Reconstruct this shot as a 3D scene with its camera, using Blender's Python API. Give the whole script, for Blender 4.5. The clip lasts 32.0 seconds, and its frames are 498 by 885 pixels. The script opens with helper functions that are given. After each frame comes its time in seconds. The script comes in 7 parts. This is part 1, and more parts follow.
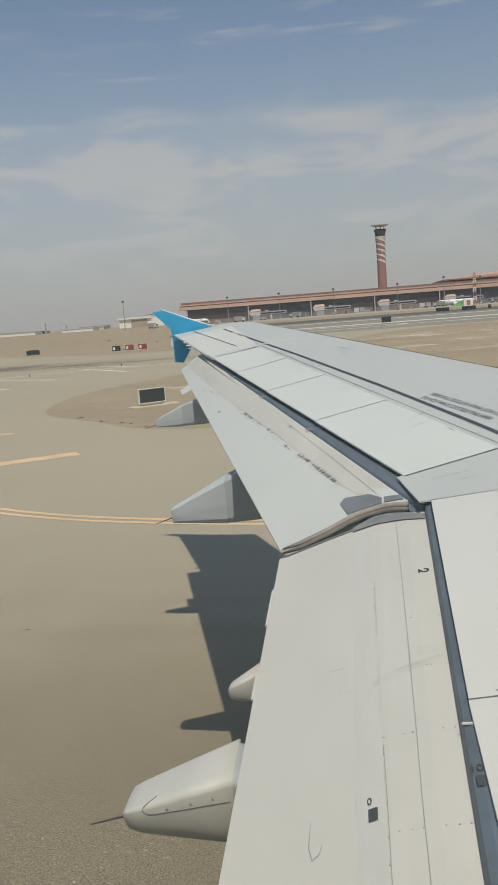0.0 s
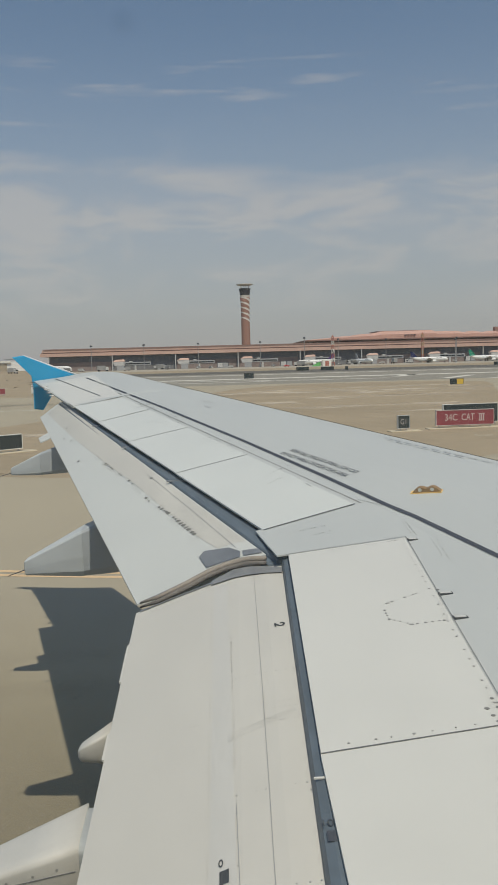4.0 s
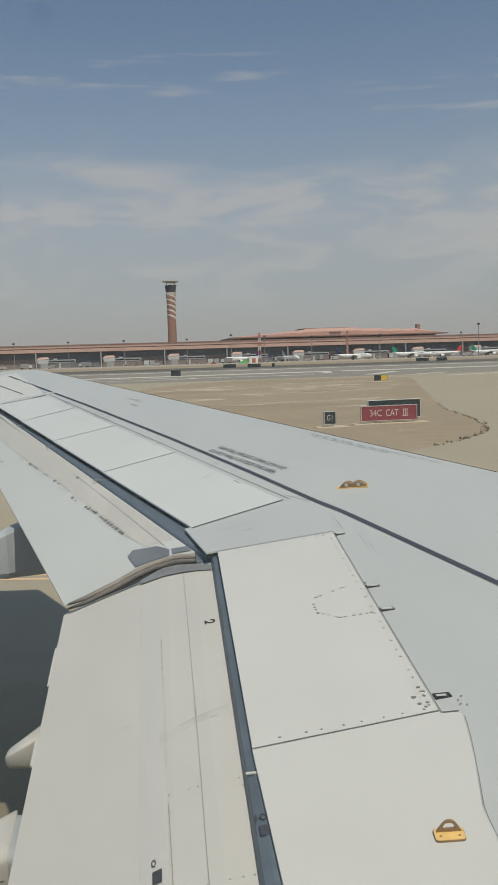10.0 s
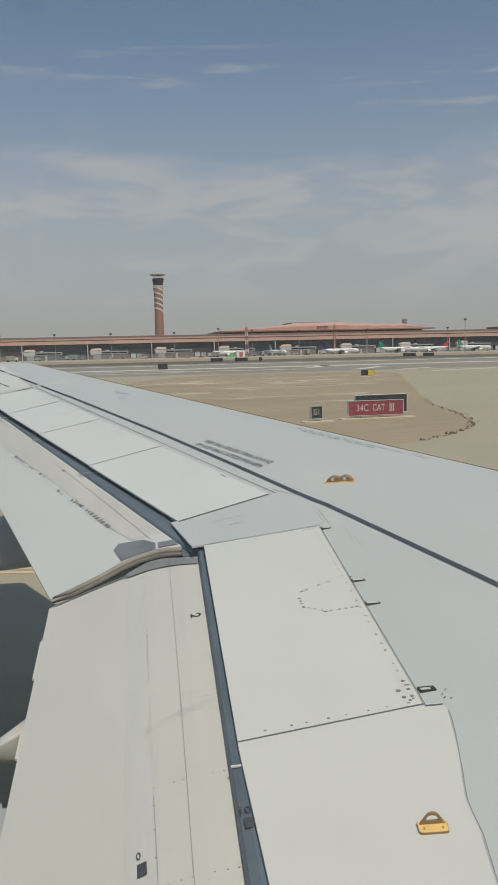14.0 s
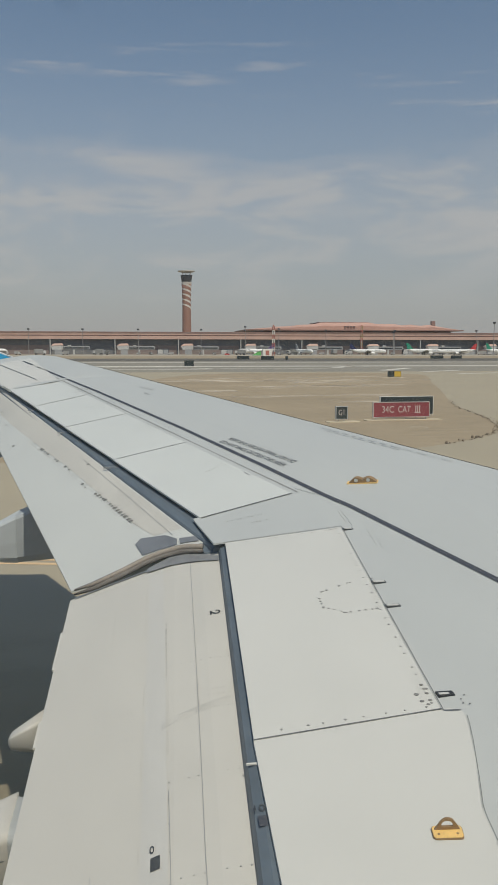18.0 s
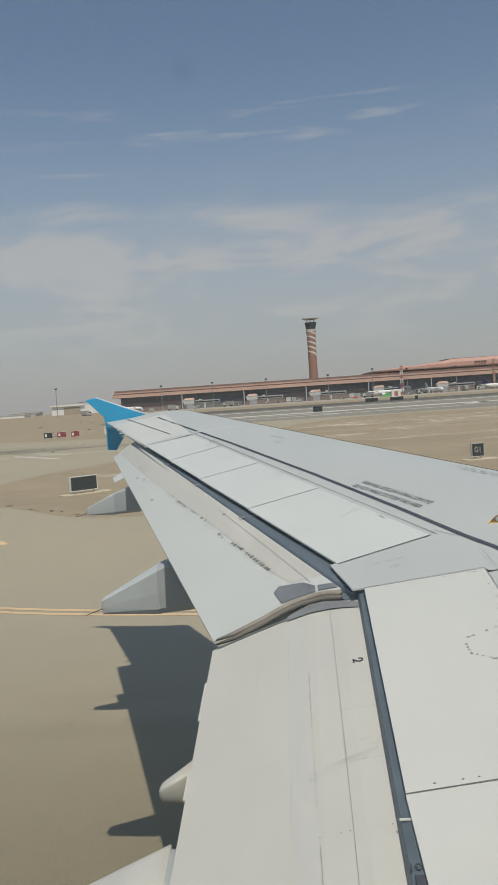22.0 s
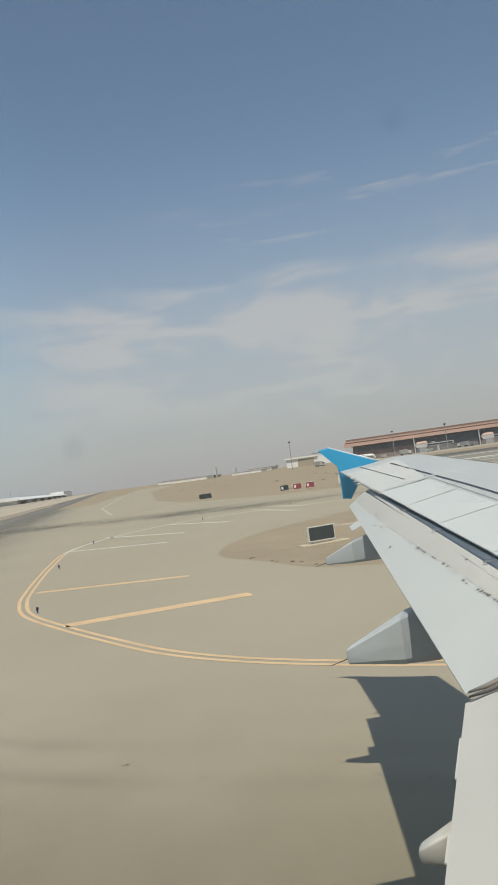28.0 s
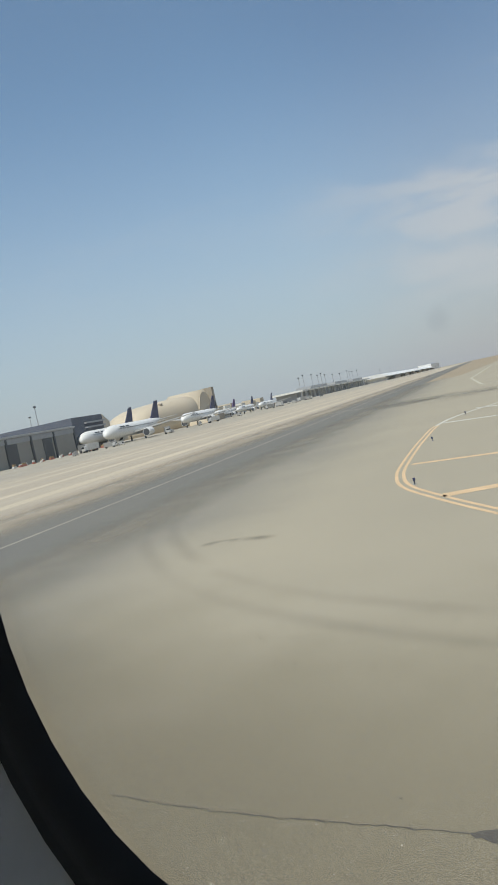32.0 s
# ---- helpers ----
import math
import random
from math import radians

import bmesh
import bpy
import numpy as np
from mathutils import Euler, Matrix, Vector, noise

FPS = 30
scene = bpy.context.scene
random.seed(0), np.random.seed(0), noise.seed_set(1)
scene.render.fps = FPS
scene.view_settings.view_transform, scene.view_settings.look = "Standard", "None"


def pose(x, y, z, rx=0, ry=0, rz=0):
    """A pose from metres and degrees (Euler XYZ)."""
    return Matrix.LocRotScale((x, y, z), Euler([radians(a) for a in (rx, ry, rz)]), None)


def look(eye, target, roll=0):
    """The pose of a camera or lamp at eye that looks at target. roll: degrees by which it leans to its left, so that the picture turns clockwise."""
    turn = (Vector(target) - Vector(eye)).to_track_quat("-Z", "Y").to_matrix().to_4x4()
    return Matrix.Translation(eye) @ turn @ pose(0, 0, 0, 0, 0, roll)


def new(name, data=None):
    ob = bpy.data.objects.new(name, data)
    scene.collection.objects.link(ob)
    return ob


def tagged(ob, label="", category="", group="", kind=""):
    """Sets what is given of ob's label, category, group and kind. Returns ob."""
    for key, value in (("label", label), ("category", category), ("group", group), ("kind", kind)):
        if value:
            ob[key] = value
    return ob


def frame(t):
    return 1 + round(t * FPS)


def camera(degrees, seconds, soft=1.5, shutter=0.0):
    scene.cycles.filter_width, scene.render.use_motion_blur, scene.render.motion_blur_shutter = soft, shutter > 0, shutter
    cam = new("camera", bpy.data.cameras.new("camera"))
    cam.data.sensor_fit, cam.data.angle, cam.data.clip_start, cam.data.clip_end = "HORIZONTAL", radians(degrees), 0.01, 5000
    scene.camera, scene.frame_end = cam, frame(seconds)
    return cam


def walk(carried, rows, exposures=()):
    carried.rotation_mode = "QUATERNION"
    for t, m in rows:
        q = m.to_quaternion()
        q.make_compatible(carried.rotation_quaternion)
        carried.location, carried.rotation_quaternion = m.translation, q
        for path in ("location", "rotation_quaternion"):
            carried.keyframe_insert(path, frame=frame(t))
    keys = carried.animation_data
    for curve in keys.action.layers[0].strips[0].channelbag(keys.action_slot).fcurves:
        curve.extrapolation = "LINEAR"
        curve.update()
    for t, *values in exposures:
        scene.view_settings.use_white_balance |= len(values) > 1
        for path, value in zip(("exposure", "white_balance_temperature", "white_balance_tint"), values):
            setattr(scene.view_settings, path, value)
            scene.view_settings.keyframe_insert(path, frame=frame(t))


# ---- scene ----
# The aircraft's nose points to +x, its port wing to +y, the ground is z = 0.
EYE = (-7.3, 1.9, 4.8)
cam = camera(34.1, 32.0, soft=1.6)
PATH = [
    (0, (-7.759, 5.826, 4.186), -4.38),
    (0.5, (-7.634, 5.838, 4.185), -4.14),
    (1, (-7.542, 5.837, 4.134), -3.69),
    (1.5, (-7.490, 5.826, 4.056), -3.39),
    (2, (-7.422, 5.815, 3.987), -3.07),
    (2.5, (-7.335, 5.813, 3.971), -2.88),
    (3, (-7.256, 5.833, 4.073), -2.54),
    (3.5, (-7.161, 5.860, 4.251), -1.80),
    (4, (-7.068, 5.874, 4.407), -1.50),
    (4.5, (-6.976, 5.877, 4.523), -1.17),
    (6.5, (-6.735, 5.852, 4.555), -1.43),
    (7, (-6.724, 5.848, 4.517), -1.47),
    (7.5, (-6.717, 5.845, 4.484), -1.49),
    (8, (-6.710, 5.842, 4.460), -1.51),
    (8.5, (-6.706, 5.840, 4.444), -1.55),
    (9, (-6.706, 5.838, 4.427), -1.59),
    (9.5, (-6.707, 5.837, 4.412), -1.63),
    (10, (-6.716, 5.835, 4.384), -1.69),
    (10.5, (-6.719, 5.833, 4.361), -1.65),
    (11, (-6.715, 5.832, 4.354), -1.70),
    (11.5, (-6.711, 5.831, 4.354), -1.72),
    (12, (-6.705, 5.831, 4.359), -1.62),
    (12.5, (-6.700, 5.830, 4.361), -1.63),
    (13, (-6.689, 5.828, 4.352), -1.57),
    (13.5, (-6.674, 5.825, 4.347), -1.41),
    (14, (-6.653, 5.822, 4.353), -1.29),
    (14.5, (-6.622, 5.819, 4.375), -1.21),
    (16.5, (-6.565, 5.812, 4.407), -0.76),
    (17, (-6.619, 5.820, 4.385), -0.73),
    (17.5, (-6.712, 5.832, 4.358), -0.46),
    (18, (-6.770, 5.839, 4.346), 0.05),
    (18.5, (-6.777, 5.841, 4.355), 0.34),
    (19, (-6.776, 5.845, 4.401), 0.41),
    (19.5, (-6.781, 5.851, 4.457), 0.03),
    (20, (-6.831, 5.863, 4.523), -0.44),
    (20.5, (-6.952, 5.879, 4.578), -1.17),
    (21, (-7.096, 5.890, 4.614), -1.97),
    (21.5, (-7.243, 5.895, 4.612), -2.94),
    (22, (-7.406, 5.893, 4.592), -3.80),
    (22.5, (-7.537, 5.888, 4.603), -4.40),
    (23, (-7.607, 5.885, 4.651), -4.63),
    (23.5, (-7.632, 5.885, 4.692), -4.49),
    (24, (-7.620, 5.886, 4.725), -4.41),
    (24.5, (-7.586, 5.890, 4.759), -4.40),
    (26.5, (-7.507, 5.892, 4.957), -4.17),
    (27, (-7.676, 5.877, 5.013), -5.07),
    (27.5, (-8.042, 5.823, 5.037), -6.35),
    (28, (-8.496, 5.715, 4.939), -7.73),
    (28.5, (-8.876, 5.576, 4.825), -9.11),
    (29, (-9.159, 5.441, 4.745), -11.5),
    (29.5, (-9.368, 5.322, 4.686), -12.6),
    (30, (-9.525, 5.221, 4.661), -12.1),
    (30.5, (-9.68, 5.110, 4.655), -11.8),
    (31, (-9.818, 5.003, 4.657), -11.8),
    (31.5, (-9.957, 4.884, 4.649), -11.8),
    (32, (-10.077, 4.771, 4.632), -12.1),
]
walk(cam, [(t, look(EYE, target, roll)) for t, target, roll in PATH],
     [(0, 0.18, 7000, 7), (1.8, 0.10, 6980, 7), (8, 0.06, 6950, 7), (19, 0.05, 6950, 7), (24, 0.19, 6900, 7), (27, 0.23, 7000, 7), (28.2, 0.32, 6900, 6), (29.2, 0.36, 6600, 5.5), (32, 0.41, 6480, 5)])

# ---- world, sun ----
SUN_TO = Vector((0.16, -0.52, 1.0)).normalized()
world = bpy.data.worlds.new("sky")
scene.world = world
world.use_nodes = True
wn, wl = world.node_tree.nodes, world.node_tree.links
wn.clear()
w_out, w_bg, w_sky = wn.new("ShaderNodeOutputWorld"), wn.new("ShaderNodeBackground"), wn.new("ShaderNodeTexSky")
w_sky.sky_type, w_sky.sun_disc = "NISHITA", False
w_sky.sun_elevation, w_sky.sun_rotation = math.asin(SUN_TO.z), math.atan2(SUN_TO.x, SUN_TO.y)
w_sky.air_density, w_sky.dust_density, w_sky.ozone_density, w_sky.altitude = 1.0, 0.5, 1.5, 10
w_bg.inputs["Strength"].default_value = 0.094
w_co, w_sep = wn.new("ShaderNodeTexCoord"), wn.new("ShaderNodeSeparateXYZ")
wl.new(w_co.outputs["Generated"], w_sep.inputs[0])


def w_math(op, a, b, clamp=False):
    n = wn.new("ShaderNodeMath")
    n.operation, n.use_clamp = op, clamp
    for slot, v in zip(n.inputs, (a, b)):
        if isinstance(v, (int, float)):
            slot.default_value = v
        else:
            wl.new(v, slot)
    return n.outputs[0]


def w_ramp(value, a, b):
    n = wn.new("ShaderNodeMapRange")
    n.interpolation_type = "SMOOTHSTEP"
    n.inputs["From Min"].default_value, n.inputs["From Max"].default_value = a, b
    wl.new(value, n.inputs["Value"])
    return n.outputs["Result"]


def w_mix(fac, a, b):
    n = wn.new("ShaderNodeMix")
    n.data_type = "RGBA"
    for slot, v in zip((n.inputs[0], n.inputs[6], n.inputs[7]), (fac, a, b)):
        if isinstance(v, tuple):
            slot.default_value = v
        else:
            wl.new(v, slot)
    return n.outputs[2]


# dusty haze towards the horizon and a bank of thin high cloud
w_up = w_sep.outputs["Z"]
w_turn = wn.new("ShaderNodeMapping")
w_turn.inputs["Rotation"].default_value = (0, radians(4), radians(12))
w_turn.inputs["Scale"].default_value = (1.0, 1.0, 3.6)
wl.new(w_co.outputs["Generated"], w_turn.inputs["Vector"])


def w_noise(scale, detail, rough, warp):
    n = wn.new("ShaderNodeTexNoise")
    n.inputs["Scale"].default_value, n.inputs["Detail"].default_value = scale, detail
    n.inputs["Roughness"].default_value, n.inputs["Distortion"].default_value = rough, warp
    wl.new(w_turn.outputs[0], n.inputs["Vector"])
    return n.outputs[0]


w_puff, w_bank = w_noise(7.0, 9, 0.55, 0.5), w_noise(2.4, 4, 0.5, 0.3)
w_flat = wn.new("ShaderNodeMapping")
w_flat.inputs["Location"].default_value, w_flat.inputs["Scale"].default_value = (0.3, 0.0, 0.0), (1.0, 1.0, 11.0)
wl.new(w_co.outputs["Generated"], w_flat.inputs["Vector"])
w_thread = w_noise(6.5, 7, 0.58, 0.35)
wl.new(w_flat.outputs[0], w_thread.node.inputs["Vector"])
# the cloud bank ends over the hangars, where the haze is bluer
w_west = w_ramp(w_math("MULTIPLY", w_sep.outputs["X"], -1.0), 0.42, 0.64)
w_edge = w_math("ADD", w_up, w_math("ADD", w_math("MULTIPLY", w_math("SUBTRACT", w_bank, 0.5), 0.16), w_math("MULTIPLY", w_math("SUBTRACT", w_puff, 0.5), 0.07)))
w_band = w_math("MULTIPLY", w_ramp(w_edge, 0.02, 0.15), w_math("SUBTRACT", 1.0, w_ramp(w_edge, 0.222, 0.246)), True)
w_fill = w_math("ADD", w_math("MULTIPLY", w_ramp(w_puff, 0.42, 0.61), 0.76), 0.22)
w_thin = w_math("MULTIPLY", w_ramp(w_thread, 0.53, 0.72), w_math("MULTIPLY", w_ramp(w_edge, 0.265, 0.285), w_math("SUBTRACT", 1.0, w_ramp(w_edge, 0.31, 0.345))), True)
w_all = w_math("ADD", w_math("MULTIPLY", w_fill, w_band), w_math("MULTIPLY", w_math("MULTIPLY", w_thin, 0.66), w_math("SUBTRACT", 1.0, w_ramp(w_math("MULTIPLY", w_sep.outputs["X"], -1.0), 0.22, 0.42))), True)
w_cover = w_math("MULTIPLY", w_all, w_math("SUBTRACT", 1.0, w_math("MULTIPLY", w_west, 0.93)))
w_clear = wn.new("ShaderNodeMix")
w_clear.data_type, w_clear.blend_type = "RGBA", "MULTIPLY"
w_clear.inputs[0].default_value = 1.0
wl.new(w_mix(w_west, (0.92, 0.92, 0.91, 1), (1.03, 1.055, 1.02, 1)), w_clear.inputs[7])
wl.new(w_sky.outputs[0], w_clear.inputs[6])
w_haze = w_math("SUBTRACT", 1.0, w_ramp(w_up, -0.06, 0.405))
w_a = w_mix(w_math("MULTIPLY", w_haze, 0.94), w_clear.outputs[2], w_mix(w_west, (3.18, 3.26, 3.66, 1), (3.06, 3.41, 4.06, 1)))
w_b = w_mix(w_math("MULTIPLY", w_cover, 0.62), w_a, (4.75, 4.68, 4.85, 1))
wl.new(w_b, w_bg.inputs["Color"])
wl.new(w_bg.outputs[0], w_out.inputs[0])

sun = new("sun", bpy.data.lights.new("sun", "SUN"))
sun.data.energy, sun.data.angle, sun.data.color = 2.85, radians(0.6), (1.0, 0.95, 0.86)
sun.matrix_world = look(SUN_TO * 50, (0, 0, 0))

# ---- materials ----


def material(name, base, rough=0.6, metal=0.0, var=0.12, scale=3.0, fine=40.0, bump=0.02, second=None, streak=None, per_object=0.0, coat=0.0):
    """A paint, stone or soil: base colour, varied at two scales, with fine relief. streak: how the pattern is stretched."""
    m = bpy.data.materials.new(name)
    m.use_nodes = True
    n, l = m.node_tree.nodes, m.node_tree.links
    b = n["Principled BSDF"]
    co, mp = n.new("ShaderNodeTexCoord"), n.new("ShaderNodeMapping")
    l.new(co.outputs["Object"], mp.inputs[0])
    if streak:
        mp.inputs["Scale"].default_value = streak
    large, small = n.new("ShaderNodeTexNoise"), n.new("ShaderNodeTexNoise")
    large.inputs["Scale"].default_value, large.inputs["Detail"].default_value, large.inputs["Roughness"].default_value = scale, 5, 0.6
    small.inputs["Scale"].default_value, small.inputs["Detail"].default_value = fine, 3
    l.new(mp.outputs[0], large.inputs["Vector"])
    l.new(mp.outputs[0], small.inputs["Vector"])
    r = n.new("ShaderNodeValToRGB")
    r.color_ramp.elements[0].position, r.color_ramp.elements[1].position = 0.3, 0.7
    other = second or tuple(c * (1 - var) for c in base)
    top = base if second else tuple(min(c * (1 + var * 0.6), 0.95) for c in base)
    r.color_ramp.elements[0].color, r.color_ramp.elements[1].color = (*other, 1), (*top, 1)
    l.new(large.outputs[0], r.inputs[0])
    grain = n.new("ShaderNodeMix")
    grain.data_type, grain.blend_type = "RGBA", "MULTIPLY"
    gr = n.new("ShaderNodeMapRange")
    gr.inputs["From Min"].default_value, gr.inputs["From Max"].default_value = 0.3, 0.7
    gr.inputs["To Min"].default_value, gr.inputs["To Max"].default_value = 1 - var * 0.6, 1 + var * 0.4
    l.new(small.outputs[0], gr.inputs[0])
    grain.inputs[0].default_value = 1.0
    l.new(r.outputs[0], grain.inputs[6])
    l.new(gr.outputs[0], grain.inputs[7])
    out = grain.outputs[2]
    if per_object:
        info, hsv, mr = n.new("ShaderNodeObjectInfo"), n.new("ShaderNodeHueSaturation"), n.new("ShaderNodeMapRange")
        mr.inputs["To Min"].default_value, mr.inputs["To Max"].default_value = 1 - per_object, 1 + per_object
        l.new(info.outputs["Random"], mr.inputs[0])
        l.new(mr.outputs[0], hsv.inputs["Value"])
        l.new(out, hsv.inputs["Color"])
        out = hsv.outputs[0]
    l.new(out, b.inputs["Base Color"])
    rr = n.new("ShaderNodeMapRange")
    rr.inputs["To Min"].default_value, rr.inputs["To Max"].default_value = max(rough - 0.08, 0.02), min(rough + 0.1, 1)
    l.new(large.outputs[0], rr.inputs[0])
    l.new(rr.outputs[0], b.inputs["Roughness"])
    b.inputs["Metallic"].default_value = metal
    b.inputs["Coat Weight"].default_value = coat
    if bump:
        bp = n.new("ShaderNodeBump")
        bp.inputs["Distance"].default_value = bump
        bp.inputs["Strength"].default_value = 0.5
        l.new(small.outputs[0], bp.inputs["Height"])
        l.new(bp.outputs[0], b.inputs["Normal"])
    return m


def glass(name, tint):
    m = bpy.data.materials.new(name)
    m.use_nodes = True
    b = m.node_tree.nodes["Principled BSDF"]
    b.inputs["Base Color"].default_value, b.inputs["Roughness"].default_value = (*tint, 1), 0.12
    b.inputs["Specular IOR Level"].default_value = 0.6
    return m


def film(name, base, most, scale, streak, least=0.0):
    """A thin broken film of dust or rubber on the ground: partly see-through, patchy."""
    m = material(name, base, 0.9, var=0.1, scale=0.5, fine=9, bump=0.0)
    n, l = m.node_tree.nodes, m.node_tree.links
    co, mp, tx, mr, tr, mx = (n.new("ShaderNode" + k) for k in ("TexCoord", "Mapping", "TexNoise", "MapRange", "BsdfTransparent", "MixShader"))
    mp.inputs["Scale"].default_value = streak
    tx.inputs["Scale"].default_value, tx.inputs["Detail"].default_value = scale, 4
    mr.inputs["From Min"].default_value, mr.inputs["From Max"].default_value, mr.inputs["To Max"].default_value = 0.38, 0.72, most
    mr.inputs["To Min"].default_value = least
    l.new(co.outputs["Object"], mp.inputs[0])
    l.new(mp.outputs[0], tx.inputs["Vector"])
    l.new(tx.outputs[0], mr.inputs[0])
    l.new(mr.outputs[0], mx.inputs[0])
    l.new(tr.outputs[0], mx.inputs[1])
    l.new(n["Principled BSDF"].outputs[0], mx.inputs[2])
    l.new(mx.outputs[0], n["Material Output"].inputs[0])
    return m


def soft_film(name, base, most, scale, streak, least=0.0):
    """A film that thins out towards the edges and ends of its ribbon."""
    m = film(name, base, most, scale, streak, least)
    n, l = m.node_tree.nodes, m.node_tree.links
    uv, sp = n.new("ShaderNodeTexCoord"), n.new("ShaderNodeSeparateXYZ")
    l.new(uv.outputs["UV"], sp.inputs[0])
    mix = next(k for k in n if k.type == "MIX_SHADER")
    last = mix.inputs[0].links[0].from_socket
    for axis, gain in (("X", 1.0), ("Y", 3.0)):
        tri, ease, mul = n.new("ShaderNodeMath"), n.new("ShaderNodeMapRange"), n.new("ShaderNodeMath")
        tri.operation, mul.operation = "PINGPONG", "MULTIPLY"
        tri.inputs[1].default_value = 0.5
        ease.interpolation_type = "SMOOTHSTEP"
        ease.inputs["From Max"].default_value = 0.5 / gain
        l.new(sp.outputs[axis], tri.inputs[0])
        l.new(tri.outputs[0], ease.inputs[0])
        l.new(last, mul.inputs[0])
        l.new(ease.outputs[0], mul.inputs[1])
        last = mul.outputs[0]
    l.new(last, mix.inputs[0])
    return m


def pane_material(spots):
    """Old acrylic: clear, with a thin film that scatters daylight and a few greasy smudges, each at x, z with its radius."""
    m = bpy.data.materials.new("acrylic_pane")
    m.use_nodes = True
    n, l = m.node_tree.nodes, m.node_tree.links
    n.remove(n["Principled BSDF"])
    clear, haze, grease, mix, mix2 = (n.new("ShaderNode" + k) for k in ("BsdfTransparent", "BsdfTranslucent", "BsdfTransparent", "MixShader", "MixShader"))
    haze.inputs["Color"].default_value = (0.93, 0.96, 0.86, 1)
    grease.inputs["Color"].default_value = (0.93, 0.935, 0.94, 1)
    co, tx, mr = n.new("ShaderNodeTexCoord"), n.new("ShaderNodeTexNoise"), n.new("ShaderNodeMapRange")
    tx.inputs["Scale"].default_value, tx.inputs["Detail"].default_value = 14.0, 2
    mr.inputs["From Min"].default_value, mr.inputs["From Max"].default_value = 0.3, 0.7
    mr.inputs["To Min"].default_value, mr.inputs["To Max"].default_value = PANE_FILM * 0.8, PANE_FILM * 1.2
    l.new(co.outputs["Object"], tx.inputs["Vector"])
    l.new(tx.outputs[0], mr.inputs[0])
    total = None
    for x, z, r in spots:
        dist, ease = n.new("ShaderNodeVectorMath"), n.new("ShaderNodeMapRange")
        dist.operation = "DISTANCE"
        dist.inputs[1].default_value = (x, EYE[1] + 0.078, z)
        l.new(co.outputs["Object"], dist.inputs[0])
        ease.interpolation_type = "SMOOTHSTEP"
        ease.inputs["From Min"].default_value, ease.inputs["From Max"].default_value = r, r * 0.2
        l.new(dist.outputs["Value"], ease.inputs[0])
        if total is None:
            total = ease.outputs[0]
        else:
            add = n.new("ShaderNodeMath")
            add.use_clamp = True
            l.new(total, add.inputs[0])
            l.new(ease.outputs[0], add.inputs[1])
            total = add.outputs[0]
    l.new(total, mix2.inputs[0])
    l.new(clear.outputs[0], mix2.inputs[1])
    l.new(grease.outputs[0], mix2.inputs[2])
    l.new(mr.outputs[0], mix.inputs[0])
    l.new(mix2.outputs[0], mix.inputs[1])
    l.new(haze.outputs[0], mix.inputs[2])
    l.new(mix.outputs[0], n["Material Output"].inputs[0])
    return m


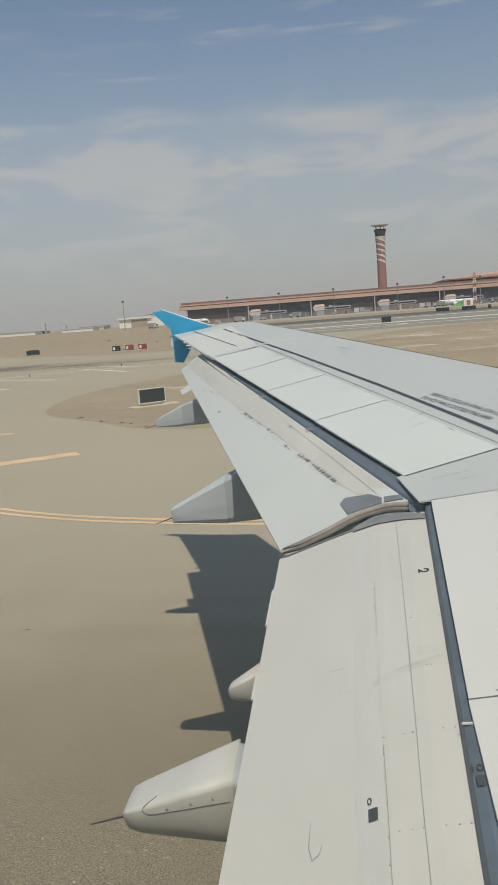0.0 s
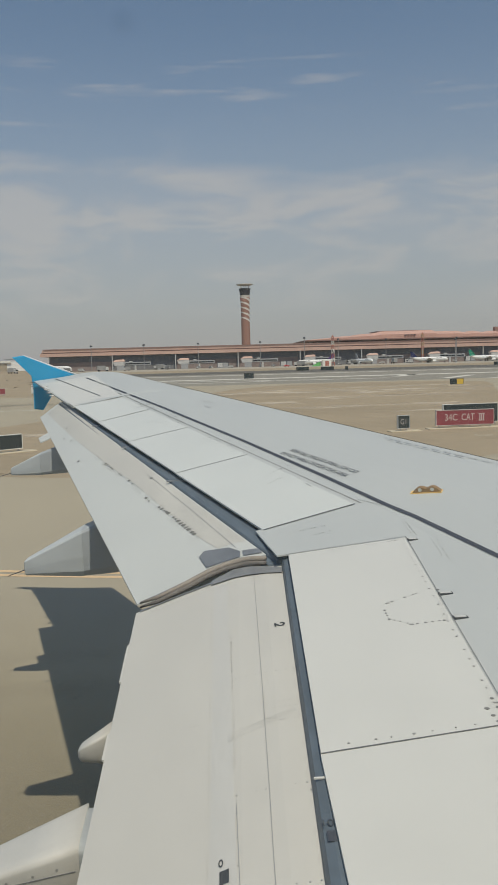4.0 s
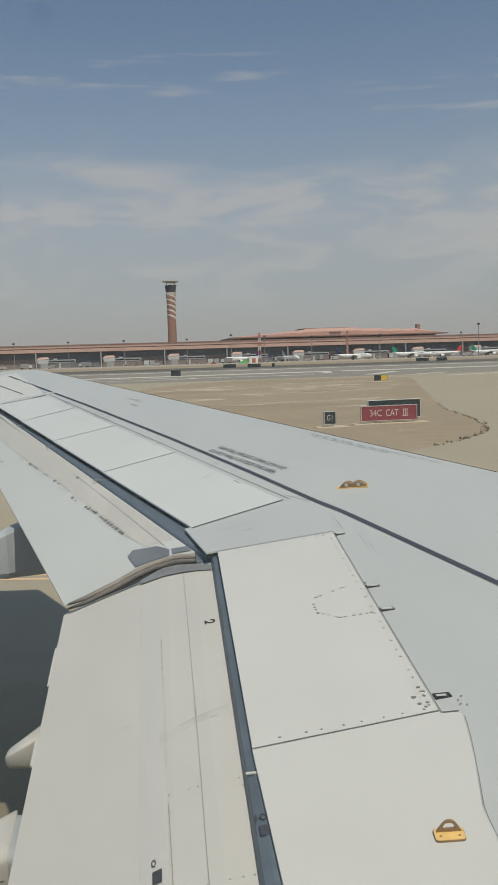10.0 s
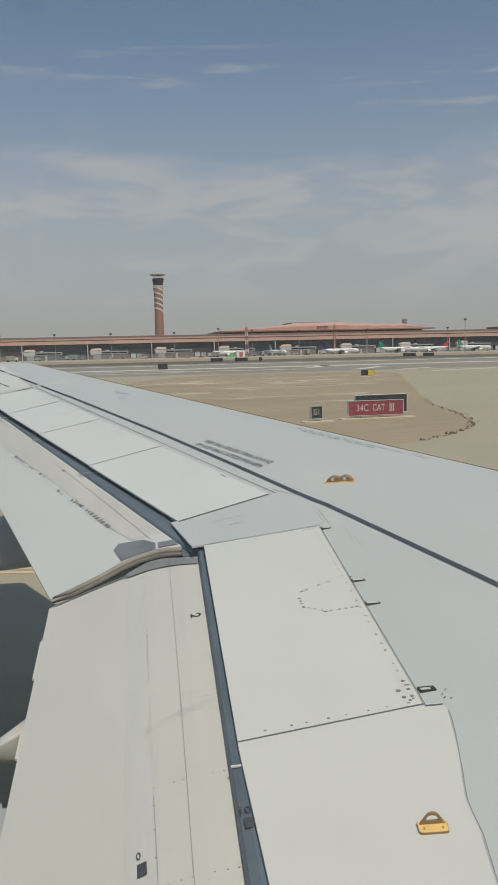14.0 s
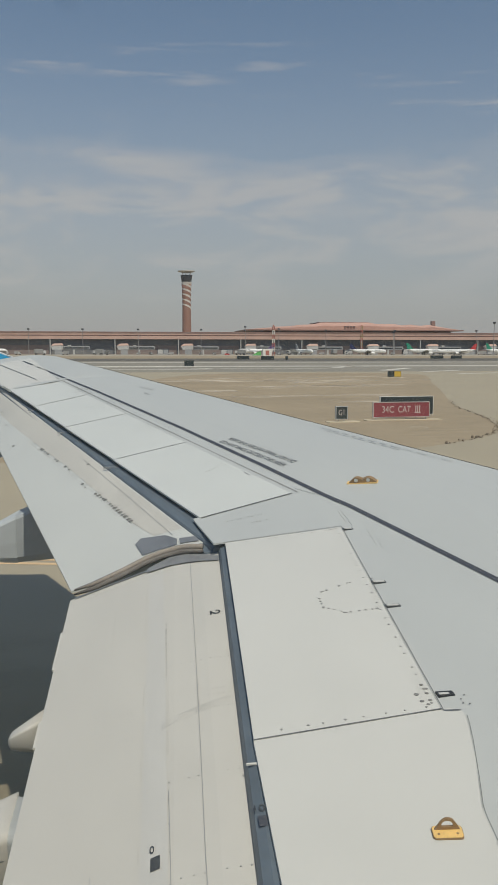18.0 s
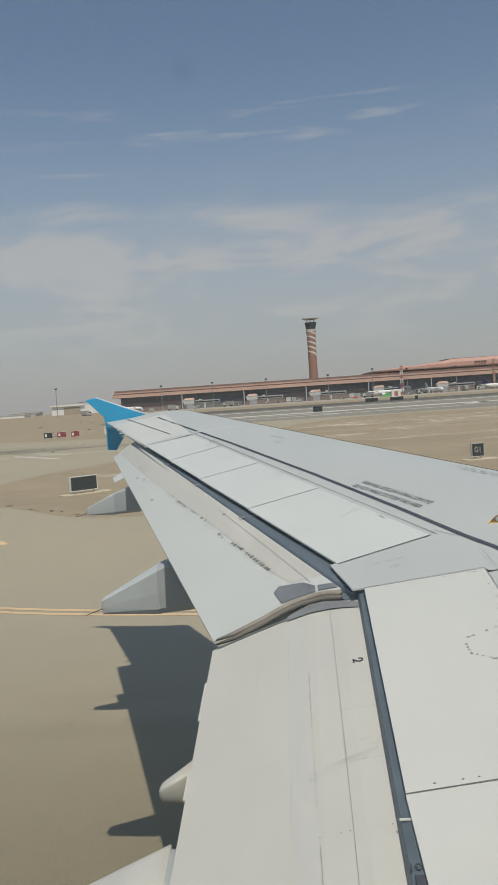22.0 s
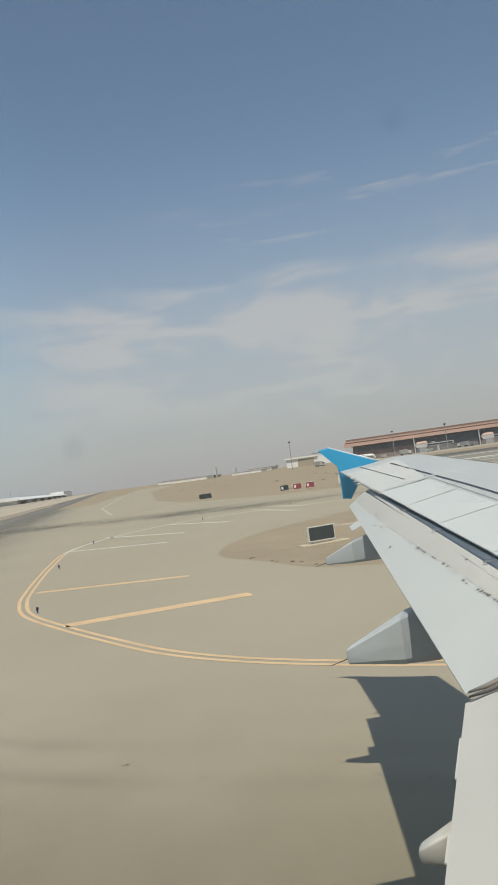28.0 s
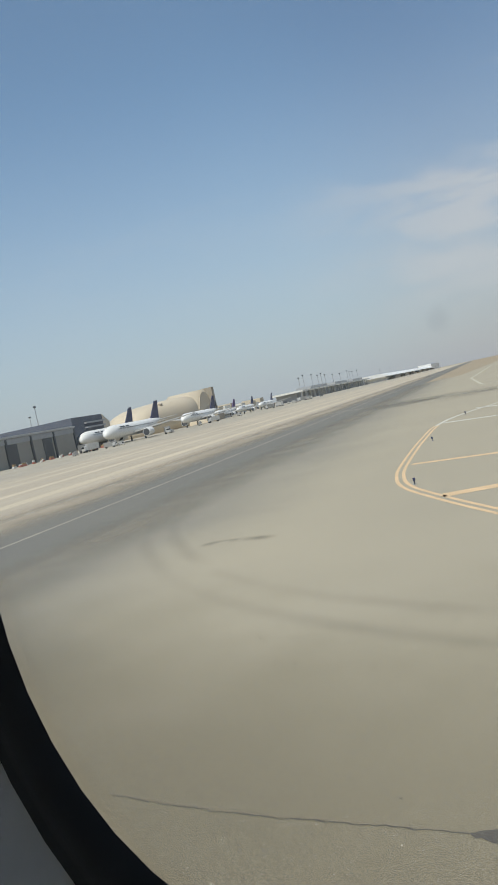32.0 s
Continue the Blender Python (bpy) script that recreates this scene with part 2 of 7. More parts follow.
PANE_FILM = 0.032
M = {
    "pane": pane_material(((EYE[0] - 0.006, EYE[2] + 0.0312, 0.0017), (EYE[0] - 0.0443, EYE[2] + 0.005, 0.002))),
    "skin": material("wing_skin_grey", (0.49, 0.512, 0.50), 0.42, var=0.028, scale=1.6, fine=25, bump=0.0003, streak=(1, 0.35, 1)),
    "panel": material("panel_paint", (0.61, 0.612, 0.575), 0.42, var=0.03, scale=1.8, fine=30, bump=0.0006),
    "spoiler": material("spoiler_paint", (0.60, 0.625, 0.60), 0.42, var=0.03, scale=1.8, fine=30, bump=0.0006),
    "flap": material("flap_paint", (0.575, 0.562, 0.512), 0.45, var=0.035, scale=2.2, fine=20, bump=0.0005, streak=(1.6, 0.6, 1)),
    "flap_outer": material("flap_paint_outer", (0.56, 0.58, 0.555), 0.45, var=0.035, scale=2.2, fine=20, bump=0.0005, streak=(1.6, 0.6, 1)),
    "cove": material("cove_dirty_paint", (0.53, 0.52, 0.475), 0.5, var=0.08, scale=2.2, fine=18, bump=0.0008, streak=(2.0, 0.5, 1)),
    # shaded pale grey of the slot, painted as dark slate
    "slot": material("slot_shade_slate", (0.112, 0.145, 0.178), 0.55, var=0.2, scale=4, fine=30, bump=0.001),
    "bare": material("bare_metal", (0.34, 0.36, 0.38), 0.45, metal=0.6, var=0.15, scale=5, fine=40, bump=0.001),
    "seal": material("rubber_seal_brown", (0.30, 0.265, 0.225), 0.7, var=0.2, scale=8, fine=50, bump=0.001),
    "mark": material("marking_dark", (0.05, 0.055, 0.06), 0.6, var=0.15, scale=20, fine=60, bump=0.0),
    "line": material("walkway_line_dark", (0.055, 0.06, 0.075), 0.55, var=0.12, scale=6, fine=30, bump=0.0),
    "rivet": material("fastener_heads", (0.27, 0.27, 0.26), 0.5, var=0.2, scale=20, fine=60, bump=0.0),
    "stain": material("oil_stain", (0.20, 0.20, 0.19), 0.6, var=0.3, scale=20, fine=60, bump=0.0),
    "fairing": material("fairing_paint", (0.545, 0.54, 0.505), 0.58, var=0.07, scale=3, fine=30, bump=0.0006),
    "blue": material("fence_blue", (0.015, 0.33, 0.60), 0.35, var=0.06, scale=3, fine=20, bump=0.0004, coat=0.3),
    "yellow": material("lug_yellow", (0.84, 0.56, 0.20), 0.45, var=0.1, scale=12, fine=60, bump=0.0005),
    "hull": material("hull_white", (0.75, 0.76, 0.76), 0.35, var=0.05, scale=2, fine=20, bump=0.0004),
    "black": material("rubber_black", (0.018, 0.02, 0.024), 0.55, var=0.2, scale=20, fine=80, bump=0.0008),
    "plastic": material("cabin_plastic", (0.70, 0.72, 0.73), 0.5, var=0.06, scale=20, fine=90, bump=0.0004),
    "sand": material("desert_sand", (0.362, 0.290, 0.195), 0.95, var=0.2, scale=0.07, fine=1.3, bump=0.05, second=(0.28, 0.226, 0.150), streak=(0.35, 1, 1)),
    "asphalt": material("dusty_pavement", (0.387, 0.340, 0.248), 0.9, var=0.21, scale=0.08, fine=38, bump=0.0036, second=(0.337, 0.298, 0.221)),
    "runway": material("runway_asphalt", (0.172, 0.162, 0.138), 0.9, var=0.14, scale=0.05, fine=14, bump=0.004, second=(0.148, 0.140, 0.122)),
    "concrete": material("apron_concrete", (0.38, 0.34, 0.27), 0.9, var=0.12, scale=0.03, fine=3, bump=0.004),
    "beige": material("shoulder_beige", (0.54, 0.465, 0.34), 0.9, var=0.14, scale=0.04, fine=2, bump=0.004),
    "line_yellow": material("marking_yellow", (0.67, 0.475, 0.275), 0.8, var=0.14, scale=1.0, fine=12, bump=0.001),
    "line_white": material("marking_white", (0.62, 0.60, 0.53), 0.8, var=0.16, scale=0.6, fine=9, bump=0.001),
    "oil": soft_film("oil_smear", (0.10, 0.092, 0.075), 0.5, 0.9, (1, 1, 1)),
    # dark colour of the wing shadow painted on the pavement
    "shadow_patch_dark": material("patch_shadow", (0.088, 0.078, 0.066), 0.9, var=0.2, scale=2, fine=40, bump=0.006),
    "pale_sand": film("wind_blown_sand", (0.66, 0.575, 0.45), 1.1, 0.25, (0.5, 1.4, 1)),
    "facade_glass": material("terminal_glass", (0.13, 0.145, 0.17), 0.3, var=0.15, scale=0.05, fine=0.6, bump=0.0),
    "hall_roof": material("hall_roof_pink", (0.55, 0.335, 0.27), 0.7, var=0.1, scale=0.05, fine=0.8, bump=0.01),
    "crack": material("crack_dirt", (0.085, 0.075, 0.06), 0.95, var=0.2, scale=6, fine=30, bump=0.0),
    "strip": material("end_strip_grey", (0.23, 0.24, 0.25), 0.55, var=0.2, scale=9, fine=40, bump=0.0),
    "sign_text": material("sign_text_faded", (0.56, 0.50, 0.47), 0.6, var=0.1, scale=6, fine=30, bump=0.0),
    "taxiway": material("taxiway_grey", (0.265, 0.245, 0.20), 0.9, var=0.12, scale=0.02, fine=2, bump=0.004, second=(0.23, 0.215, 0.18)),
    "barrier_red": material("barrier_faded_red", (0.42, 0.16, 0.12), 0.6, var=0.12, scale=1, fine=9, bump=0.0),
    # cooler copy of the fairing paint, sky-lit shade put into its colour
    "fairing_far": material("fairing_paint_shade_tint", (0.53, 0.57, 0.585), 0.4, var=0.07, scale=3, fine=30, bump=0.0006),
    "track_dust": soft_film("track_dust", (0.275, 0.245, 0.19), 0.75, 0.16, (1, 1, 1), 0.25),
    "band_film": soft_film("band_rubber", (0.12, 0.113, 0.098), 1.0, 0.04, (1, 1, 1)),
    "smear_brown": film("brown_smear", (0.34, 0.29, 0.235), 0.10, 6.0, (1, 1, 1)),
    "rubber_strip": material("rubbered_asphalt", (0.115, 0.108, 0.092), 0.9, var=0.16, scale=0.03, fine=2, bump=0.004),
    "verge_dust": soft_film("verge_dust", (0.40, 0.34, 0.255), 1.0, 0.10, (1, 1, 1), 0.62),
    "scuff_film": film("scuff_film", (0.26, 0.24, 0.21), 0.34, 55.0, (1, 0.6, 1)),
    "verge_tan": material("verge_tan", (0.43, 0.37, 0.285), 0.9, var=0.14, scale=0.03, fine=3, bump=0.004),
    "seal_dark": material("rubber_seal_dark", (0.17, 0.155, 0.14), 0.7, var=0.2, scale=8, fine=50, bump=0.001),
    "smear": film("dirt_smear", (0.40, 0.385, 0.35), 0.14, 7.0, (1, 1.6, 1)),
    "rubber_trace": soft_film("tyre_trace", (0.16, 0.15, 0.125), 0.15, 0.14, (1, 1, 1)),
    "bare_asphalt": soft_film("worn_asphalt", (0.105, 0.086, 0.062), 0.47, 60.0, (1, 1, 1)),
    "line_worn": film("worn_white_paint", (0.62, 0.60, 0.53), 0.8, 0.5, (1, 1, 1)),
    "sign_red": material("sign_red", (0.25, 0.052, 0.062), 0.5, var=0.06, scale=3, fine=20, bump=0.0),
    "sign_black": material("sign_black", (0.03, 0.04, 0.04), 0.5, var=0.1, scale=3, fine=20, bump=0.0),
    "sign_white": material("sign_white", (0.72, 0.71, 0.66), 0.55, var=0.06, scale=3, fine=20, bump=0.0),
    "sign_yellow": material("sign_yellow", (0.62, 0.42, 0.06), 0.5, var=0.06, scale=3, fine=20, bump=0.0),
    "roof": material("terminal_roof_terracotta", (0.55, 0.37, 0.305), 0.7, var=0.1, scale=0.05, fine=0.8, bump=0.01),
    "roof_dark": material("terminal_fascia_brown", (0.27, 0.175, 0.15), 0.6, var=0.1, scale=0.05, fine=0.8, bump=0.01),
    "facade": material("terminal_facade_grey", (0.155, 0.165, 0.185), 0.35, var=0.2, scale=0.05, fine=0.6, bump=0.0),
    "facade_red": material("terminal_wall_brown", (0.25, 0.205, 0.195), 0.7, var=0.14, scale=0.08, fine=0.9, bump=0.01),
    "steel": material("galvanised_steel", (0.32, 0.32, 0.32), 0.5, metal=0.5, var=0.1, scale=1, fine=9, bump=0.001),
    "tower_red": material("tower_brick_red", (0.30, 0.17, 0.135), 0.75, var=0.08, scale=0.08, fine=1, bump=0.01),
    "tower_pale": material("tower_pale_band", (0.62, 0.59, 0.55), 0.7, var=0.06, scale=0.08, fine=1, bump=0.01),
    "white": material("paint_white", (0.74, 0.74, 0.72), 0.45, var=0.06, scale=0.4, fine=5, bump=0.0),
    "grey": material("paint_grey", (0.33, 0.34, 0.35), 0.5, var=0.1, scale=0.4, fine=5, bump=0.0),
    "dark": material("dark_grey_metal", (0.06, 0.065, 0.075), 0.5, var=0.15, scale=0.4, fine=5, bump=0.0),
    "green": material("tail_green", (0.02, 0.24, 0.15), 0.45, var=0.06, scale=0.6, fine=5, bump=0.0),
    "green_bright": material("cover_green", (0.10, 0.36, 0.10), 0.6, var=0.1, scale=0.6, fine=5, bump=0.0),
    "navy": material("tail_navy", (0.025, 0.03, 0.09), 0.45, var=0.06, scale=0.6, fine=5, bump=0.0),
    "purple": material("tail_purple", (0.09, 0.05, 0.16), 0.45, var=0.06, scale=0.6, fine=5, bump=0.0),
    "red": material("paint_red", (0.5, 0.05, 0.05), 0.5, var=0.06, scale=0.6, fine=5, bump=0.0),
    "cream": material("hangar_cream", (0.56, 0.48, 0.36), 0.7, var=0.08, scale=0.03, fine=0.6, bump=0.01),
    "hangar": material("hangar_grey_cladding", (0.29, 0.28, 0.25), 0.6, var=0.12, scale=0.05, fine=0.7, bump=0.01),
    "glass": glass("dark_glass", (0.03, 0.035, 0.04)),
    "hill": material("far_hill_haze", (0.36, 0.33, 0.31), 1.0, var=0.06, scale=0.004, fine=0.02, bump=0.0),
    "note": material("stencil_grey", (0.20, 0.21, 0.22), 0.6, var=0.2, scale=20, fine=60, bump=0.0),
    "joint": material("joint_dark", (0.13, 0.135, 0.14), 0.6, var=0.2, scale=10, fine=40, bump=0.0),
    "truck": material("truck_paint", (0.32, 0.32, 0.31), 0.5, var=0.1, scale=0.5, fine=5, bump=0.0, per_object=0.5),
    "worn": material("worn_paint", (0.57, 0.565, 0.53), 0.5, var=0.06, scale=3, fine=30, bump=0.0, streak=(3, 0.4, 1)),
    "grime_dark": material("scuff_grey", (0.34, 0.35, 0.355), 0.55, var=0.2, scale=9, fine=40, bump=0.0),
    "bare_dark": material("bare_metal_dark", (0.17, 0.185, 0.205), 0.5, var=0.2, scale=6, fine=30, bump=0.0),
    # darker than the rear half: the flap's shade is painted into this grey
    "fairing_flap_shade": material("fairing_flap_shade", (0.43, 0.465, 0.49), 0.45, var=0.08, scale=3, fine=30, bump=0.0006),
    "lug": material("lug_bronze", (0.30, 0.19, 0.09), 0.5, var=0.15, scale=14, fine=60, bump=0.0005),
    "edge_brown": material("edge_brown", (0.20, 0.15, 0.12), 0.6, var=0.15, scale=6, fine=30, bump=0.0),
    "chips": material("stone_chips", (0.40, 0.37, 0.31), 0.9, var=0.3, scale=0.9, fine=20, bump=0.0),
    "pits": material("pavement_pits", (0.20, 0.175, 0.135), 0.95, var=0.3, scale=0.9, fine=20, bump=0.0),
    "line_pale": material("marking_pale", (0.50, 0.46, 0.36), 0.85, var=0.16, scale=0.6, fine=9, bump=0.0),
    "facade_grey": material("terminal_wall_grey", (0.19, 0.195, 0.205), 0.6, var=0.14, scale=0.08, fine=0.9, bump=0.0),
    "grey_pale": material("paint_pale_grey", (0.50, 0.50, 0.49), 0.5, var=0.1, scale=0.4, fine=5, bump=0.0),
    "ochre": material("paint_ochre", (0.36, 0.25, 0.12), 0.6, var=0.1, scale=0.4, fine=5, bump=0.0),
    "cream_dark": material("hangar_cream_dark", (0.36, 0.31, 0.24), 0.7, var=0.1, scale=0.05, fine=0.6, bump=0.0),
    "navy_grey": material("paint_slate", (0.10, 0.11, 0.14), 0.6, var=0.1, scale=0.1, fine=1, bump=0.0),
    "rock": material("edge_stone", (0.19, 0.15, 0.11), 0.9, var=0.2, scale=1.5, fine=14, bump=0.02, per_object=0.25),
}

def near_surface(m, older, y0, y1):
    """Dust lies thinner on the older asphalt of the taxi track, y below y0; the darkening also paints in vignetting."""
    n, l = m.node_tree.nodes, m.node_tree.links
    b = n["Principled BSDF"]
    was = b.inputs["Base Color"].links[0].from_socket
    co, sep, tx, ad, mr, mx = (n.new("ShaderNode" + k) for k in ("TexCoord", "SeparateXYZ", "TexNoise", "Math", "MapRange", "Mix"))
    l.new(co.outputs["Object"], sep.inputs[0])
    l.new(co.outputs["Object"], tx.inputs["Vector"])
    tx.inputs["Scale"].default_value, tx.inputs["Detail"].default_value = 0.22, 5
    ad.operation, ad.inputs[2].default_value = "MULTIPLY_ADD", 0.0
    ad.inputs[1].default_value = 14.0
    l.new(tx.outputs[0], ad.inputs[0])
    l.new(sep.outputs["Y"], ad.inputs[2])
    mr.interpolation_type = "SMOOTHSTEP"
    mr.inputs["From Min"].default_value, mr.inputs["From Max"].default_value = y0 + 7, y1 + 7
    mr.inputs["To Min"].default_value, mr.inputs["To Max"].default_value = 1.0, 0.0
    l.new(ad.outputs[0], mr.inputs[0])
    mx.data_type, mx.blend_type = "RGBA", "MULTIPLY"
    mx.inputs[7].default_value = (*older, 1)
    l.new(mr.outputs[0], mx.inputs[0])
    l.new(was, mx.inputs[6])
    l.new(mx.outputs[2], b.inputs["Base Color"])


near_surface(M["asphalt"], (0.70, 0.69, 0.63), 7, 20)
near_surface(M["runway"], (0.77, 0.78, 0.735), 7, 20)


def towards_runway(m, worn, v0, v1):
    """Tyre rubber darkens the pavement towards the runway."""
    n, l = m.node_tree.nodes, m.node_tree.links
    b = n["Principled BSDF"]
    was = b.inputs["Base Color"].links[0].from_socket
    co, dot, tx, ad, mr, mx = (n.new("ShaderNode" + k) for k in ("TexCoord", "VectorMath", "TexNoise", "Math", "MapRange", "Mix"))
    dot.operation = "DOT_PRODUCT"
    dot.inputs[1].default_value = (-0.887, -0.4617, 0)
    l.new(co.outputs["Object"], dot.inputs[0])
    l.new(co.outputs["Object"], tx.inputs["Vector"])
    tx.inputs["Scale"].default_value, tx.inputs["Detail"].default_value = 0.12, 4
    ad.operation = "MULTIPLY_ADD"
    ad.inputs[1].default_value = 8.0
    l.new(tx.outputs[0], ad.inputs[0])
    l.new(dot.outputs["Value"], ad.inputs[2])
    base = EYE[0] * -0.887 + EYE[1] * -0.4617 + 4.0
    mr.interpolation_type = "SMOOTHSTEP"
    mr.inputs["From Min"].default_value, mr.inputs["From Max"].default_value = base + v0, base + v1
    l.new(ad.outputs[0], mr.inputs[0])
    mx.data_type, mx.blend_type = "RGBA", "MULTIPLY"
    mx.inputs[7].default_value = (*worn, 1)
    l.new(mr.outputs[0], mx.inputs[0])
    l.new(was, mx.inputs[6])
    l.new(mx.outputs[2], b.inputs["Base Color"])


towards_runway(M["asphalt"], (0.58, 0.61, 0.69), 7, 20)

# ---- mesh helpers ----


def mesh_of(name, verts, faces, mat, smooth=False):
    me = bpy.data.meshes.new(name)
    me.from_pydata([tuple(v) for v in verts], [], faces)
    me.validate()
    mats = mat if isinstance(mat, (list, tuple)) else [mat]
    for one in mats:
        me.materials.append(one)
    if smooth:
        for p in me.polygons:
            p.use_smooth = True
    me.update()
    return me


def part(name, data, parent=None, label="", at=None):
    """Links a mesh as one object, under a thing or a part."""
    ob = new(name, data)
    if parent is not None:
        ob.parent = parent
    if at is not None:
        ob.matrix_basis = at
    if label:
        tagged(ob, label)
    return ob


def thing(name, label, category, m=None, group="", kind=""):
    ob = new(name)
    ob.empty_display_size = 0.2
    if m is not None:
        ob.matrix_basis = m
    return tagged(ob, label, category, group, kind)


class Build:
    """Collects boxes, prisms, tubes and lofts into one mesh."""

    def __init__(self):
        self.v, self.f = [], []

    def add(self, verts, faces):
        o = len(self.v)
        self.v += [tuple(p) for p in verts]
        self.f += [tuple(i + o for i in f) for f in faces]
        return self

    def box(self, x0, x1, y0, y1, z0, z1, cut=0.0):
        if cut <= 0:
            return self.prism([(x0, y0), (x1, y0), (x1, y1), (x0, y1)], z0, z1)
        c = cut
        low = [(x0 + c, y0), (x1 - c, y0), (x1, y0 + c), (x1, y1 - c), (x1 - c, y1), (x0 + c, y1), (x0, y1 - c), (x0, y0 + c)]
        mid = [(x, y) for x, y in low]
        inn = [((x - (x0 + x1) / 2) * (1 - 2 * c / max(x1 - x0, 1e-6)) + (x0 + x1) / 2, (y - (y0 + y1) / 2) * (1 - 2 * c / max(y1 - y0, 1e-6)) + (y0 + y1) / 2) for x, y in low]
        return self.loft([[(x, y, z0) for x, y in inn], [(x, y, z0 + c) for x, y in mid], [(x, y, z1 - c) for x, y in mid], [(x, y, z1) for x, y in inn]])

    def prism(self, poly, z0, z1):
        return self.loft([[(x, y, z0) for x, y in poly], [(x, y, z1) for x, y in poly]])

    def loft(self, rings, caps=True, closed=True):
        k = len(rings[0])
        v = [p for r in rings for p in r]
        f = []
        for a in range(len(rings) - 1):
            for b in range(k if closed else k - 1):
                c = (b + 1) % k
                f.append((a * k + b, a * k + c, (a + 1) * k + c, (a + 1) * k + b))
        if caps and closed:
            f.append(tuple(reversed(range(k))))
            f.append(tuple((len(rings) - 1) * k + i for i in range(k)))
        return self.add(v, f)

    def tube(self, points, radii, sides=10):
        rings = []
        pts = [Vector(p) for p in points]
        for i, p in enumerate(pts):
            d = (pts[min(i + 1, len(pts) - 1)] - pts[max(i - 1, 0)]).normalized()
            a = d.cross(Vector((0, 0, 1)) if abs(d.z) < 0.9 else Vector((1, 0, 0))).normalized()
            b = d.cross(a)
            r = radii[i] if isinstance(radii, (list, tuple)) else radii
            rings.append([p + (a * math.cos(t) + b * math.sin(t)) * r for t in (2 * math.pi * k / sides for k in range(sides))])
        return self.loft(rings)

    def mesh(self, name, mat, smooth=False):
        me = mesh_of(name, self.v, self.f, mat, smooth)
        bm = bmesh.new()
        bm.from_mesh(me)
        bmesh.ops.recalc_face_normals(bm, faces=bm.faces)
        bm.to_mesh(me)
        bm.free()
        return me


def lerp(a, b, t):
    return a + (b - a) * t


# ---- wing surface: leading edge, trailing edge of the shroud, height of the upper skin ----
SEC_C = (0, 0.01, 0.03, 0.08, 0.2, 0.35, 0.5, 0.68, 0.85, 1.0)
SEC_Z = (-0.03, 0.0, 0.018, 0.036, 0.05, 0.052, 0.042, 0.008, -0.012, -0.03)


def lead(y):
    return -8.6 + 0.46 * (16.9 - y)


def shroud(y):
    return -6.95 - 0.35 * (max(y, 7.25) - 7.25)


def plane_z(y):
    return 4.61 - 0.089 * (16.9 - y)


def skin_z(x, y):
    c = (lead(y) - x) / (lead(y) - shroud(y))
    return plane_z(y) + min(lead(y) - shroud(y), 2.86) * float(np.interp(c, SEC_C, SEC_Z))


def hinge(y):
    """Front edge of the spoilers."""
    if y >= 7.49:
        return -6.24 - 0.356 * (y - 7.49)
    if y >= 6.7:
        return lerp(-6.08, -6.24, (y - 6.7) / 0.79)
    if y >= 4.6:
        return lerp(-6.20, -6.08, (y - 4.6) / 2.1)
    return lerp(-6.55, -6.22, max(y - 2.6, 0) / 2.0)


def rear(y):
    """Rear edge of the spoilers and fixed panels."""
    if y >= 7.25:
        return shroud(y) + 0.04
    if y >= 6.7:
        return lerp(-6.80, -6.91, (y - 6.7) / 0.55)
    return lerp(-6.98, -6.80, max(y - 3.4, 0) / 3.3)


def on_skin(x, y, lift=0.004):
    return (x, y, skin_z(x, y) + lift)


def skin_patch(corners, nx=6, ny=10, lift=0.0, thick=0.03):
    """A panel on the skin between four plan corners, given round it; with thickness below."""
    a, b, c, d = corners
    top = []
    for i in range(ny + 1):
        t = i / ny
        for j in range(nx + 1):
            s = j / nx
            x = lerp(lerp(a[0], b[0], s), lerp(d[0], c[0], s), t)
            y = lerp(lerp(a[1], b[1], s), lerp(d[1], c[1], s), t)
            top.append((x, y, skin_z(x, y) + lift))
    n = len(top)
    verts = top + [(x, y, z - thick) for x, y, z in top]
    w = nx + 1
    faces = []
    for i in range(ny):
        for j in range(nx):
            q = (i * w + j, i * w + j + 1, (i + 1) * w + j + 1, (i + 1) * w + j)
            faces += [q, tuple(n + k for k in reversed(q))]
    rim = [j for j in range(nx)] + [i * w + nx for i in range(ny)] + [ny * w + nx - j for j in range(nx)] + [(ny - i) * w for i in range(ny)]
    for k, p in enumerate(rim):
        q = rim[(k + 1) % len(rim)]
        faces.append((q, p, n + p, n + q))
    return verts, faces


def ribbon(points, width, lift=0.004):
    """A painted line on the skin along plan points."""
    pts = []
    for (x0, y0), (x1, y1) in zip(points, points[1:]):
        k = max(int(abs(y1 - y0) / 0.25), 1)
        pts += [(lerp(x0, x1, i / k), lerp(y0, y1, i / k)) for i in range(k)]
    pts.append(points[-1])
    v, f = [], []
    for i, (x, y) in enumerate(pts):
        p, q = pts[max(i - 1, 0)], pts[min(i + 1, len(pts) - 1)]
        d = Vector((q[0] - p[0], q[1] - p[1])).normalized()
        for s in (-0.5, 0.5):
            v.append(on_skin(x - d.y * s * width, y + d.x * s * width, lift))
        if i:
            f.append((2 * i - 2, 2 * i - 1, 2 * i + 1, 2 * i))
    return v, f


# ---- aircraft: wing box ----
airliner = thing("airliner", "light grey airliner wing with flaps extended and a blue wingtip fence", "aircraft")


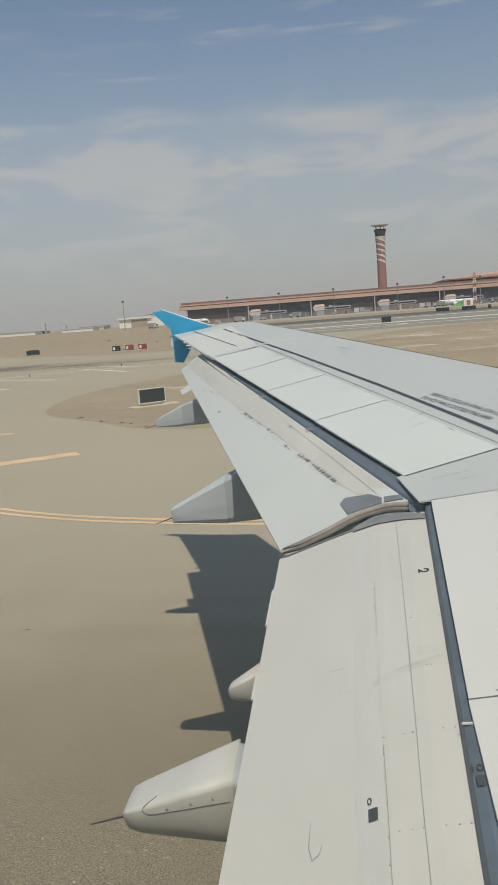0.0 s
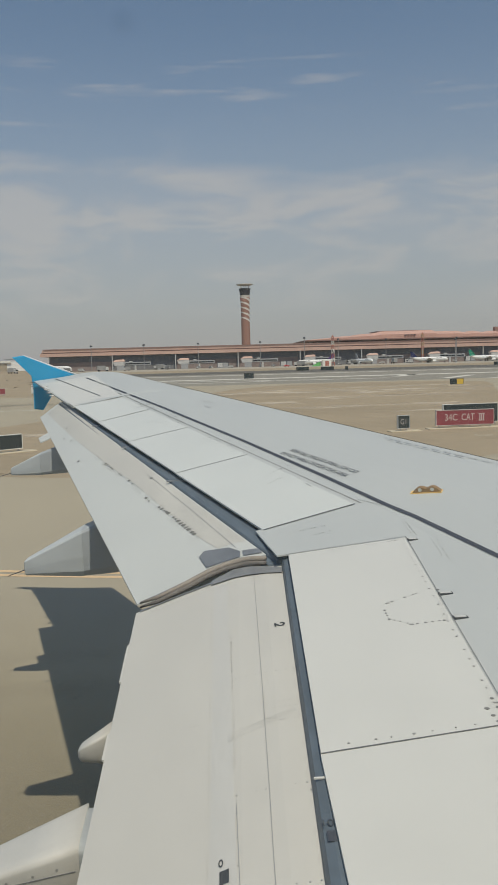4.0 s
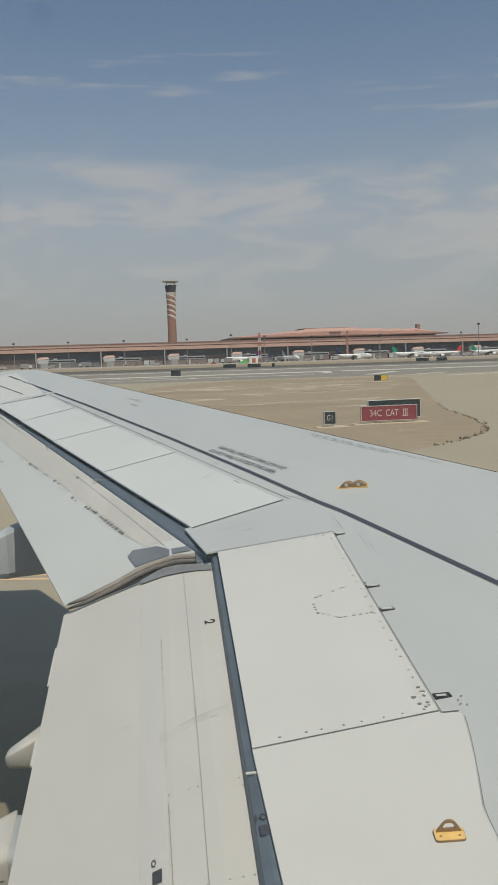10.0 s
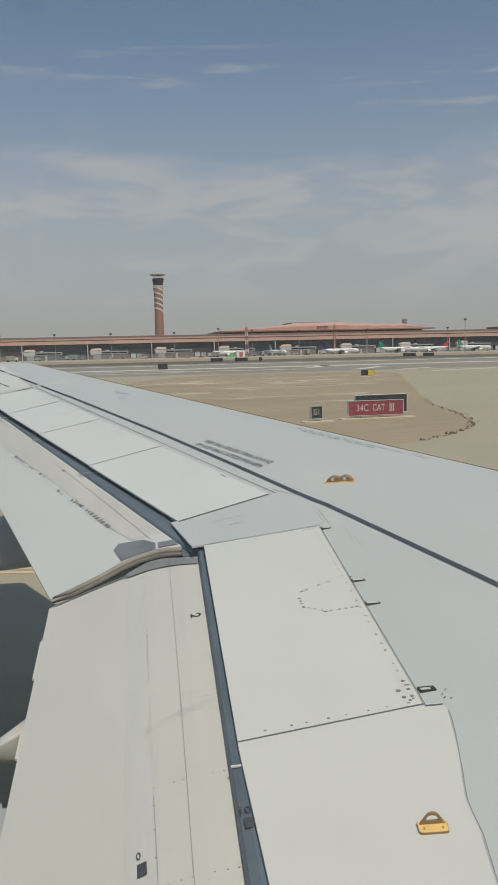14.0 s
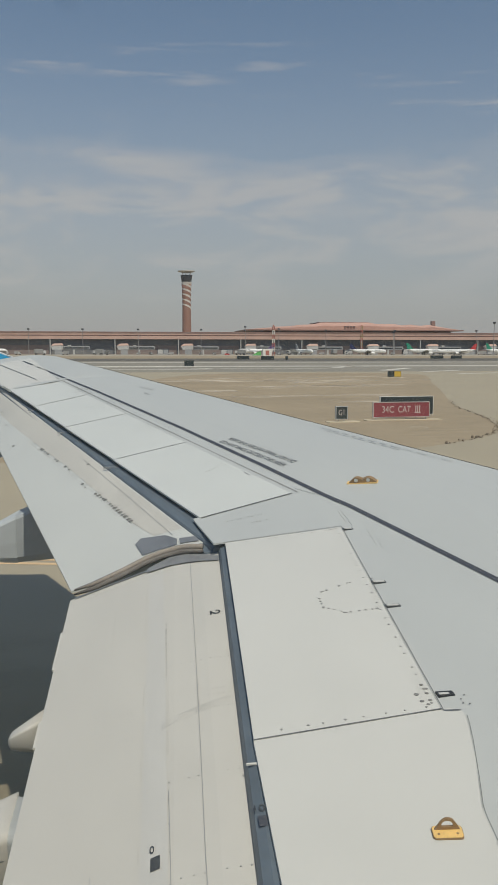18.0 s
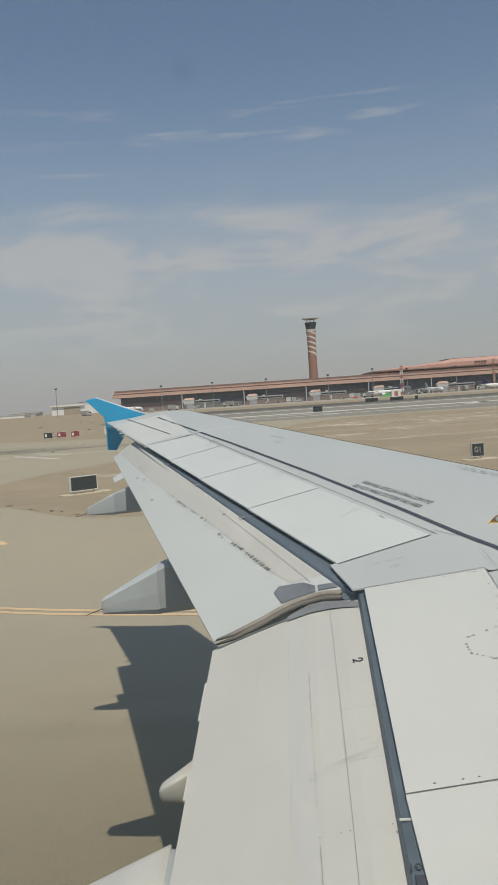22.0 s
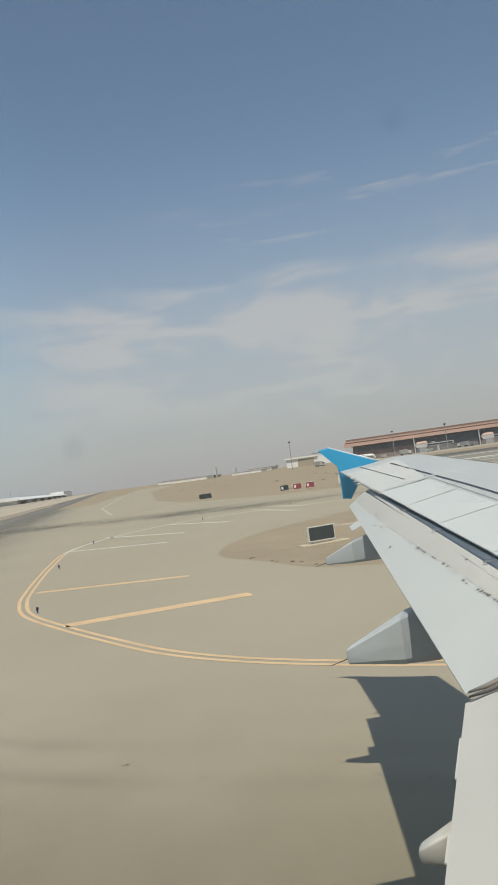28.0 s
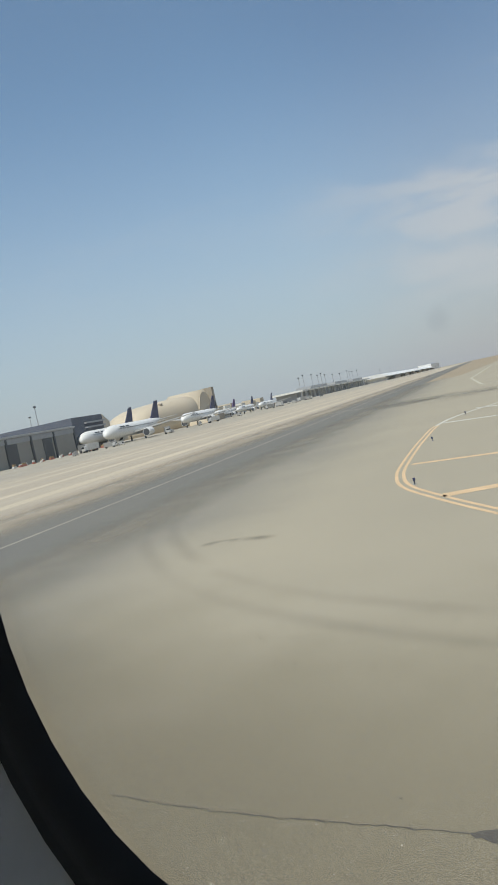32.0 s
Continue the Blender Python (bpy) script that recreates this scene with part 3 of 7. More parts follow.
def build_box():
    ys = [1.6 + 15.3 * i / 60 for i in range(61)]
    cs = [0, 0.004, 0.012, 0.03, 0.06, 0.1, 0.16, 0.24, 0.34, 0.44, 0.54, 0.64, 0.74, 0.84, 0.92, 1.0]
    rings = []
    for y in ys:
        h = hinge(min(y, 16.4)) - 0.04 if y < 13.6 else shroud(y) + 0.02
        top = [(lerp(lead(y), h, c), y) for c in cs]
        up = [(x, y, skin_z(x, y)) for x, y in top]
        depth = min(0.12 * (lead(y) - shroud(y)), 0.42)
        low = [(x, y, skin_z(x, y) - depth * min(1.0, (15 - k) / 5) * (1.0 if y < 13.6 else min(1.0, 0.06 + k / 7)) - 0.008) for k, (x, y) in enumerate(reversed(top))]
        rings.append(up + low[:-1])
    b = Build().loft(rings)
    part("wing_skin", b.mesh("wing_skin", M["skin"], False), airliner)


build_box()

# spoilers and fixed panels
SPOILER_Y = ((7.25, 7.49), (9.04, 9.31), (10.61, 10.89), (11.99, 12.32), (13.46, 13.59))
for (ta, ha), (tb, hb) in zip(SPOILER_Y, SPOILER_Y[1:]):
    g = 0.008
    v, f = skin_patch([(hinge(ha) - 0.006, ha + g), (rear(ta), ta + g), (rear(tb), tb - g), (hinge(hb) - 0.006, hb - g)], 6, 10, 0.006, 0.012)
    part("spoiler", Build().add(v, f).mesh("spoiler", M["spoiler"]), airliner, "off-white spoiler panel, lying closed")
v, f = skin_patch([(-6.086, 6.69), (-6.80, 6.69), (-6.92, 4.59), (-6.226, 4.615)], 6, 12, 0.006, 0.012)
part("spoiler", Build().add(v, f).mesh("spoiler_inner", M["panel"]), airliner, "white inner spoiler panel with rows of fasteners")
v, f = skin_patch([(hinge(7.48), 7.482), (-6.958, 7.262), (-6.868, 6.715), (hinge(6.71), 6.70)], 6, 6, 0.003, 0.010)
part("shroud_panel", Build().add(v, f).mesh("shroud_panel", M["skin"]), airliner)
EDGE = ((1.7, -6.86), (3.2, -6.50), (3.931, -6.322), (4.029, -6.310), (4.081, -6.301), (4.201, -6.261), (4.30, -6.228), (4.406, -6.196), (4.50, -6.170), (4.544, -6.160), (4.575, -6.157), (4.600, -6.164), (4.614, -6.20))
fp_v, fp_f = [], []
for i, (y, x1) in enumerate(EDGE):
    x0 = lerp(-6.922, -7.0, (4.571 - y) / 2.871)
    for k in range(7):
        x = lerp(x0, x1, k / 6)
        yy = y - (0.024 * (1 - k / 6) if y > 4.61 else 0.016 * (1 - k / 6) if y > 4.59 else 0.006 * (1 - k / 6) if y > 4.57 else 0)
        fp_v += [on_skin(x, yy, 0.0045), on_skin(x, yy, -0.0105)]
    if i:
        o, q = (i - 1) * 14, i * 14
        for k in range(6):
            fp_f += [(o + 2 * k, o + 2 * k + 2, q + 2 * k + 2, q + 2 * k), (q + 2 * k + 1, q + 2 * k + 3, o + 2 * k + 3, o + 2 * k + 1)]
        fp_f += [(o, q, q + 1, o + 1), (o + 13, q + 13, q + 12, o + 12)]
last = (len(EDGE) - 1) * 14
fp_f += [(last + 2 * k, last + 2 * k + 2, last + 2 * k + 3, last + 2 * k + 1) for k in range(6)]
v, f = fp_v, fp_f
part("fixed_panel", Build().add(v, f).mesh("fixed_panel", M["panel"]), airliner, "white fixed panel beside the inner spoiler")
v, f = skin_patch([(hinge(13.6) - 0.0, 13.61), (rear(13.5), 13.50), (rear(16.35), 16.35), (hinge(16.4) + 0.25, 16.4)], 5, 8, 0.004, 0.035)
part("aileron", Build().add(v, f).mesh("aileron", M["panel"]), airliner)

for ty, hy in SPOILER_Y:
    v, f = ribbon([(rear(ty) + 0.004, ty), (hinge(hy), hy)], 0.015, 0.0075)
    part("panel_joint", Build().add(v, f).mesh("spoiler_joint", M["joint"]), airliner, "thin dark joint between spoilers")
for pts, wd in (([(-6.80, 6.70), (-6.08, 6.70)], 0.005), ([(-6.08, 6.70), (-6.222, 4.60)], 0.0035), ([(-6.92, 4.589), (-6.222, 4.614)], 0.005), ([(-6.154, 4.55), (-6.166, 4.50), (-6.192, 4.406), (-6.257, 4.201), (-6.297, 4.081), (-6.307, 4.03), (-6.32, 3.92), (-6.50, 3.2), (-6.855, 1.7)], 0.0022), ([(-6.22, 4.60), (-6.16, 4.59)], 0.006)):
    v, f = ribbon(pts, wd, 0.0085)
    part("panel_joint", Build().add(v, f).mesh("panel_joint_inner", M["joint"]), airliner, "thin dark joint round the white panels")

# dark line that borders the walkway, thin joints
v, f = ribbon([(-9.26, 16.16), (-7.812, 12.354), (-6.891, 9.836), (-6.347, 8.276), (-5.937, 7.055), (-5.698, 6.142), (-5.542, 5.552), (-5.2, 4.25)], 0.035)
part("walkway_line", Build().add(v, f).mesh("walkway_line", M["line"]), airliner)
for pts, wd in (([(hinge(y) + 0.05, y) for y in (7.5, 9.0, 11.0, 13.0, 14.0)], 0.012), ([(lead(y) - 0.16, y) for y in (5.0, 8.0, 11.0, 14.0, 16.6)], 0.012)):
    v, f = ribbon(pts, wd, 0.003)
    part("panel_joint", Build().add(v, f).mesh("panel_joint", M["rivet"]), airliner)


# ---- flaps ----
def flap_mesh(name, inner, outer, mats, front=-0.01, steps=24):
    """A flap between two stations, each: front x, front z, rear x, rear z, y. Curved downwards to the rear."""
    prof = [(front + 0.02, -0.16), (front, -0.02), (front + 0.002, -0.003), (0.0, 0.0), (0.12, 0.012), (0.3, 0.02), (0.5, 0.018), (0.7, 0.012), (0.85, 0.006), (1.0, 0.0), (1.0, -0.012), (0.6, -0.10), (0.2, -0.17)]
    rings = []
    for i in range(steps + 1):
        t = i / steps
        fx, fz, rx, rz, y = (lerp(a, b, t) for a, b in zip(inner, outer))
        w = abs(rx - fx)
        rings.append([(lerp(fx, rx, c), y, lerp(fz, rz, c) + h * w * (1.0 if h < 0 else 1.6)) for c, h in prof])
    return Build().loft(rings).mesh(name, mats)


IN_FLAP = ((-7.125, plane_z(1.7) - 0.15, -7.80, plane_z(1.7) - 0.44, 1.7), (-6.835, plane_z(6.78) - 0.15, -7.735, plane_z(6.78) - 0.42, 6.78))
OUT_FLAP = ((-6.92, plane_z(6.98) - 0.14, -7.74, plane_z(6.91) - 0.42, 6.93), (-9.45, plane_z(14.55) - 0.14, -9.78, plane_z(14.6) - 0.37, 14.6))
part("inboard_flap", flap_mesh("inboard_flap", *IN_FLAP, M["flap"]), airliner, "pale inboard flap, extended, with faint seams")
part("outboard_flap", flap_mesh("outboard_flap", *OUT_FLAP, M["flap_outer"], -0.03), airliner, "pale outboard flap, extended, with a dirty front strip")


def flap_point(ends, c, t, lift=0.004):
    fx, fz, rx, rz, y = (lerp(a, b, t) for a, b in zip(*ends))
    h = float(np.interp(c, (0, 0.12, 0.3, 0.5, 0.7, 0.85, 1.0), (0, 0.012, 0.02, 0.018, 0.012, 0.006, 0)))
    return (lerp(fx, rx, c), y, lerp(fz, rz, c) + 1.6 * h * abs(rx - fx) + lift)


def flap_height(ends):
    def height(x, y):
        t = (y - ends[0][4]) / (ends[1][4] - ends[0][4])
        fx, rx = lerp(ends[0][0], ends[1][0], t), lerp(ends[0][2], ends[1][2], t)
        return flap_point(ends, (x - fx) / (rx - fx), t, 0.0)[2]
    return height


# nose of the flaps, seen through the slot, and the bay under the spoilers, in slate that paints the slot's shade
def nose_rise(d):
    """Height of the nose's upper face, d in front of the flap's edge."""
    return float(np.interp(d, (-0.05, 0.0, 0.004, 0.012, 0.04, 0.14, 0.30), (-0.006, 0.0, 0.030, 0.048, 0.060, 0.060, -0.03)))


def nose(ends, t0, t1, drop, name, full=1.0, steps=16):
    rings = []
    for i in range(steps + 1):
        fx, fz, _, _, y = (lerp(a, b, lerp(t0, t1, i / steps)) for a, b in zip(*ends))
        z = fz - drop
        rings.append([(fx - 0.05, y, z - 0.10)] + [(fx + d, y, z + full * nose_rise(d)) for d in (-0.05, 0.0, 0.004, 0.012, 0.04, 0.14, 0.30)] + [(fx + 0.26, y, z - 0.12)])
    return Build().loft(rings).mesh(name, M["slot"])


part("flap_nose", nose(IN_FLAP, 0.0, 1.035, 0.006, "flap_nose"), airliner, "nose of the inboard flap, slot shade painted slate")
part("flap_nose", nose(OUT_FLAP, -0.02, 0.99, 0.010, "flap_nose_outer", 0.62), airliner, "nose of the outboard flap, slot shade painted slate")
bay = Build()
ys = [1.7, 4.6, 6.7, 7.25, 10.0, 13.5]
bay.loft([[(hinge(y) - 0.03, y, skin_z(hinge(y), y) - 0.05), (rear(y) + 0.16, y, skin_z(rear(y), y) - 0.05), (rear(y) + 0.10, y, skin_z(rear(y), y) - 0.20), (hinge(y) + 0.1, y, skin_z(hinge(y), y) - 0.3)] for y in ys])
part("flap_bay", bay.mesh("flap_bay", M["slot"]), airliner, "flap bay under the spoilers, its shade painted slate")


# ---- fairings ----
def canoe(y, stations, mat, name):
    """A canoe: stations of x, bottom, top and width; flat on top with rounded shoulders, the sides drawn in towards the keel."""
    crisp = y > 7
    half = ((0.0, 1.0), (0.40, 1.0), (0.47, 0.985), (0.50, 0.93), (0.47, 0.45), (0.42, 0.12), (0.34, 0.0), (0.0, 0.0)) if crisp else ROUND_SIDE
    loop = [(-a, h) for a, h in half] + [(a, h) for a, h in reversed(half[1:-1])]
    rings = [[(x, y + a * w, lerp(z0, z1, h)) for a, h in loop] for x, z0, z1, w in stations]
    return Build().loft(rings).mesh(name, mat, not crisp)


ROUND_SIDE = ((0.0, 1.0), (0.30, 1.0), (0.43, 0.985), (0.49, 0.945), (0.50, 0.88), (0.475, 0.66), (0.41, 0.38), (0.31, 0.14), (0.17, 0.02), (0.0, 0.0))


def side_point(y, stations, k, s, off):
    """A point on the cabin side of a rounded fairing: k along it from the tail, s along its outline, off the surface."""
    x = lerp(stations[1][0], stations[-1][0], k)
    i = next(i for i in range(1, len(stations) - 1) if x <= stations[i + 1][0] or i == len(stations) - 2)
    p, q = stations[i], stations[i + 1]
    f = (x - p[0]) / (q[0] - p[0])
    z0, z1, w = (lerp(p[n], q[n], f) for n in (1, 2, 3))
    n = min(int(s), len(ROUND_SIDE) - 2)
    a, h = (lerp(ROUND_SIDE[n][m], ROUND_SIDE[n + 1][m], s - n) for m in (0, 1))
    return (x, y - a * w - off, lerp(z0, z1, h) + (off if s < 3.5 else 0.0))


FAIRINGS = (
    (4.9, ((-8.275, 2.80, 2.85, 0.12), (-8.255, 2.765, 2.88, 0.19), (-8.20, 2.745, 2.905, 0.22), (-8.0, 2.72, 2.985, 0.27), (-7.80, 2.70, 3.065, 0.31)), ((-7.80, 2.71, 3.05, 0.29), (-7.3, 2.66, 2.95, 0.30), (-6.6, 2.7, 2.9, 0.26)), True),
    (6.35, ((-8.05, 2.60, 2.65, 0.06), (-8.035, 2.58, 2.67, 0.09), (-7.86, 2.555, 2.78, 0.15)), ((-7.86, 2.565, 2.77, 0.14), (-7.3, 2.6, 3.0, 0.15), (-6.7, 2.7, 3.1, 0.12)), False),
    (9.3, ((-8.95, 2.95, 3.04, 0.08), (-8.935, 2.925, 3.06, 0.16), (-8.40, 2.91, 3.345, 0.34)), ((-8.40, 2.915, 3.343, 0.33), (-8.16, 2.93, 3.44, 0.33), (-7.6, 2.98, 3.42, 0.3), (-7.1, 3.1, 3.4, 0.2)), True),
    (12.9, ((-9.87, 3.40, 3.45, 0.06), (-9.855, 3.375, 3.475, 0.10), (-9.46, 3.37, 3.668, 0.26)), ((-9.46, 3.375, 3.666, 0.25), (-9.14, 3.39, 3.78, 0.25), (-8.7, 3.45, 3.78, 0.2)), True),
)
for y, aft, fore, spike in FAIRINGS:
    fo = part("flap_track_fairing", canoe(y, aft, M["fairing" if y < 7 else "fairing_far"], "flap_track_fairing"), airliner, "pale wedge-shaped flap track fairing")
    part("fairing_front", canoe(y, fore, M["fairing_flap_shade"], "fairing_front"), fo, "front half of the fairing, flap shade painted into its grey")
    if spike and y < 7:
        seam = [side_point(y, aft, k, s, 0.0005) for k, s in ((0.30, 1.2), (0.23, 2.0), (0.185, 3.0), (0.175, 3.9), (0.19, 4.3), (0.23, 4.6), (0.30, 4.7), (0.42, 4.72), (0.56, 4.74), (0.70, 4.76), (0.84, 4.78), (0.97, 4.8))]
        part("fairing_seam", Build().tube(seam, 0.0022, 5).mesh("fairing_seam", M["joint"]), fo, "dark seam of the fairing's cover")
        for k in (0.40, 0.62, 0.82):
            part("screw", Build().tube([side_point(y, aft, k, 4.45, -0.006), side_point(y, aft, k, 4.45, 0.002)], 0.006, 6).mesh("screw", M["rivet"]), fo)
    if spike:
        tx, z0, z1 = aft[0][0], aft[0][1], aft[0][2]
        part("drain_spike", Build().tube([(tx + 0.1, y, (z0 + z1) / 2), (tx - 0.16, y, z0 - 0.04)], [0.0065, 0.003], 8).mesh("drain_spike", M["mark"]), fo, "thin dark spike")


# ---- wingtip fence ----
def fence():
    outline = [(-8.75, 4.44), (-9.6, 4.66), (-10.5, 5.03), (-10.70, 5.0), (-10.37, 4.66), (-10.34, 4.45), (-10.34, 4.05), (-10.17, 4.03), (-9.98, 4.33), (-9.3, 4.30)]
    rings = []
    for off, s in ((-0.022, 0.97), (-0.008, 1.0), (0.008, 1.0), (0.022, 0.97)):
        cx, cz = -10.0, 4.5
        rings.append([(cx + (x - cx) * s, 16.98 + off + (z - 4.5) * 0.05, cz + (z - cz) * s) for x, z in outline])
    return Build().loft(rings).mesh("wingtip_fence", M["blue"])


part("wingtip_fence", fence(), airliner, "bright blue wingtip fence")

# ---- hull and the window beside the camera ----
def rounded(x0, x1, z0, z1, r, k=8):
    out = []
    for cx, cz, a0 in ((x1 - r, z1 - r, 0), (x0 + r, z1 - r, 90), (x0 + r, z0 + r, 180), (x1 - r, z0 + r, 270)):
        out += [(cx + r * math.cos(radians(a0 + 90 * i / k)), cz + r * math.sin(radians(a0 + 90 * i / k))) for i in range(k + 1)]
    return out


def window_ring(offset, y):
    return [(x, y, z) for x, z in rounded(EYE[0] - 0.1425 - offset, EYE[0] + 0.13 + offset, EYE[2] - 0.0745 - offset, EYE[2] + 0.255 + offset, 0.051 + offset)]


WY = EYE[1] + 0.072
part("window_seal", Build().loft([window_ring(0.0, WY), window_ring(0.003, WY - 0.0035), window_ring(0.0085, WY - 0.0045), window_ring(0.010, WY - 0.003), window_ring(0.0135, WY - 0.004), window_ring(0.0145, WY - 0.001), window_ring(0.018, WY + 0.008), window_ring(0.010, WY + 0.004), window_ring(0.0, WY)], caps=False).mesh("window_seal", M["black"], True), airliner, "black rubber seal of the cabin window")
outer = [(EYE[0] + (0.55 if x > EYE[0] - 0.01 else -0.55), WY - 0.003, EYE[2] + (0.62 if z > EYE[2] + 0.09 else -0.44)) for x, _, z in window_ring(0.013, WY)]
part("window_panel", Build().loft([window_ring(0.0145, WY - 0.003), window_ring(0.03, WY - 0.010), window_ring(0.06, WY - 0.012), outer, [(x, y + 0.03, z) for x, y, z in outer], window_ring(0.0145, WY + 0.006)], caps=False).mesh("window_panel", M["plastic"]), airliner, "grey plastic cabin panel round the window")
pane = part("window_pane", Build().loft([[(x, y, z) for x, _, z in window_ring(0.004, WY)] for y in (WY + 0.004, WY + 0.006)]).mesh("window_pane", M["pane"]), airliner, "scratched and smudged cabin window pane")
pane.visible_shadow = False
arc = []
for k in range(41):
    a = radians(lerp(24.5, 347.0, k / 40))
    arc.append((1.985 * math.cos(a), 4.6 + 1.985 * math.sin(a)))
hb = Build()
xs = [(-21, 0.55), (-16, 0.95)] + [(-13 + 0.5 * k, 1.0) for k in range(37)] + [(9, 0.92), (12, 0.6), (13.5, 0.15)]
hull_v = [(x, y * sc, 4.6 + (z - 4.6) * sc) for x, sc in xs for y, z in arc]
hull_f = [(i * 41 + k, i * 41 + k + 1, i * 41 + 42 + k, i * 41 + 41 + k) for i in range(len(xs) - 1) for k in range(40) if not (2 <= i < 38 and i % 2 == 0 and k in (18, 19))]
hb.add(hull_v, hull_f)
for x0, x1 in ((-13, EYE[0] - 0.55), (EYE[0] + 0.55, 5)):
    hb.add([(x0, arc[0][0], arc[0][1]), (x1, arc[0][0], arc[0][1]), (x1, WY, 4.85), (x0, WY, 4.85), (x1, arc[-1][0], arc[-1][1]), (x0, arc[-1][0], arc[-1][1])], [(0, 1, 2, 3), (3, 2, 4, 5)])
part("fuselage", hb.mesh("fuselage", M["hull"]), airliner, "white airliner fuselage")
for y in (3.8, -3.8):
    leg = part("main_gear", Build().tube([(-6.0, y, 2.75), (-6.0, y, 0.55)], [0.13, 0.11], 12).mesh("main_gear", M["bare"]), airliner, "metal main gear leg")
    for s in (-0.3, 0.3):
        part("wheel", Build().tube([(-6.0, y + s - 0.19, 0.57), (-6.0, y + s - 0.15, 0.57), (-6.0, y + s + 0.15, 0.57), (-6.0, y + s + 0.19, 0.57)], [0.44, 0.57, 0.57, 0.44], 24).mesh("wheel", M["black"]), leg)

# ---- wing details ----
def disc(b, centre, r, normal=(0, 0, 1), k=7):
    n = Vector(normal).normalized()
    a = n.cross(Vector((0, 1, 0))).normalized()
    c = n.cross(a)
    p = Vector(centre)
    ring = [p + (a * math.cos(2 * math.pi * i / k) + c * math.sin(2 * math.pi * i / k)) * r for i in range(k)]
    low = [q - n * 0.003 for q in ring]
    b.add([p + n * 0.0004] + ring + low, [(0, i + 1, (i + 1) % k + 1) for i in range(k)] + [(i + 1, i + 1 + k, (i + 1) % k + 1 + k, (i + 1) % k + 1) for i in range(k)])


def dots_between(b, p, q, n, r, point, jitter=0.12):
    for i in range(n):
        if random.random() < 0.12:
            continue
        t = (i + random.uniform(-jitter, jitter)) / max(n - 1, 1)
        disc(b, point(lerp(p[0], q[0], t), lerp(p[1], q[1], t)), r * random.uniform(0.75, 1.15))


def on_inner(c, t, lift=0.004):
    """A point of the inboard flap; its chord is counted from the hidden nose."""
    fx, rx, y = lerp(-6.97, -6.80, t), lerp(IN_FLAP[0][2], IN_FLAP[1][2], t), lerp(IN_FLAP[0][4], IN_FLAP[1][4], t)
    front = lerp(IN_FLAP[0][0], IN_FLAP[1][0], t)
    return flap_point(IN_FLAP, (lerp(fx, rx, c) - front) / (rx - front), t, lift)


def on_outer(c, t, lift=0.004):
    return flap_point(OUT_FLAP, c, t, lift)


def flap_ribbon(surface, pts, width, lift=0.003, steps=14):
    v, f = [], []
    full = []
    for (c0, t0), (c1, t1) in zip(pts, pts[1:]):
        full += [(lerp(c0, c1, i / steps), lerp(t0, t1, i / steps)) for i in range(steps)]
    full.append(pts[-1])
    ps = [Vector(surface(c, t, lift)) for c, t in full]
    for i, p in enumerate(ps):
        d = (ps[min(i + 1, len(ps) - 1)] - ps[max(i - 1, 0)]).normalized()
        s = Vector((-d.y, d.x, 0)).normalized()
        for side in (-0.5, 0.5):
            q = p + s * side * width
            q.z = p.z + (0.0 if abs(s.x) < 0.5 else side * width * s.x * slope_of(surface, *full[i]))
            v.append(q)
        if i:
            f.append((2 * i - 2, 2 * i - 1, 2 * i + 1, 2 * i))
    return v, f


def slope_of(surface, c, t):
    a, b = surface(min(c + 0.05, 1), t, 0), surface(max(c - 0.05, 0), t, 0)
    return (a[2] - b[2]) / (a[0] - b[0])


# seams, pale strips and dirt of the inboard flap
for pts, wd, mat, nm, lift in (
    ([(0.225, 0.985), (0.233, 0.862), (0.246, 0.699), (0.259, 0.568), (0.269, 0.486), (0.29, 0.1)], 0.0024, "grime_dark", "seam", 0.003),
    ([(0.39, 0.56), (0.388, 0.498), (0.391, 0.1)], 0.0022, "grime_dark", "seam", 0.003),
):
    v, f = flap_ribbon(on_inner, pts, wd, lift)
    part(nm, Build().add(v, f).mesh(nm, M[mat]), airliner)
strip_v, strip_f = flap_ribbon(on_inner, [(0.44, 0.985), (0.445, 0.5), (0.45, 0.1)], 0.085, 0.002)
part("worn_strip", Build().add(strip_v, strip_f).mesh("worn_strip", M["worn"]), airliner, "pale worn strip along the flap")
# dark scuffs and rusty runs along the strip's edge, a hooked scratch
for pts, wd, mat in (([(0.388, 0.955), (0.389, 0.915)], 0.010, "smear_brown"), ([(0.387, 0.83), (0.389, 0.765), (0.391, 0.715)], 0.008, "scuff_film"), ([(0.389, 0.71), (0.392, 0.60)], 0.012, "smear_brown"), ([(0.498, 0.97), (0.50, 0.50)], 0.006, "smear_brown"), ([(0.245, 0.70), (0.25, 0.655)], 0.012, "smear_brown"), ([(0.06, 0.69), (0.07, 0.655)], 0.03, "smear_brown")):
    v, f = flap_ribbon(on_inner, pts, wd, 0.0034)
    part("smear", Build().add(v, f).mesh("smear_run", M[mat]), airliner, "narrow dirt run along the flap")
v, f = flap_ribbon(on_inner, [(0.668, 0.508), (0.67, 0.487), (0.655, 0.475), (0.63, 0.478), (0.622, 0.485)], 0.0026, 0.0032, 5)
part("scratch", Build().add(v, f).mesh("scratch", M["grime_dark"]), airliner, "hooked scratch in the flap's paint")
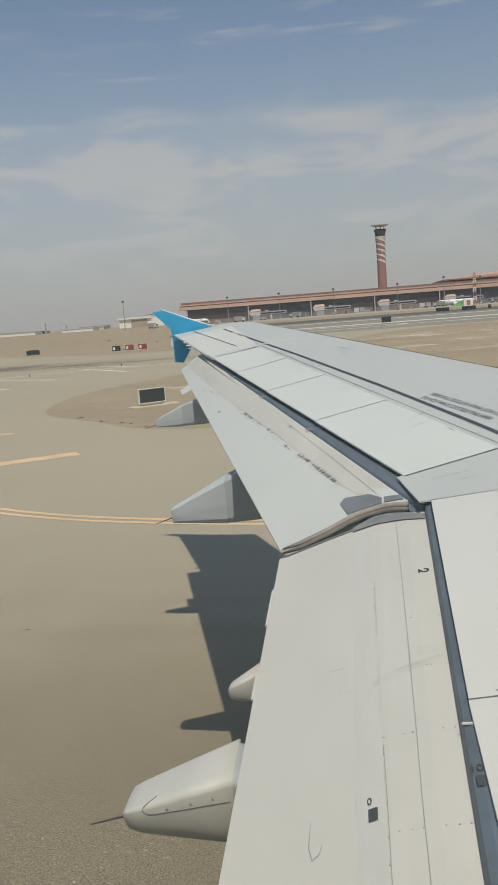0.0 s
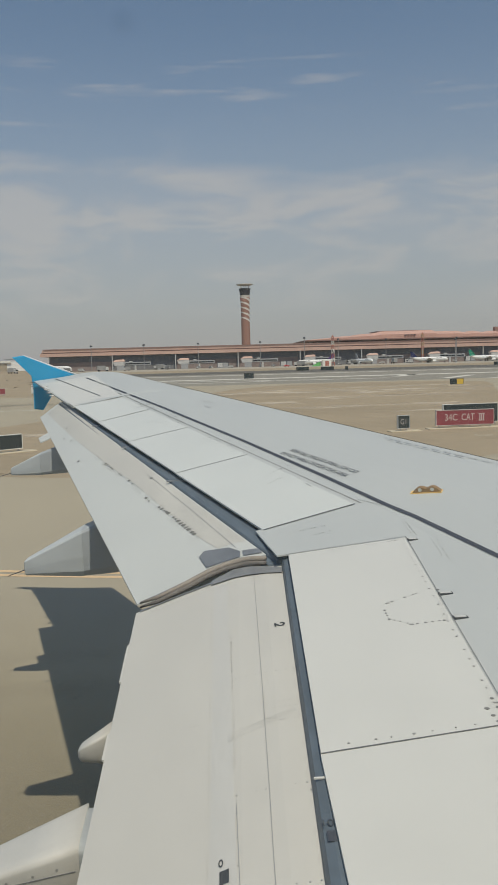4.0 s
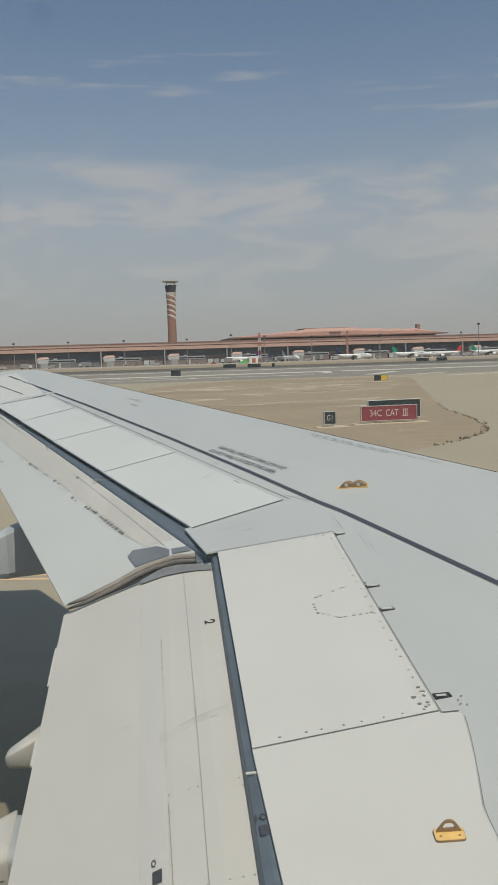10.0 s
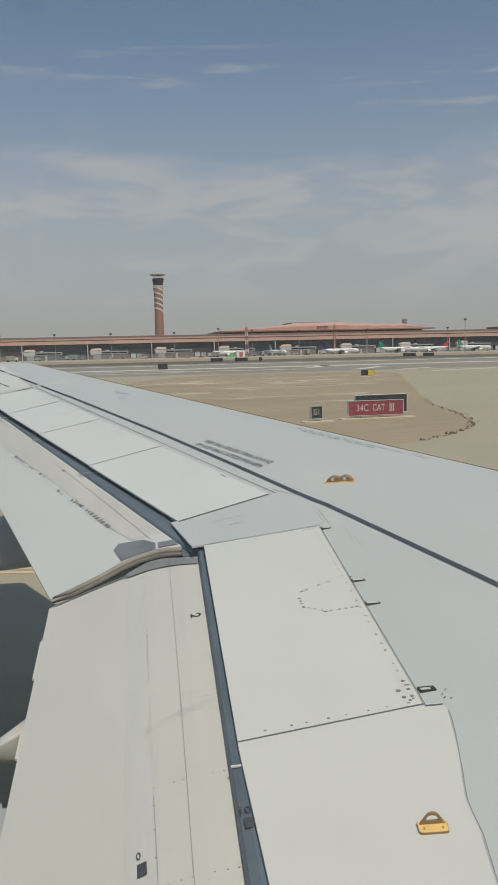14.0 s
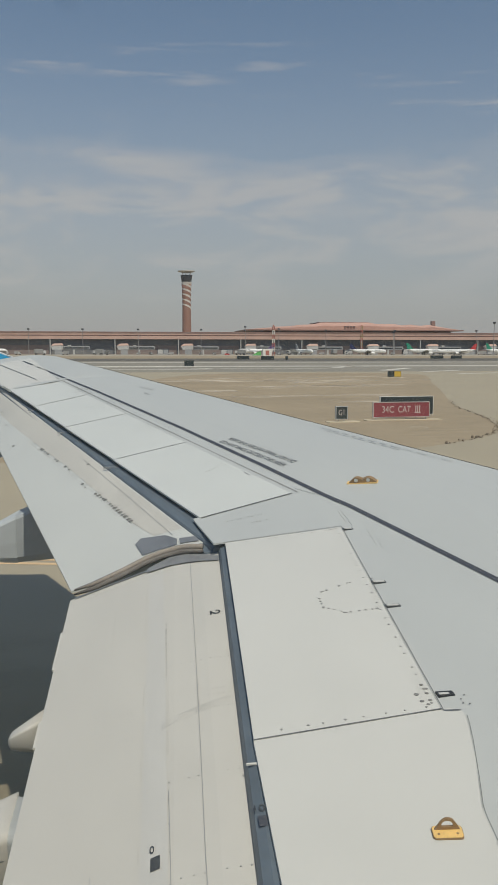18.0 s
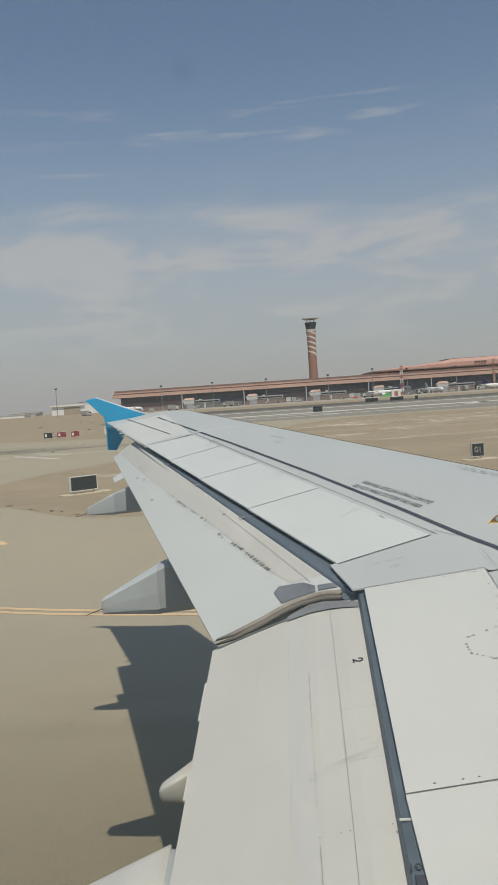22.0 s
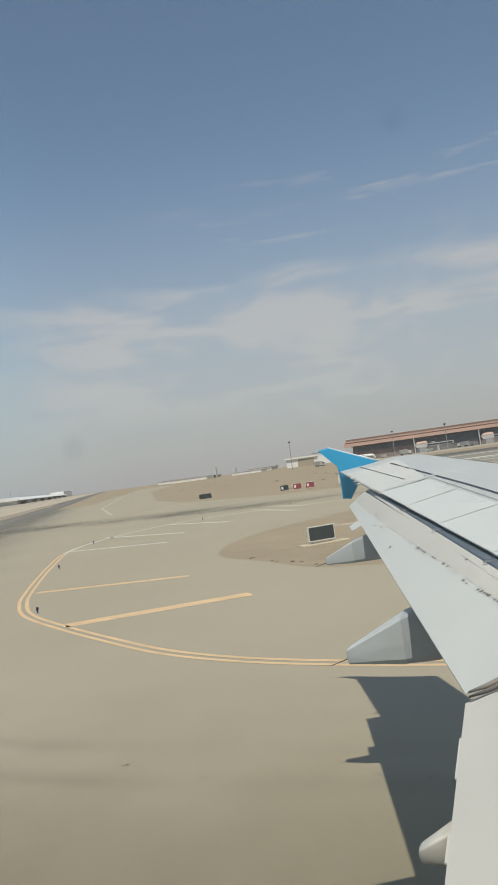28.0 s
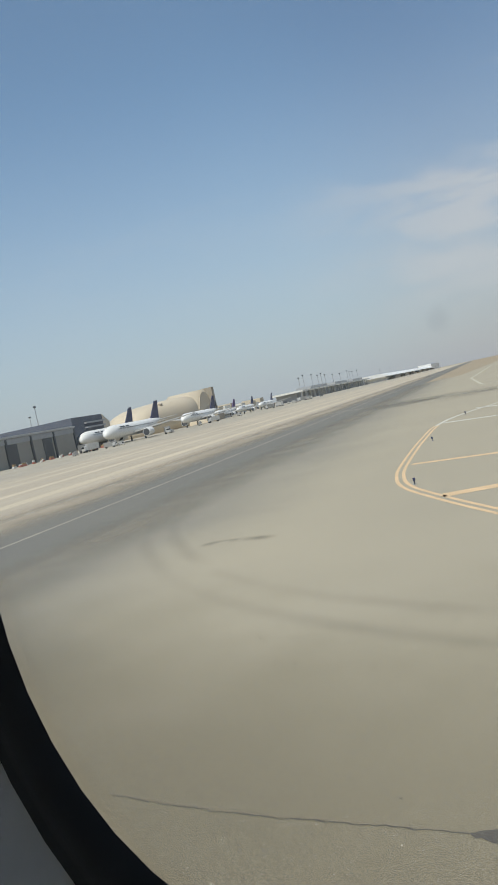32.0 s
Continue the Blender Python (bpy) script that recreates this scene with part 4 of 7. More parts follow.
# a faint smear across the flap
for c0, c1, t, w in ((0.10, 0.42, 0.655, 0.06),):
    v, f = flap_ribbon(on_inner, [(c0, t), (c1, t - 0.012)], w, 0.0024)
    part("smear", Build().add(v, f).mesh("smear", M["smear"]), airliner, "faint dirt smear across the flap")
rv = Build()
inner_dot = lambda c, t: on_inner(c, t, 0.0025)  # noqa: E731
for p, q, n, r in (((0.466, 0.741), (0.078, 0.727), 9, 0.0055), ((0.632, 0.686), (0.55, 0.682), 5, 0.005), ((0.2, 0.668), (0.062, 0.664), 7, 0.0045), ((0.2, 0.677), (0.062, 0.673), 7, 0.0045), ((0.639, 0.647), (0.5, 0.644), 5, 0.005), ((0.2, 0.648), (0.08, 0.645), 7, 0.0045), ((0.388, 0.569), (0.116, 0.561), 8, 0.0055), ((0.389, 0.476), (0.123, 0.468), 8, 0.0055), ((0.682, 0.93), (0.683, 0.62), 34, 0.0035), ((0.715, 0.76), (0.715, 0.62), 16, 0.0035), ((0.39, 0.55), (0.391, 0.45), 5, 0.006), ((0.5, 0.9), (0.45, 0.9), 3, 0.005), ((0.2, 0.975), (0.06, 0.965), 6, 0.004)):
    dots_between(rv, p, q, n, r * 0.52, inner_dot)
tagged(part("fastener_row", rv.mesh("fastener_row", M["grime_dark"]), airliner), kind="stuff")

# dirt ticks and seams of the outboard flap
v, f = flap_ribbon(on_outer, [(0.13, 0.03), (0.115, 0.16), (0.11, 0.33)], 0.004, 0.0035)
part("seam", Build().add(v, f).mesh("seam", M["grime_dark"]), airliner)
for pts, wd in (([(0.315, 0.07), (0.335, 0.20)], 0.07), ([(0.345, 0.22), (0.40, 0.36), (0.47, 0.50)], 0.06), ([(0.42, 0.40), (0.45, 0.46)], 0.05)):
    v, f = flap_ribbon(on_outer, pts, wd, 0.0036)
    part("smear", Build().add(v, f).mesh("smear_outer", M["smear_brown"]), airliner, "brown dirt smear along the front strip")
front_v, front_f = [], []
for i in range(41):
    t = lerp(0.04, 0.985, i / 40)
    edge = float(np.interp(t, (0.012, 0.085, 0.315, 0.624, 0.98), (0.22, 0.295, 0.34, 0.53, 0.69)))
    for k in range(5):
        front_v.append(on_outer(lerp(0.015, edge, k / 4), t, 0.0022))
    if i:
        front_f += [(5 * i - 5 + k, 5 * i - 4 + k, 5 * i + 1 + k, 5 * i + k) for k in range(4)]
part("front_strip", Build().add(front_v, front_f).mesh("front_strip", M["cove"]), airliner, "pale beige dirty front strip of the flap")
tk = Build()
for t0, t1, n, hi in ((0.405, 0.44, 5, 1.0), (0.36, 0.37, 2, 0.6), (0.31, 0.325, 2, 0.8), (0.225, 0.24, 2, 0.8), (0.165, 0.195, 5, 1.0), (0.085, 0.15, 9, 1.0)):
    for i in range(n):
        t = lerp(t0, t1, i / max(n - 1, 1)) + random.uniform(-0.002, 0.002)
        c = float(np.interp(t, (0.085, 0.17, 0.225, 0.315, 0.44), (0.30, 0.325, 0.375, 0.365, 0.44)))
        a, b2 = 0.026 * hi * random.uniform(0.6, 1.3), 0.0021 * random.uniform(0.6, 1.4)
        tk.add([on_outer(c - a, t + b2 * 0.4, 0.0045), on_outer(c - a * 0.3, t - b2 * 0.3, 0.0045), on_outer(c + a * 0.5, t, 0.0045), on_outer(c + a * 0.55, t + b2 * 1.5, 0.0045), on_outer(c - a * 0.2, t + b2 * 2, 0.0045), on_outer(c - a * 0.9, t + b2 * 1.6, 0.0045)], [(0, 1, 2, 3, 4, 5)])
for c, t in ((0.74, 0.52), (0.72, 0.7), (0.5, 0.76), (0.1, 0.30), (0.62, 0.66)):
    tk.add([on_outer(c, t, 0.004), on_outer(c + 0.04, t + 0.001, 0.004), on_outer(c + 0.04, t + 0.006, 0.004), on_outer(c, t + 0.007, 0.004)], [(0, 1, 2, 3)])
tagged(part("stain_ticks", tk.mesh("stain_ticks", M["stain"]), airliner, "dark scuff ticks on the flap"), kind="stuff")

# gap between the two flaps: cove strip, tube seal, dark patches
seal_pts = [(-6.932, 6.79, 3.597), (-7.01, 6.853, 3.582), (-7.068, 6.887, 3.567), (-7.174, 6.908, 3.537), (-7.281, 6.908, 3.498), (-7.431, 6.855, 3.439), (-7.601, 6.830, 3.37), (-7.716, 6.88, 3.323)]
part("tube_seal", Build().tube(seal_pts, [0.016, 0.019, 0.019, 0.019, 0.018, 0.016, 0.013, 0.006], 10).mesh("tube_seal", M["seal"], True), airliner, "brown rubber tube seal between the flaps")
part("seal_strip", Build().tube([(x, y + 0.032, z - 0.006) for x, y, z in seal_pts[1:]], [0.015] * 6 + [0.005], 8).mesh("seal_strip", M["strip"], True), airliner, "grey metal edge strip beside the seal")
part("seal_strip", Build().tube([(x, y - 0.012, z - 0.024) for x, y, z in seal_pts], [0.012] + [0.018] * 5 + [0.014, 0.006], 8).mesh("seal_strip_inner", M["seal_dark"], True), airliner, "dark metal lip under the seal")
es_out = [(-6.838, 6.699, 3.561), (-6.927, 6.773, 3.554), (-7.012, 6.849, 3.542), (-7.131, 6.87, 3.514), (-7.269, 6.802, 3.465)]
es_in = [(-6.847, 6.617, 3.552), (-6.938, 6.655, 3.543), (-7.023, 6.688, 3.529), (-7.138, 6.722, 3.502), (-7.27, 6.728, 3.461)]
es_low = [(x, y, z - 0.06) for x, y, z in es_out]
es_f = [(k, k + 1, k + 6, k + 5) for k in range(4)] + [(k + 1, k, k + 10, k + 11) for k in range(4)]
part("end_strip", Build().add(es_out + es_in + es_low, es_f).mesh("end_strip", M["strip"]), airliner, "grey metal end strip of the flap")
v, f = flap_ribbon(on_inner, [(0.5, 0.998), (0.75, 0.998), (0.97, 0.998)], 0.025, 0.006)
part("end_strip", Build().add(v, f).mesh("end_strip_thin", M["bare"]), airliner, "grey metal end strip of the flap")
part("cove_patch", Build().add([on_outer(c, t, 0.007) for c, t in ((0.417, 0.035), (0.351, 0.043), (0.178, 0.033), (0.134, 0.018), (0.172, 0.007), (0.434, 0.009))], [(0, 1, 2, 3, 4, 5)]).mesh("cove_patch", M["bare_dark"]), airliner, "dark grey bare patch at the flap's end")
part("cove_patch", Build().add([on_outer(c, t, 0.007) for c, t in ((0.117, 0.018), (0.0, 0.015), (0.01, 0.004), (0.15, 0.007))], [(0, 1, 2, 3)]).mesh("cove_patch_small", M["bare_dark"]), airliner, "dark grey bare patch at the flap's end")
# trailing edge tabs
tab = [(-9.555, 13.256, 3.833), (-9.46, 12.90, 3.805), (-9.30, 12.86, 3.868), (-9.42, 13.27, 3.903)]
part("edge_tab", Build().add(tab + [(x, y, z - 0.012) for x, y, z in tab], [(0, 1, 2, 3), (0, 4, 5, 1), (1, 5, 6, 2), (2, 6, 7, 3), (3, 7, 4, 0)]).mesh("edge_tab", M["flap_outer"]), airliner, "pale square tab at the flap's rear edge")
for t0, t1 in ((0.693, 0.733), (0.828, 0.912)):
    ev = []
    for k in range(9):
        x, y, z = on_inner(1.0, lerp(t0, t1, k / 8), 0)
        ev += [(x + 0.03, y, z + 0.004), (x - 0.011, y, z - 0.002), (x - 0.011, y, z - 0.010), (x + 0.03, y, z - 0.014)]
    part("edge_tab", Build().loft([ev[4 * k:4 * k + 4] for k in range(9)]).mesh("edge_tab_inner", M["flap"]), airliner)
# clips across the slots
for t in (0.669, 0.476, 0.262):
    x, y, z = on_outer(-0.02, t, 0.02)
    part("slot_clip", Build().box(x - 0.05, x + 0.14, y - 0.012, y + 0.012, z - 0.008, z + 0.006).mesh("slot_clip", M["bare"]), airliner, "thin metal clip across the flap slot")


# ---- markings with words and figures ----
def words(body, mat, height, width=None):
    cu = bpy.data.curves.new("words", "FONT")
    cu.body, cu.size, cu.align_x, cu.align_y = body, height, "CENTER", "CENTER"
    cu.extrude = 0.0008
    tmp = new("words", cu)
    me = bpy.data.meshes.new_from_object(tmp)
    bpy.data.objects.remove(tmp)
    bpy.data.curves.remove(cu)
    me.materials.clear()
    me.materials.append(mat)
    if width:
        xs = [v.co.x for v in me.vertices]
        s = width / (max(xs) - min(xs))
        for v in me.vertices:
            v.co.x *= s
    return me


def drape(me, m, height):
    """Lays a mesh, placed by m, on the surface of the given height(x, y), 6 mm proud."""
    for v in me.vertices:
        p = m @ v.co
        p.z = height(p.x, p.y) + 0.006 + max(v.co.z, 0)
        v.co = p
    return me


def lie(p, along, normal):
    """A pose at p whose x runs along and whose z is the normal."""
    z = Vector(normal).normalized()
    x = (Vector(along) - z * Vector(along).dot(z)).normalized()
    y = z.cross(x)
    m = Matrix((x, y, z)).transposed().to_4x4()
    m.translation = p
    return m


def skin_normal(x, y):
    e = 0.05
    return Vector((-(skin_z(x + e, y) - skin_z(x - e, y)) / (2 * e), -(skin_z(x, y + e) - skin_z(x, y - e)) / (2 * e), 1)).normalized()


NOTE = "DO NOT WALK OUTSIDE THIS AREA"
a, b = Vector((-6.605, 9.13)), Vector((-6.213, 8.115))
mid, d2 = (a + b) / 2, (b - a).normalized()
up2 = Vector((-d2.y, d2.x))
for k, (off, sign) in enumerate(((0.032, 1), (0.128, -1))):
    c2 = mid + up2 * off
    part("stencil_words", words(NOTE, M["note"], 0.075, (b - a).length), airliner, "dark stencilled warning words on the wing", lie(on_skin(c2.x, c2.y, 0.005), (d2.x * sign, d2.y * sign, -0.02 * sign), skin_normal(c2.x, c2.y)))
two = [(-0.021 * math.cos(a), 0.043 + 0.019 * math.sin(a)) for a in (radians(-10 + 20 * k) for k in range(11))] + [(0.019, 0.032), (0.010, 0.020), (-0.006, 0.008), (-0.021, 0.0), (-0.021, 0.0), (0.0, 0.0), (0.022, 0.0)]
two = [(0.72 * u, 0.72 * v) for u, v in two]
two_x, two_y, _ = on_inner(0.14, 0.825, 0)
two_b = Build()
for (u0, v0), (u1, v1) in zip(two, two[1:]):
    d = Vector((u1 - u0, v1 - v0))
    if d.length < 1e-5:
        continue
    d.normalize()
    corners = [(u0 - d.x * 0.003 + d.y * 0.0040, v0 - d.y * 0.003 - d.x * 0.0040), (u1 + d.x * 0.003 + d.y * 0.0040, v1 + d.y * 0.003 - d.x * 0.0040), (u1 + d.x * 0.003 - d.y * 0.0040, v1 + d.y * 0.003 + d.x * 0.0040), (u0 - d.x * 0.003 - d.y * 0.0040, v0 - d.y * 0.003 + d.x * 0.0040)]
    two_b.add([(two_x + v, two_y - u * 1.15, flap_height(IN_FLAP)(two_x + v, two_y - u * 1.15) + 0.004) for u, v in corners], [(0, 1, 2, 3)])
part("stencil_figure", two_b.mesh("stencil_two", M["mark"]), airliner, "dark stencilled figure 2 on the flap")
for body, c, t, size, turn in (("0", 0.452, 0.507, 0.046, (1.0, 0.0, 0.0)),):
    part("stencil_figure", drape(words(body, M["mark"], size, 0.0145), lie(on_inner(c, t, 0.0), turn, (0, 0, 1)), flap_height(IN_FLAP)), airliner, "dark stencilled figure on the flap")
part("stencil_square", Build().add([on_inner(c, t, 0.005) for c, t in ((0.457, 0.5005), (0.424, 0.5005), (0.424, 0.489), (0.457, 0.489))], [(0, 1, 2, 3)]).mesh("stencil_square", M["mark"]), airliner, "black square mark on the flap")
def on_top(x, y, lift):
    """The flat crest of the nose."""
    t = (y - IN_FLAP[0][4]) / (IN_FLAP[1][4] - IN_FLAP[0][4])
    return (x, y, lerp(IN_FLAP[0][1], IN_FLAP[1][1], t) + 0.054 + lift)


clip_v = [on_top(x, y, h) for h in (0.006, 0.001) for x, y in ((-6.962, 4.470), (-6.88, 4.469), (-6.88, 4.477), (-6.962, 4.478))]
part("slot_clip", Build().add(clip_v, [(0, 1, 2, 3), (0, 4, 5, 1), (2, 6, 7, 3), (3, 7, 4, 0)]).mesh("slot_clip_in", M["panel"]), airliner, "thin white clip across the flap slot")
ten = words("10", M["mark"], 0.045, 0.034)
for vert in ten.vertices:
    vert.co = on_top(vert.co.x - 6.954, vert.co.y + 4.243, 0.002 + max(vert.co.z, 0))
part("stencil_figure", ten, airliner, "dark stencilled figure in the flap slot")
part("stencil_square", Build().add([on_top(x, y, 0.003) for x, y in ((-6.962, 4.207), (-6.931, 4.209), (-6.933, 4.16), (-6.963, 4.16))], [(3, 2, 1, 0)]).mesh("stencil_square_slot", M["line"]), airliner, "dark square mark in the flap slot")

# ---- fasteners and small fittings on the skin ----
sd = Build()
skin_dot = lambda x, y: on_skin(x, y, 0.0075)  # noqa: E731
for p, q, n, r in (((-6.12, 6.6), (-6.245, 4.67), 22, 0.006), ((-6.80, 4.63), (-6.29, 4.64), 8, 0.0055), ((-6.77, 6.66), (-6.15, 6.66), 12, 0.005), ((-6.413, 5.776), (-6.267, 5.842), 5, 0.0075), ((-6.267, 5.842), (-6.13, 5.862), 6, 0.006), ((-6.413, 5.776), (-6.44, 5.70), 3, 0.007), ((-6.44, 5.70), (-6.442, 5.60), 4, 0.007), ((-6.442, 5.60), (-6.353, 5.51), 5, 0.007), ((-6.353, 5.51), (-6.20, 5.505), 6, 0.008), ((-6.008, 7.001), (-6.013, 6.708), 9, 0.0032), ((-6.03, 6.98), (-6.035, 6.72), 8, 0.0028), ((-5.92, 6.594), (-5.946, 6.286), 8, 0.0026), ((-5.95, 6.58), (-5.97, 6.32), 6, 0.003), ((-6.195, 7.572), (-6.073, 7.375), 12, 0.0045), ((-6.72, 8.35), (-6.60, 8.55), 6, 0.005), ((-6.128, 4.666), (-6.106, 4.69), 2, 0.0032), ((-6.131, 4.635), (-6.111, 4.623), 2, 0.0032), ((-6.78, 8.5), (-6.66, 8.7), 6, 0.005), ((-7.30, 10.1), (-7.15, 10.15), 6, 0.006), ((-7.20, 9.9), (-7.02, 9.95), 5, 0.006), ((-7.80, 11.65), (-7.62, 11.75), 6, 0.007), ((-6.78, 8.30), (-6.62, 8.42), 7, 0.006), ((-6.70, 8.62), (-6.58, 8.72), 5, 0.006), ((-7.36, 10.0), (-7.12, 10.05), 8, 0.008), ((-7.28, 10.22), (-7.10, 10.28), 6, 0.008), ((-7.12, 9.72), (-6.98, 9.76), 5, 0.007), ((-7.92, 11.5), (-7.6, 11.6), 9, 0.009), ((-7.86, 11.38), (-7.52, 11.42), 8, 0.009), ((-7.70, 11.2), (-7.48, 11.26), 6, 0.009), ((-8.3, 12.7), (-8.05, 12.8), 5, 0.01), ((-6.75, 7.1), (-6.5, 7.15), 8, 0.004), ((-6.6, 7.0), (-6.5, 7.02), 4, 0.0045)):
    dots_between(sd, p, q, n, r, skin_dot, 0.25)
tagged(part("fastener_row", sd.mesh("fastener_row_skin", M["rivet"]), airliner), kind="stuff")
for pts, wd in (([(-6.225, 4.93), (-6.255, 4.66)], 0.05), ([(-6.13, 5.86), (-6.20, 5.50)], 0.03), ([(-6.17, 5.40), (-6.19, 5.10)], 0.018), ([(-6.10, 6.66), (-6.30, 6.65)], 0.03)):
    v, f = ribbon(pts, wd, 0.0082)
    part("smear", Build().add(v, f).mesh("smear_hinge", M["smear_brown"]), airliner, "grey-brown grease smear at the hinge")
bd = Build()
for x, y, r in ((-6.28, 4.731, 0.0105), (-6.24, 4.73, 0.008), (-6.239, 4.794, 0.008), (-6.275, 4.681, 0.009), (-6.244, 4.681, 0.008), (-6.26, 4.655, 0.007), (-6.23, 4.76, 0.006)):
    disc(bd, skin_dot(x, y), r)
tagged(part("fastener_head", bd.mesh("fastener_head", M["stain"]), airliner, "oil-stained fastener heads"), kind="stuff")
for x0, x1, y, mat in ((-6.081, -6.022, 6.645, "mark"), (-6.139, -6.070, 5.812, "mark"), (-6.157, -6.088, 5.523, "mark"), (-6.205, -6.14, 4.715, "black")):
    z = skin_z((x0 + x1) / 2, y)
    b = Build().box(x0, x1, y - 0.018, y + 0.018, z - 0.01, z + 0.006)
    ho = part("hinge_slot", b.mesh("hinge_slot", M[mat]), airliner, "small dark hinge slot at the panel's edge")
    part("slot_insert", Build().box(x0 + 0.006, x1 - (0.02 if mat == "black" else 0.007), y - 0.012, y + (0.002 if mat == "black" else 0.010), z + 0.006, z + 0.008).mesh("slot_insert", M["panel"]), ho)
# dark ticks of the static wicks at the wing tip's rear edge
for x0, y0, x1, y1 in ((-9.939, 15.895, -9.858, 15.918), (-9.836, 15.499, -9.774, 15.521), (-9.722, 15.065, -9.667, 15.116), (-9.618, 14.70, -9.575, 14.79)):
    v, f = ribbon([(x0, y0), (x1, y1)], 0.035, 0.009)
    part("wick_base", Build().add(v, f).mesh("wick_base", M["stain"]), airliner, "dark base of a static wick")
    part("static_wick", Build().tube([on_skin(x0 + 0.05, y0, 0.008), on_skin(x0 - 0.03, y0 - 0.01, 0.008)], [0.012, 0.007], 6).mesh("static_wick", M["panel"]), airliner, "short pale static wick")
# scuffs on the outer spoilers and near the leading edge
sc = Build()
for p, q, w in (((-8.15, 12.55), (-7.95, 12.7), 0.012), ((-8.0, 12.35), (-7.9, 12.42), 0.01), ((-7.30, 12.4), (-7.12, 12.1), 0.014), ((-7.25, 11.9), (-7.18, 11.75), 0.012), ((-6.5, 8.15), (-6.47, 8.05), 0.012)):
    v, f = ribbon([p, q], w, 0.0075)
    sc.add(v, f)
for row, y0, y1 in ((0, 9.4, 8.0), (1, 9.25, 8.35)):
    y = y0
    while y > y1:
        d = random.uniform(0.03, 0.12)
        x = lead(y) - 0.44 - 0.07 * row
        v, f = ribbon([(x, y), (x + 0.46 * d, y - d)], 0.018, 0.0075)
        sc.add(v, f)
        y -= d + random.uniform(0.02, 0.05)
tagged(part("scuff", sc.mesh("scuff", M["grime_dark"]), airliner, "dark scuffs and small worn stencils on the wing skin"), kind="stuff")
v, f = ribbon([(lead(y) - 0.065 * (lead(y) - shroud(y)), y) for y in (4.0, 6.0, 8.0, 10.0, 12.0, 14.0, 16.6)], 0.035, 0.004)
part("edge_line", Build().add(v, f).mesh("edge_line", M["edge_brown"]), airliner, "thin brown line along the leading edge")
v, f = ribbon([(-9.90, 16.77), (-9.3, 15.3), (-8.79, 14.06)], 0.018, 0.007)
part("aileron_gap", Build().add(v, f).mesh("aileron_gap", M["line"]), airliner)
v, f = ribbon([(-9.03, 13.56), (-8.75, 13.62), (-8.3, 13.72)], 0.13, 0.007)
part("rib_strip", Build().add(v, f).mesh("rib_strip", M["skin"]), airliner)
sp = Build()
for x, y in ((-10.02, 15.9), (-10.12, 16.2), (-10.22, 16.5), (-10.3, 16.75)):
    sp.tube([(x + 0.05, y, skin_z(x + 0.1, y) - 0.01), (x - 0.11, y + 0.02, skin_z(x + 0.1, y) - 0.02)], [0.005, 0.003], 6)
tagged(part("static_wick", sp.mesh("static_wick", M["mark"]), airliner, "dark static discharge wicks at the wingtip"), kind="stuff")
part("static_wick", Build().tube([(-10.5, 16.99, 4.98), (-10.85, 17.0, 4.96)], [0.008, 0.004], 6).mesh("fence_wick", M["mark"]), airliner)
# highlight on the fence's upper edge, painted as a white tube
part("fence_edge", Build().tube([(-9.5, 16.985, 4.64), (-10.0, 16.99, 4.83), (-10.5, 17.0, 5.035)], [0.016, 0.014, 0.01], 8).mesh("fence_edge", M["hull"], True), airliner, "leading edge of the fence, its highlight painted white")


# ---- lifting lugs ----
def lug_low(x0, y0, x1, y1):
    """Low bronze fitting with two round eyes, between two plan points."""
    d = Vector((x1 - x0, y1 - y0))
    ln = d.length
    m = lie(on_skin((x0 + x1) / 2, (y0 + y1) / 2, 0.006), (d.x, d.y, 0), skin_normal((x0 + x1) / 2, (y0 + y1) / 2))
    out = [(-0.5, 0), (-0.36, 0.30), (-0.24, 0.42), (-0.12, 0.38), (0, 0.26), (0.12, 0.38), (0.24, 0.42), (0.36, 0.30), (0.5, 0)]
    rings = [[(u * ln * s, yy, w * 0.092 * s + 0.0) for u, w in out] for yy, s in ((-0.022, 1.0), (0.0, 1.0), (0.022, 0.96))]
    ob = part("lifting_lug", Build().loft(rings).mesh("lifting_lug", M["lug"]), airliner, "bronze-orange fitting with two round eyes", m)
    for u in (-0.22, 0.2):
        e = Build()
        disc(e, (u * ln, -0.0235, 0.021), 0.0135, (0, -1, 0.001), 12)
        part("eye_hole", e.mesh("eye_hole", M["panel"]), ob)
    base = Build().box(-0.56 * ln, 0.51 * ln, -0.026, 0.026, -0.006, 0.0015)
    part("base_plate", base.mesh("base_plate", M["yellow"]), ob, "yellow base plate")


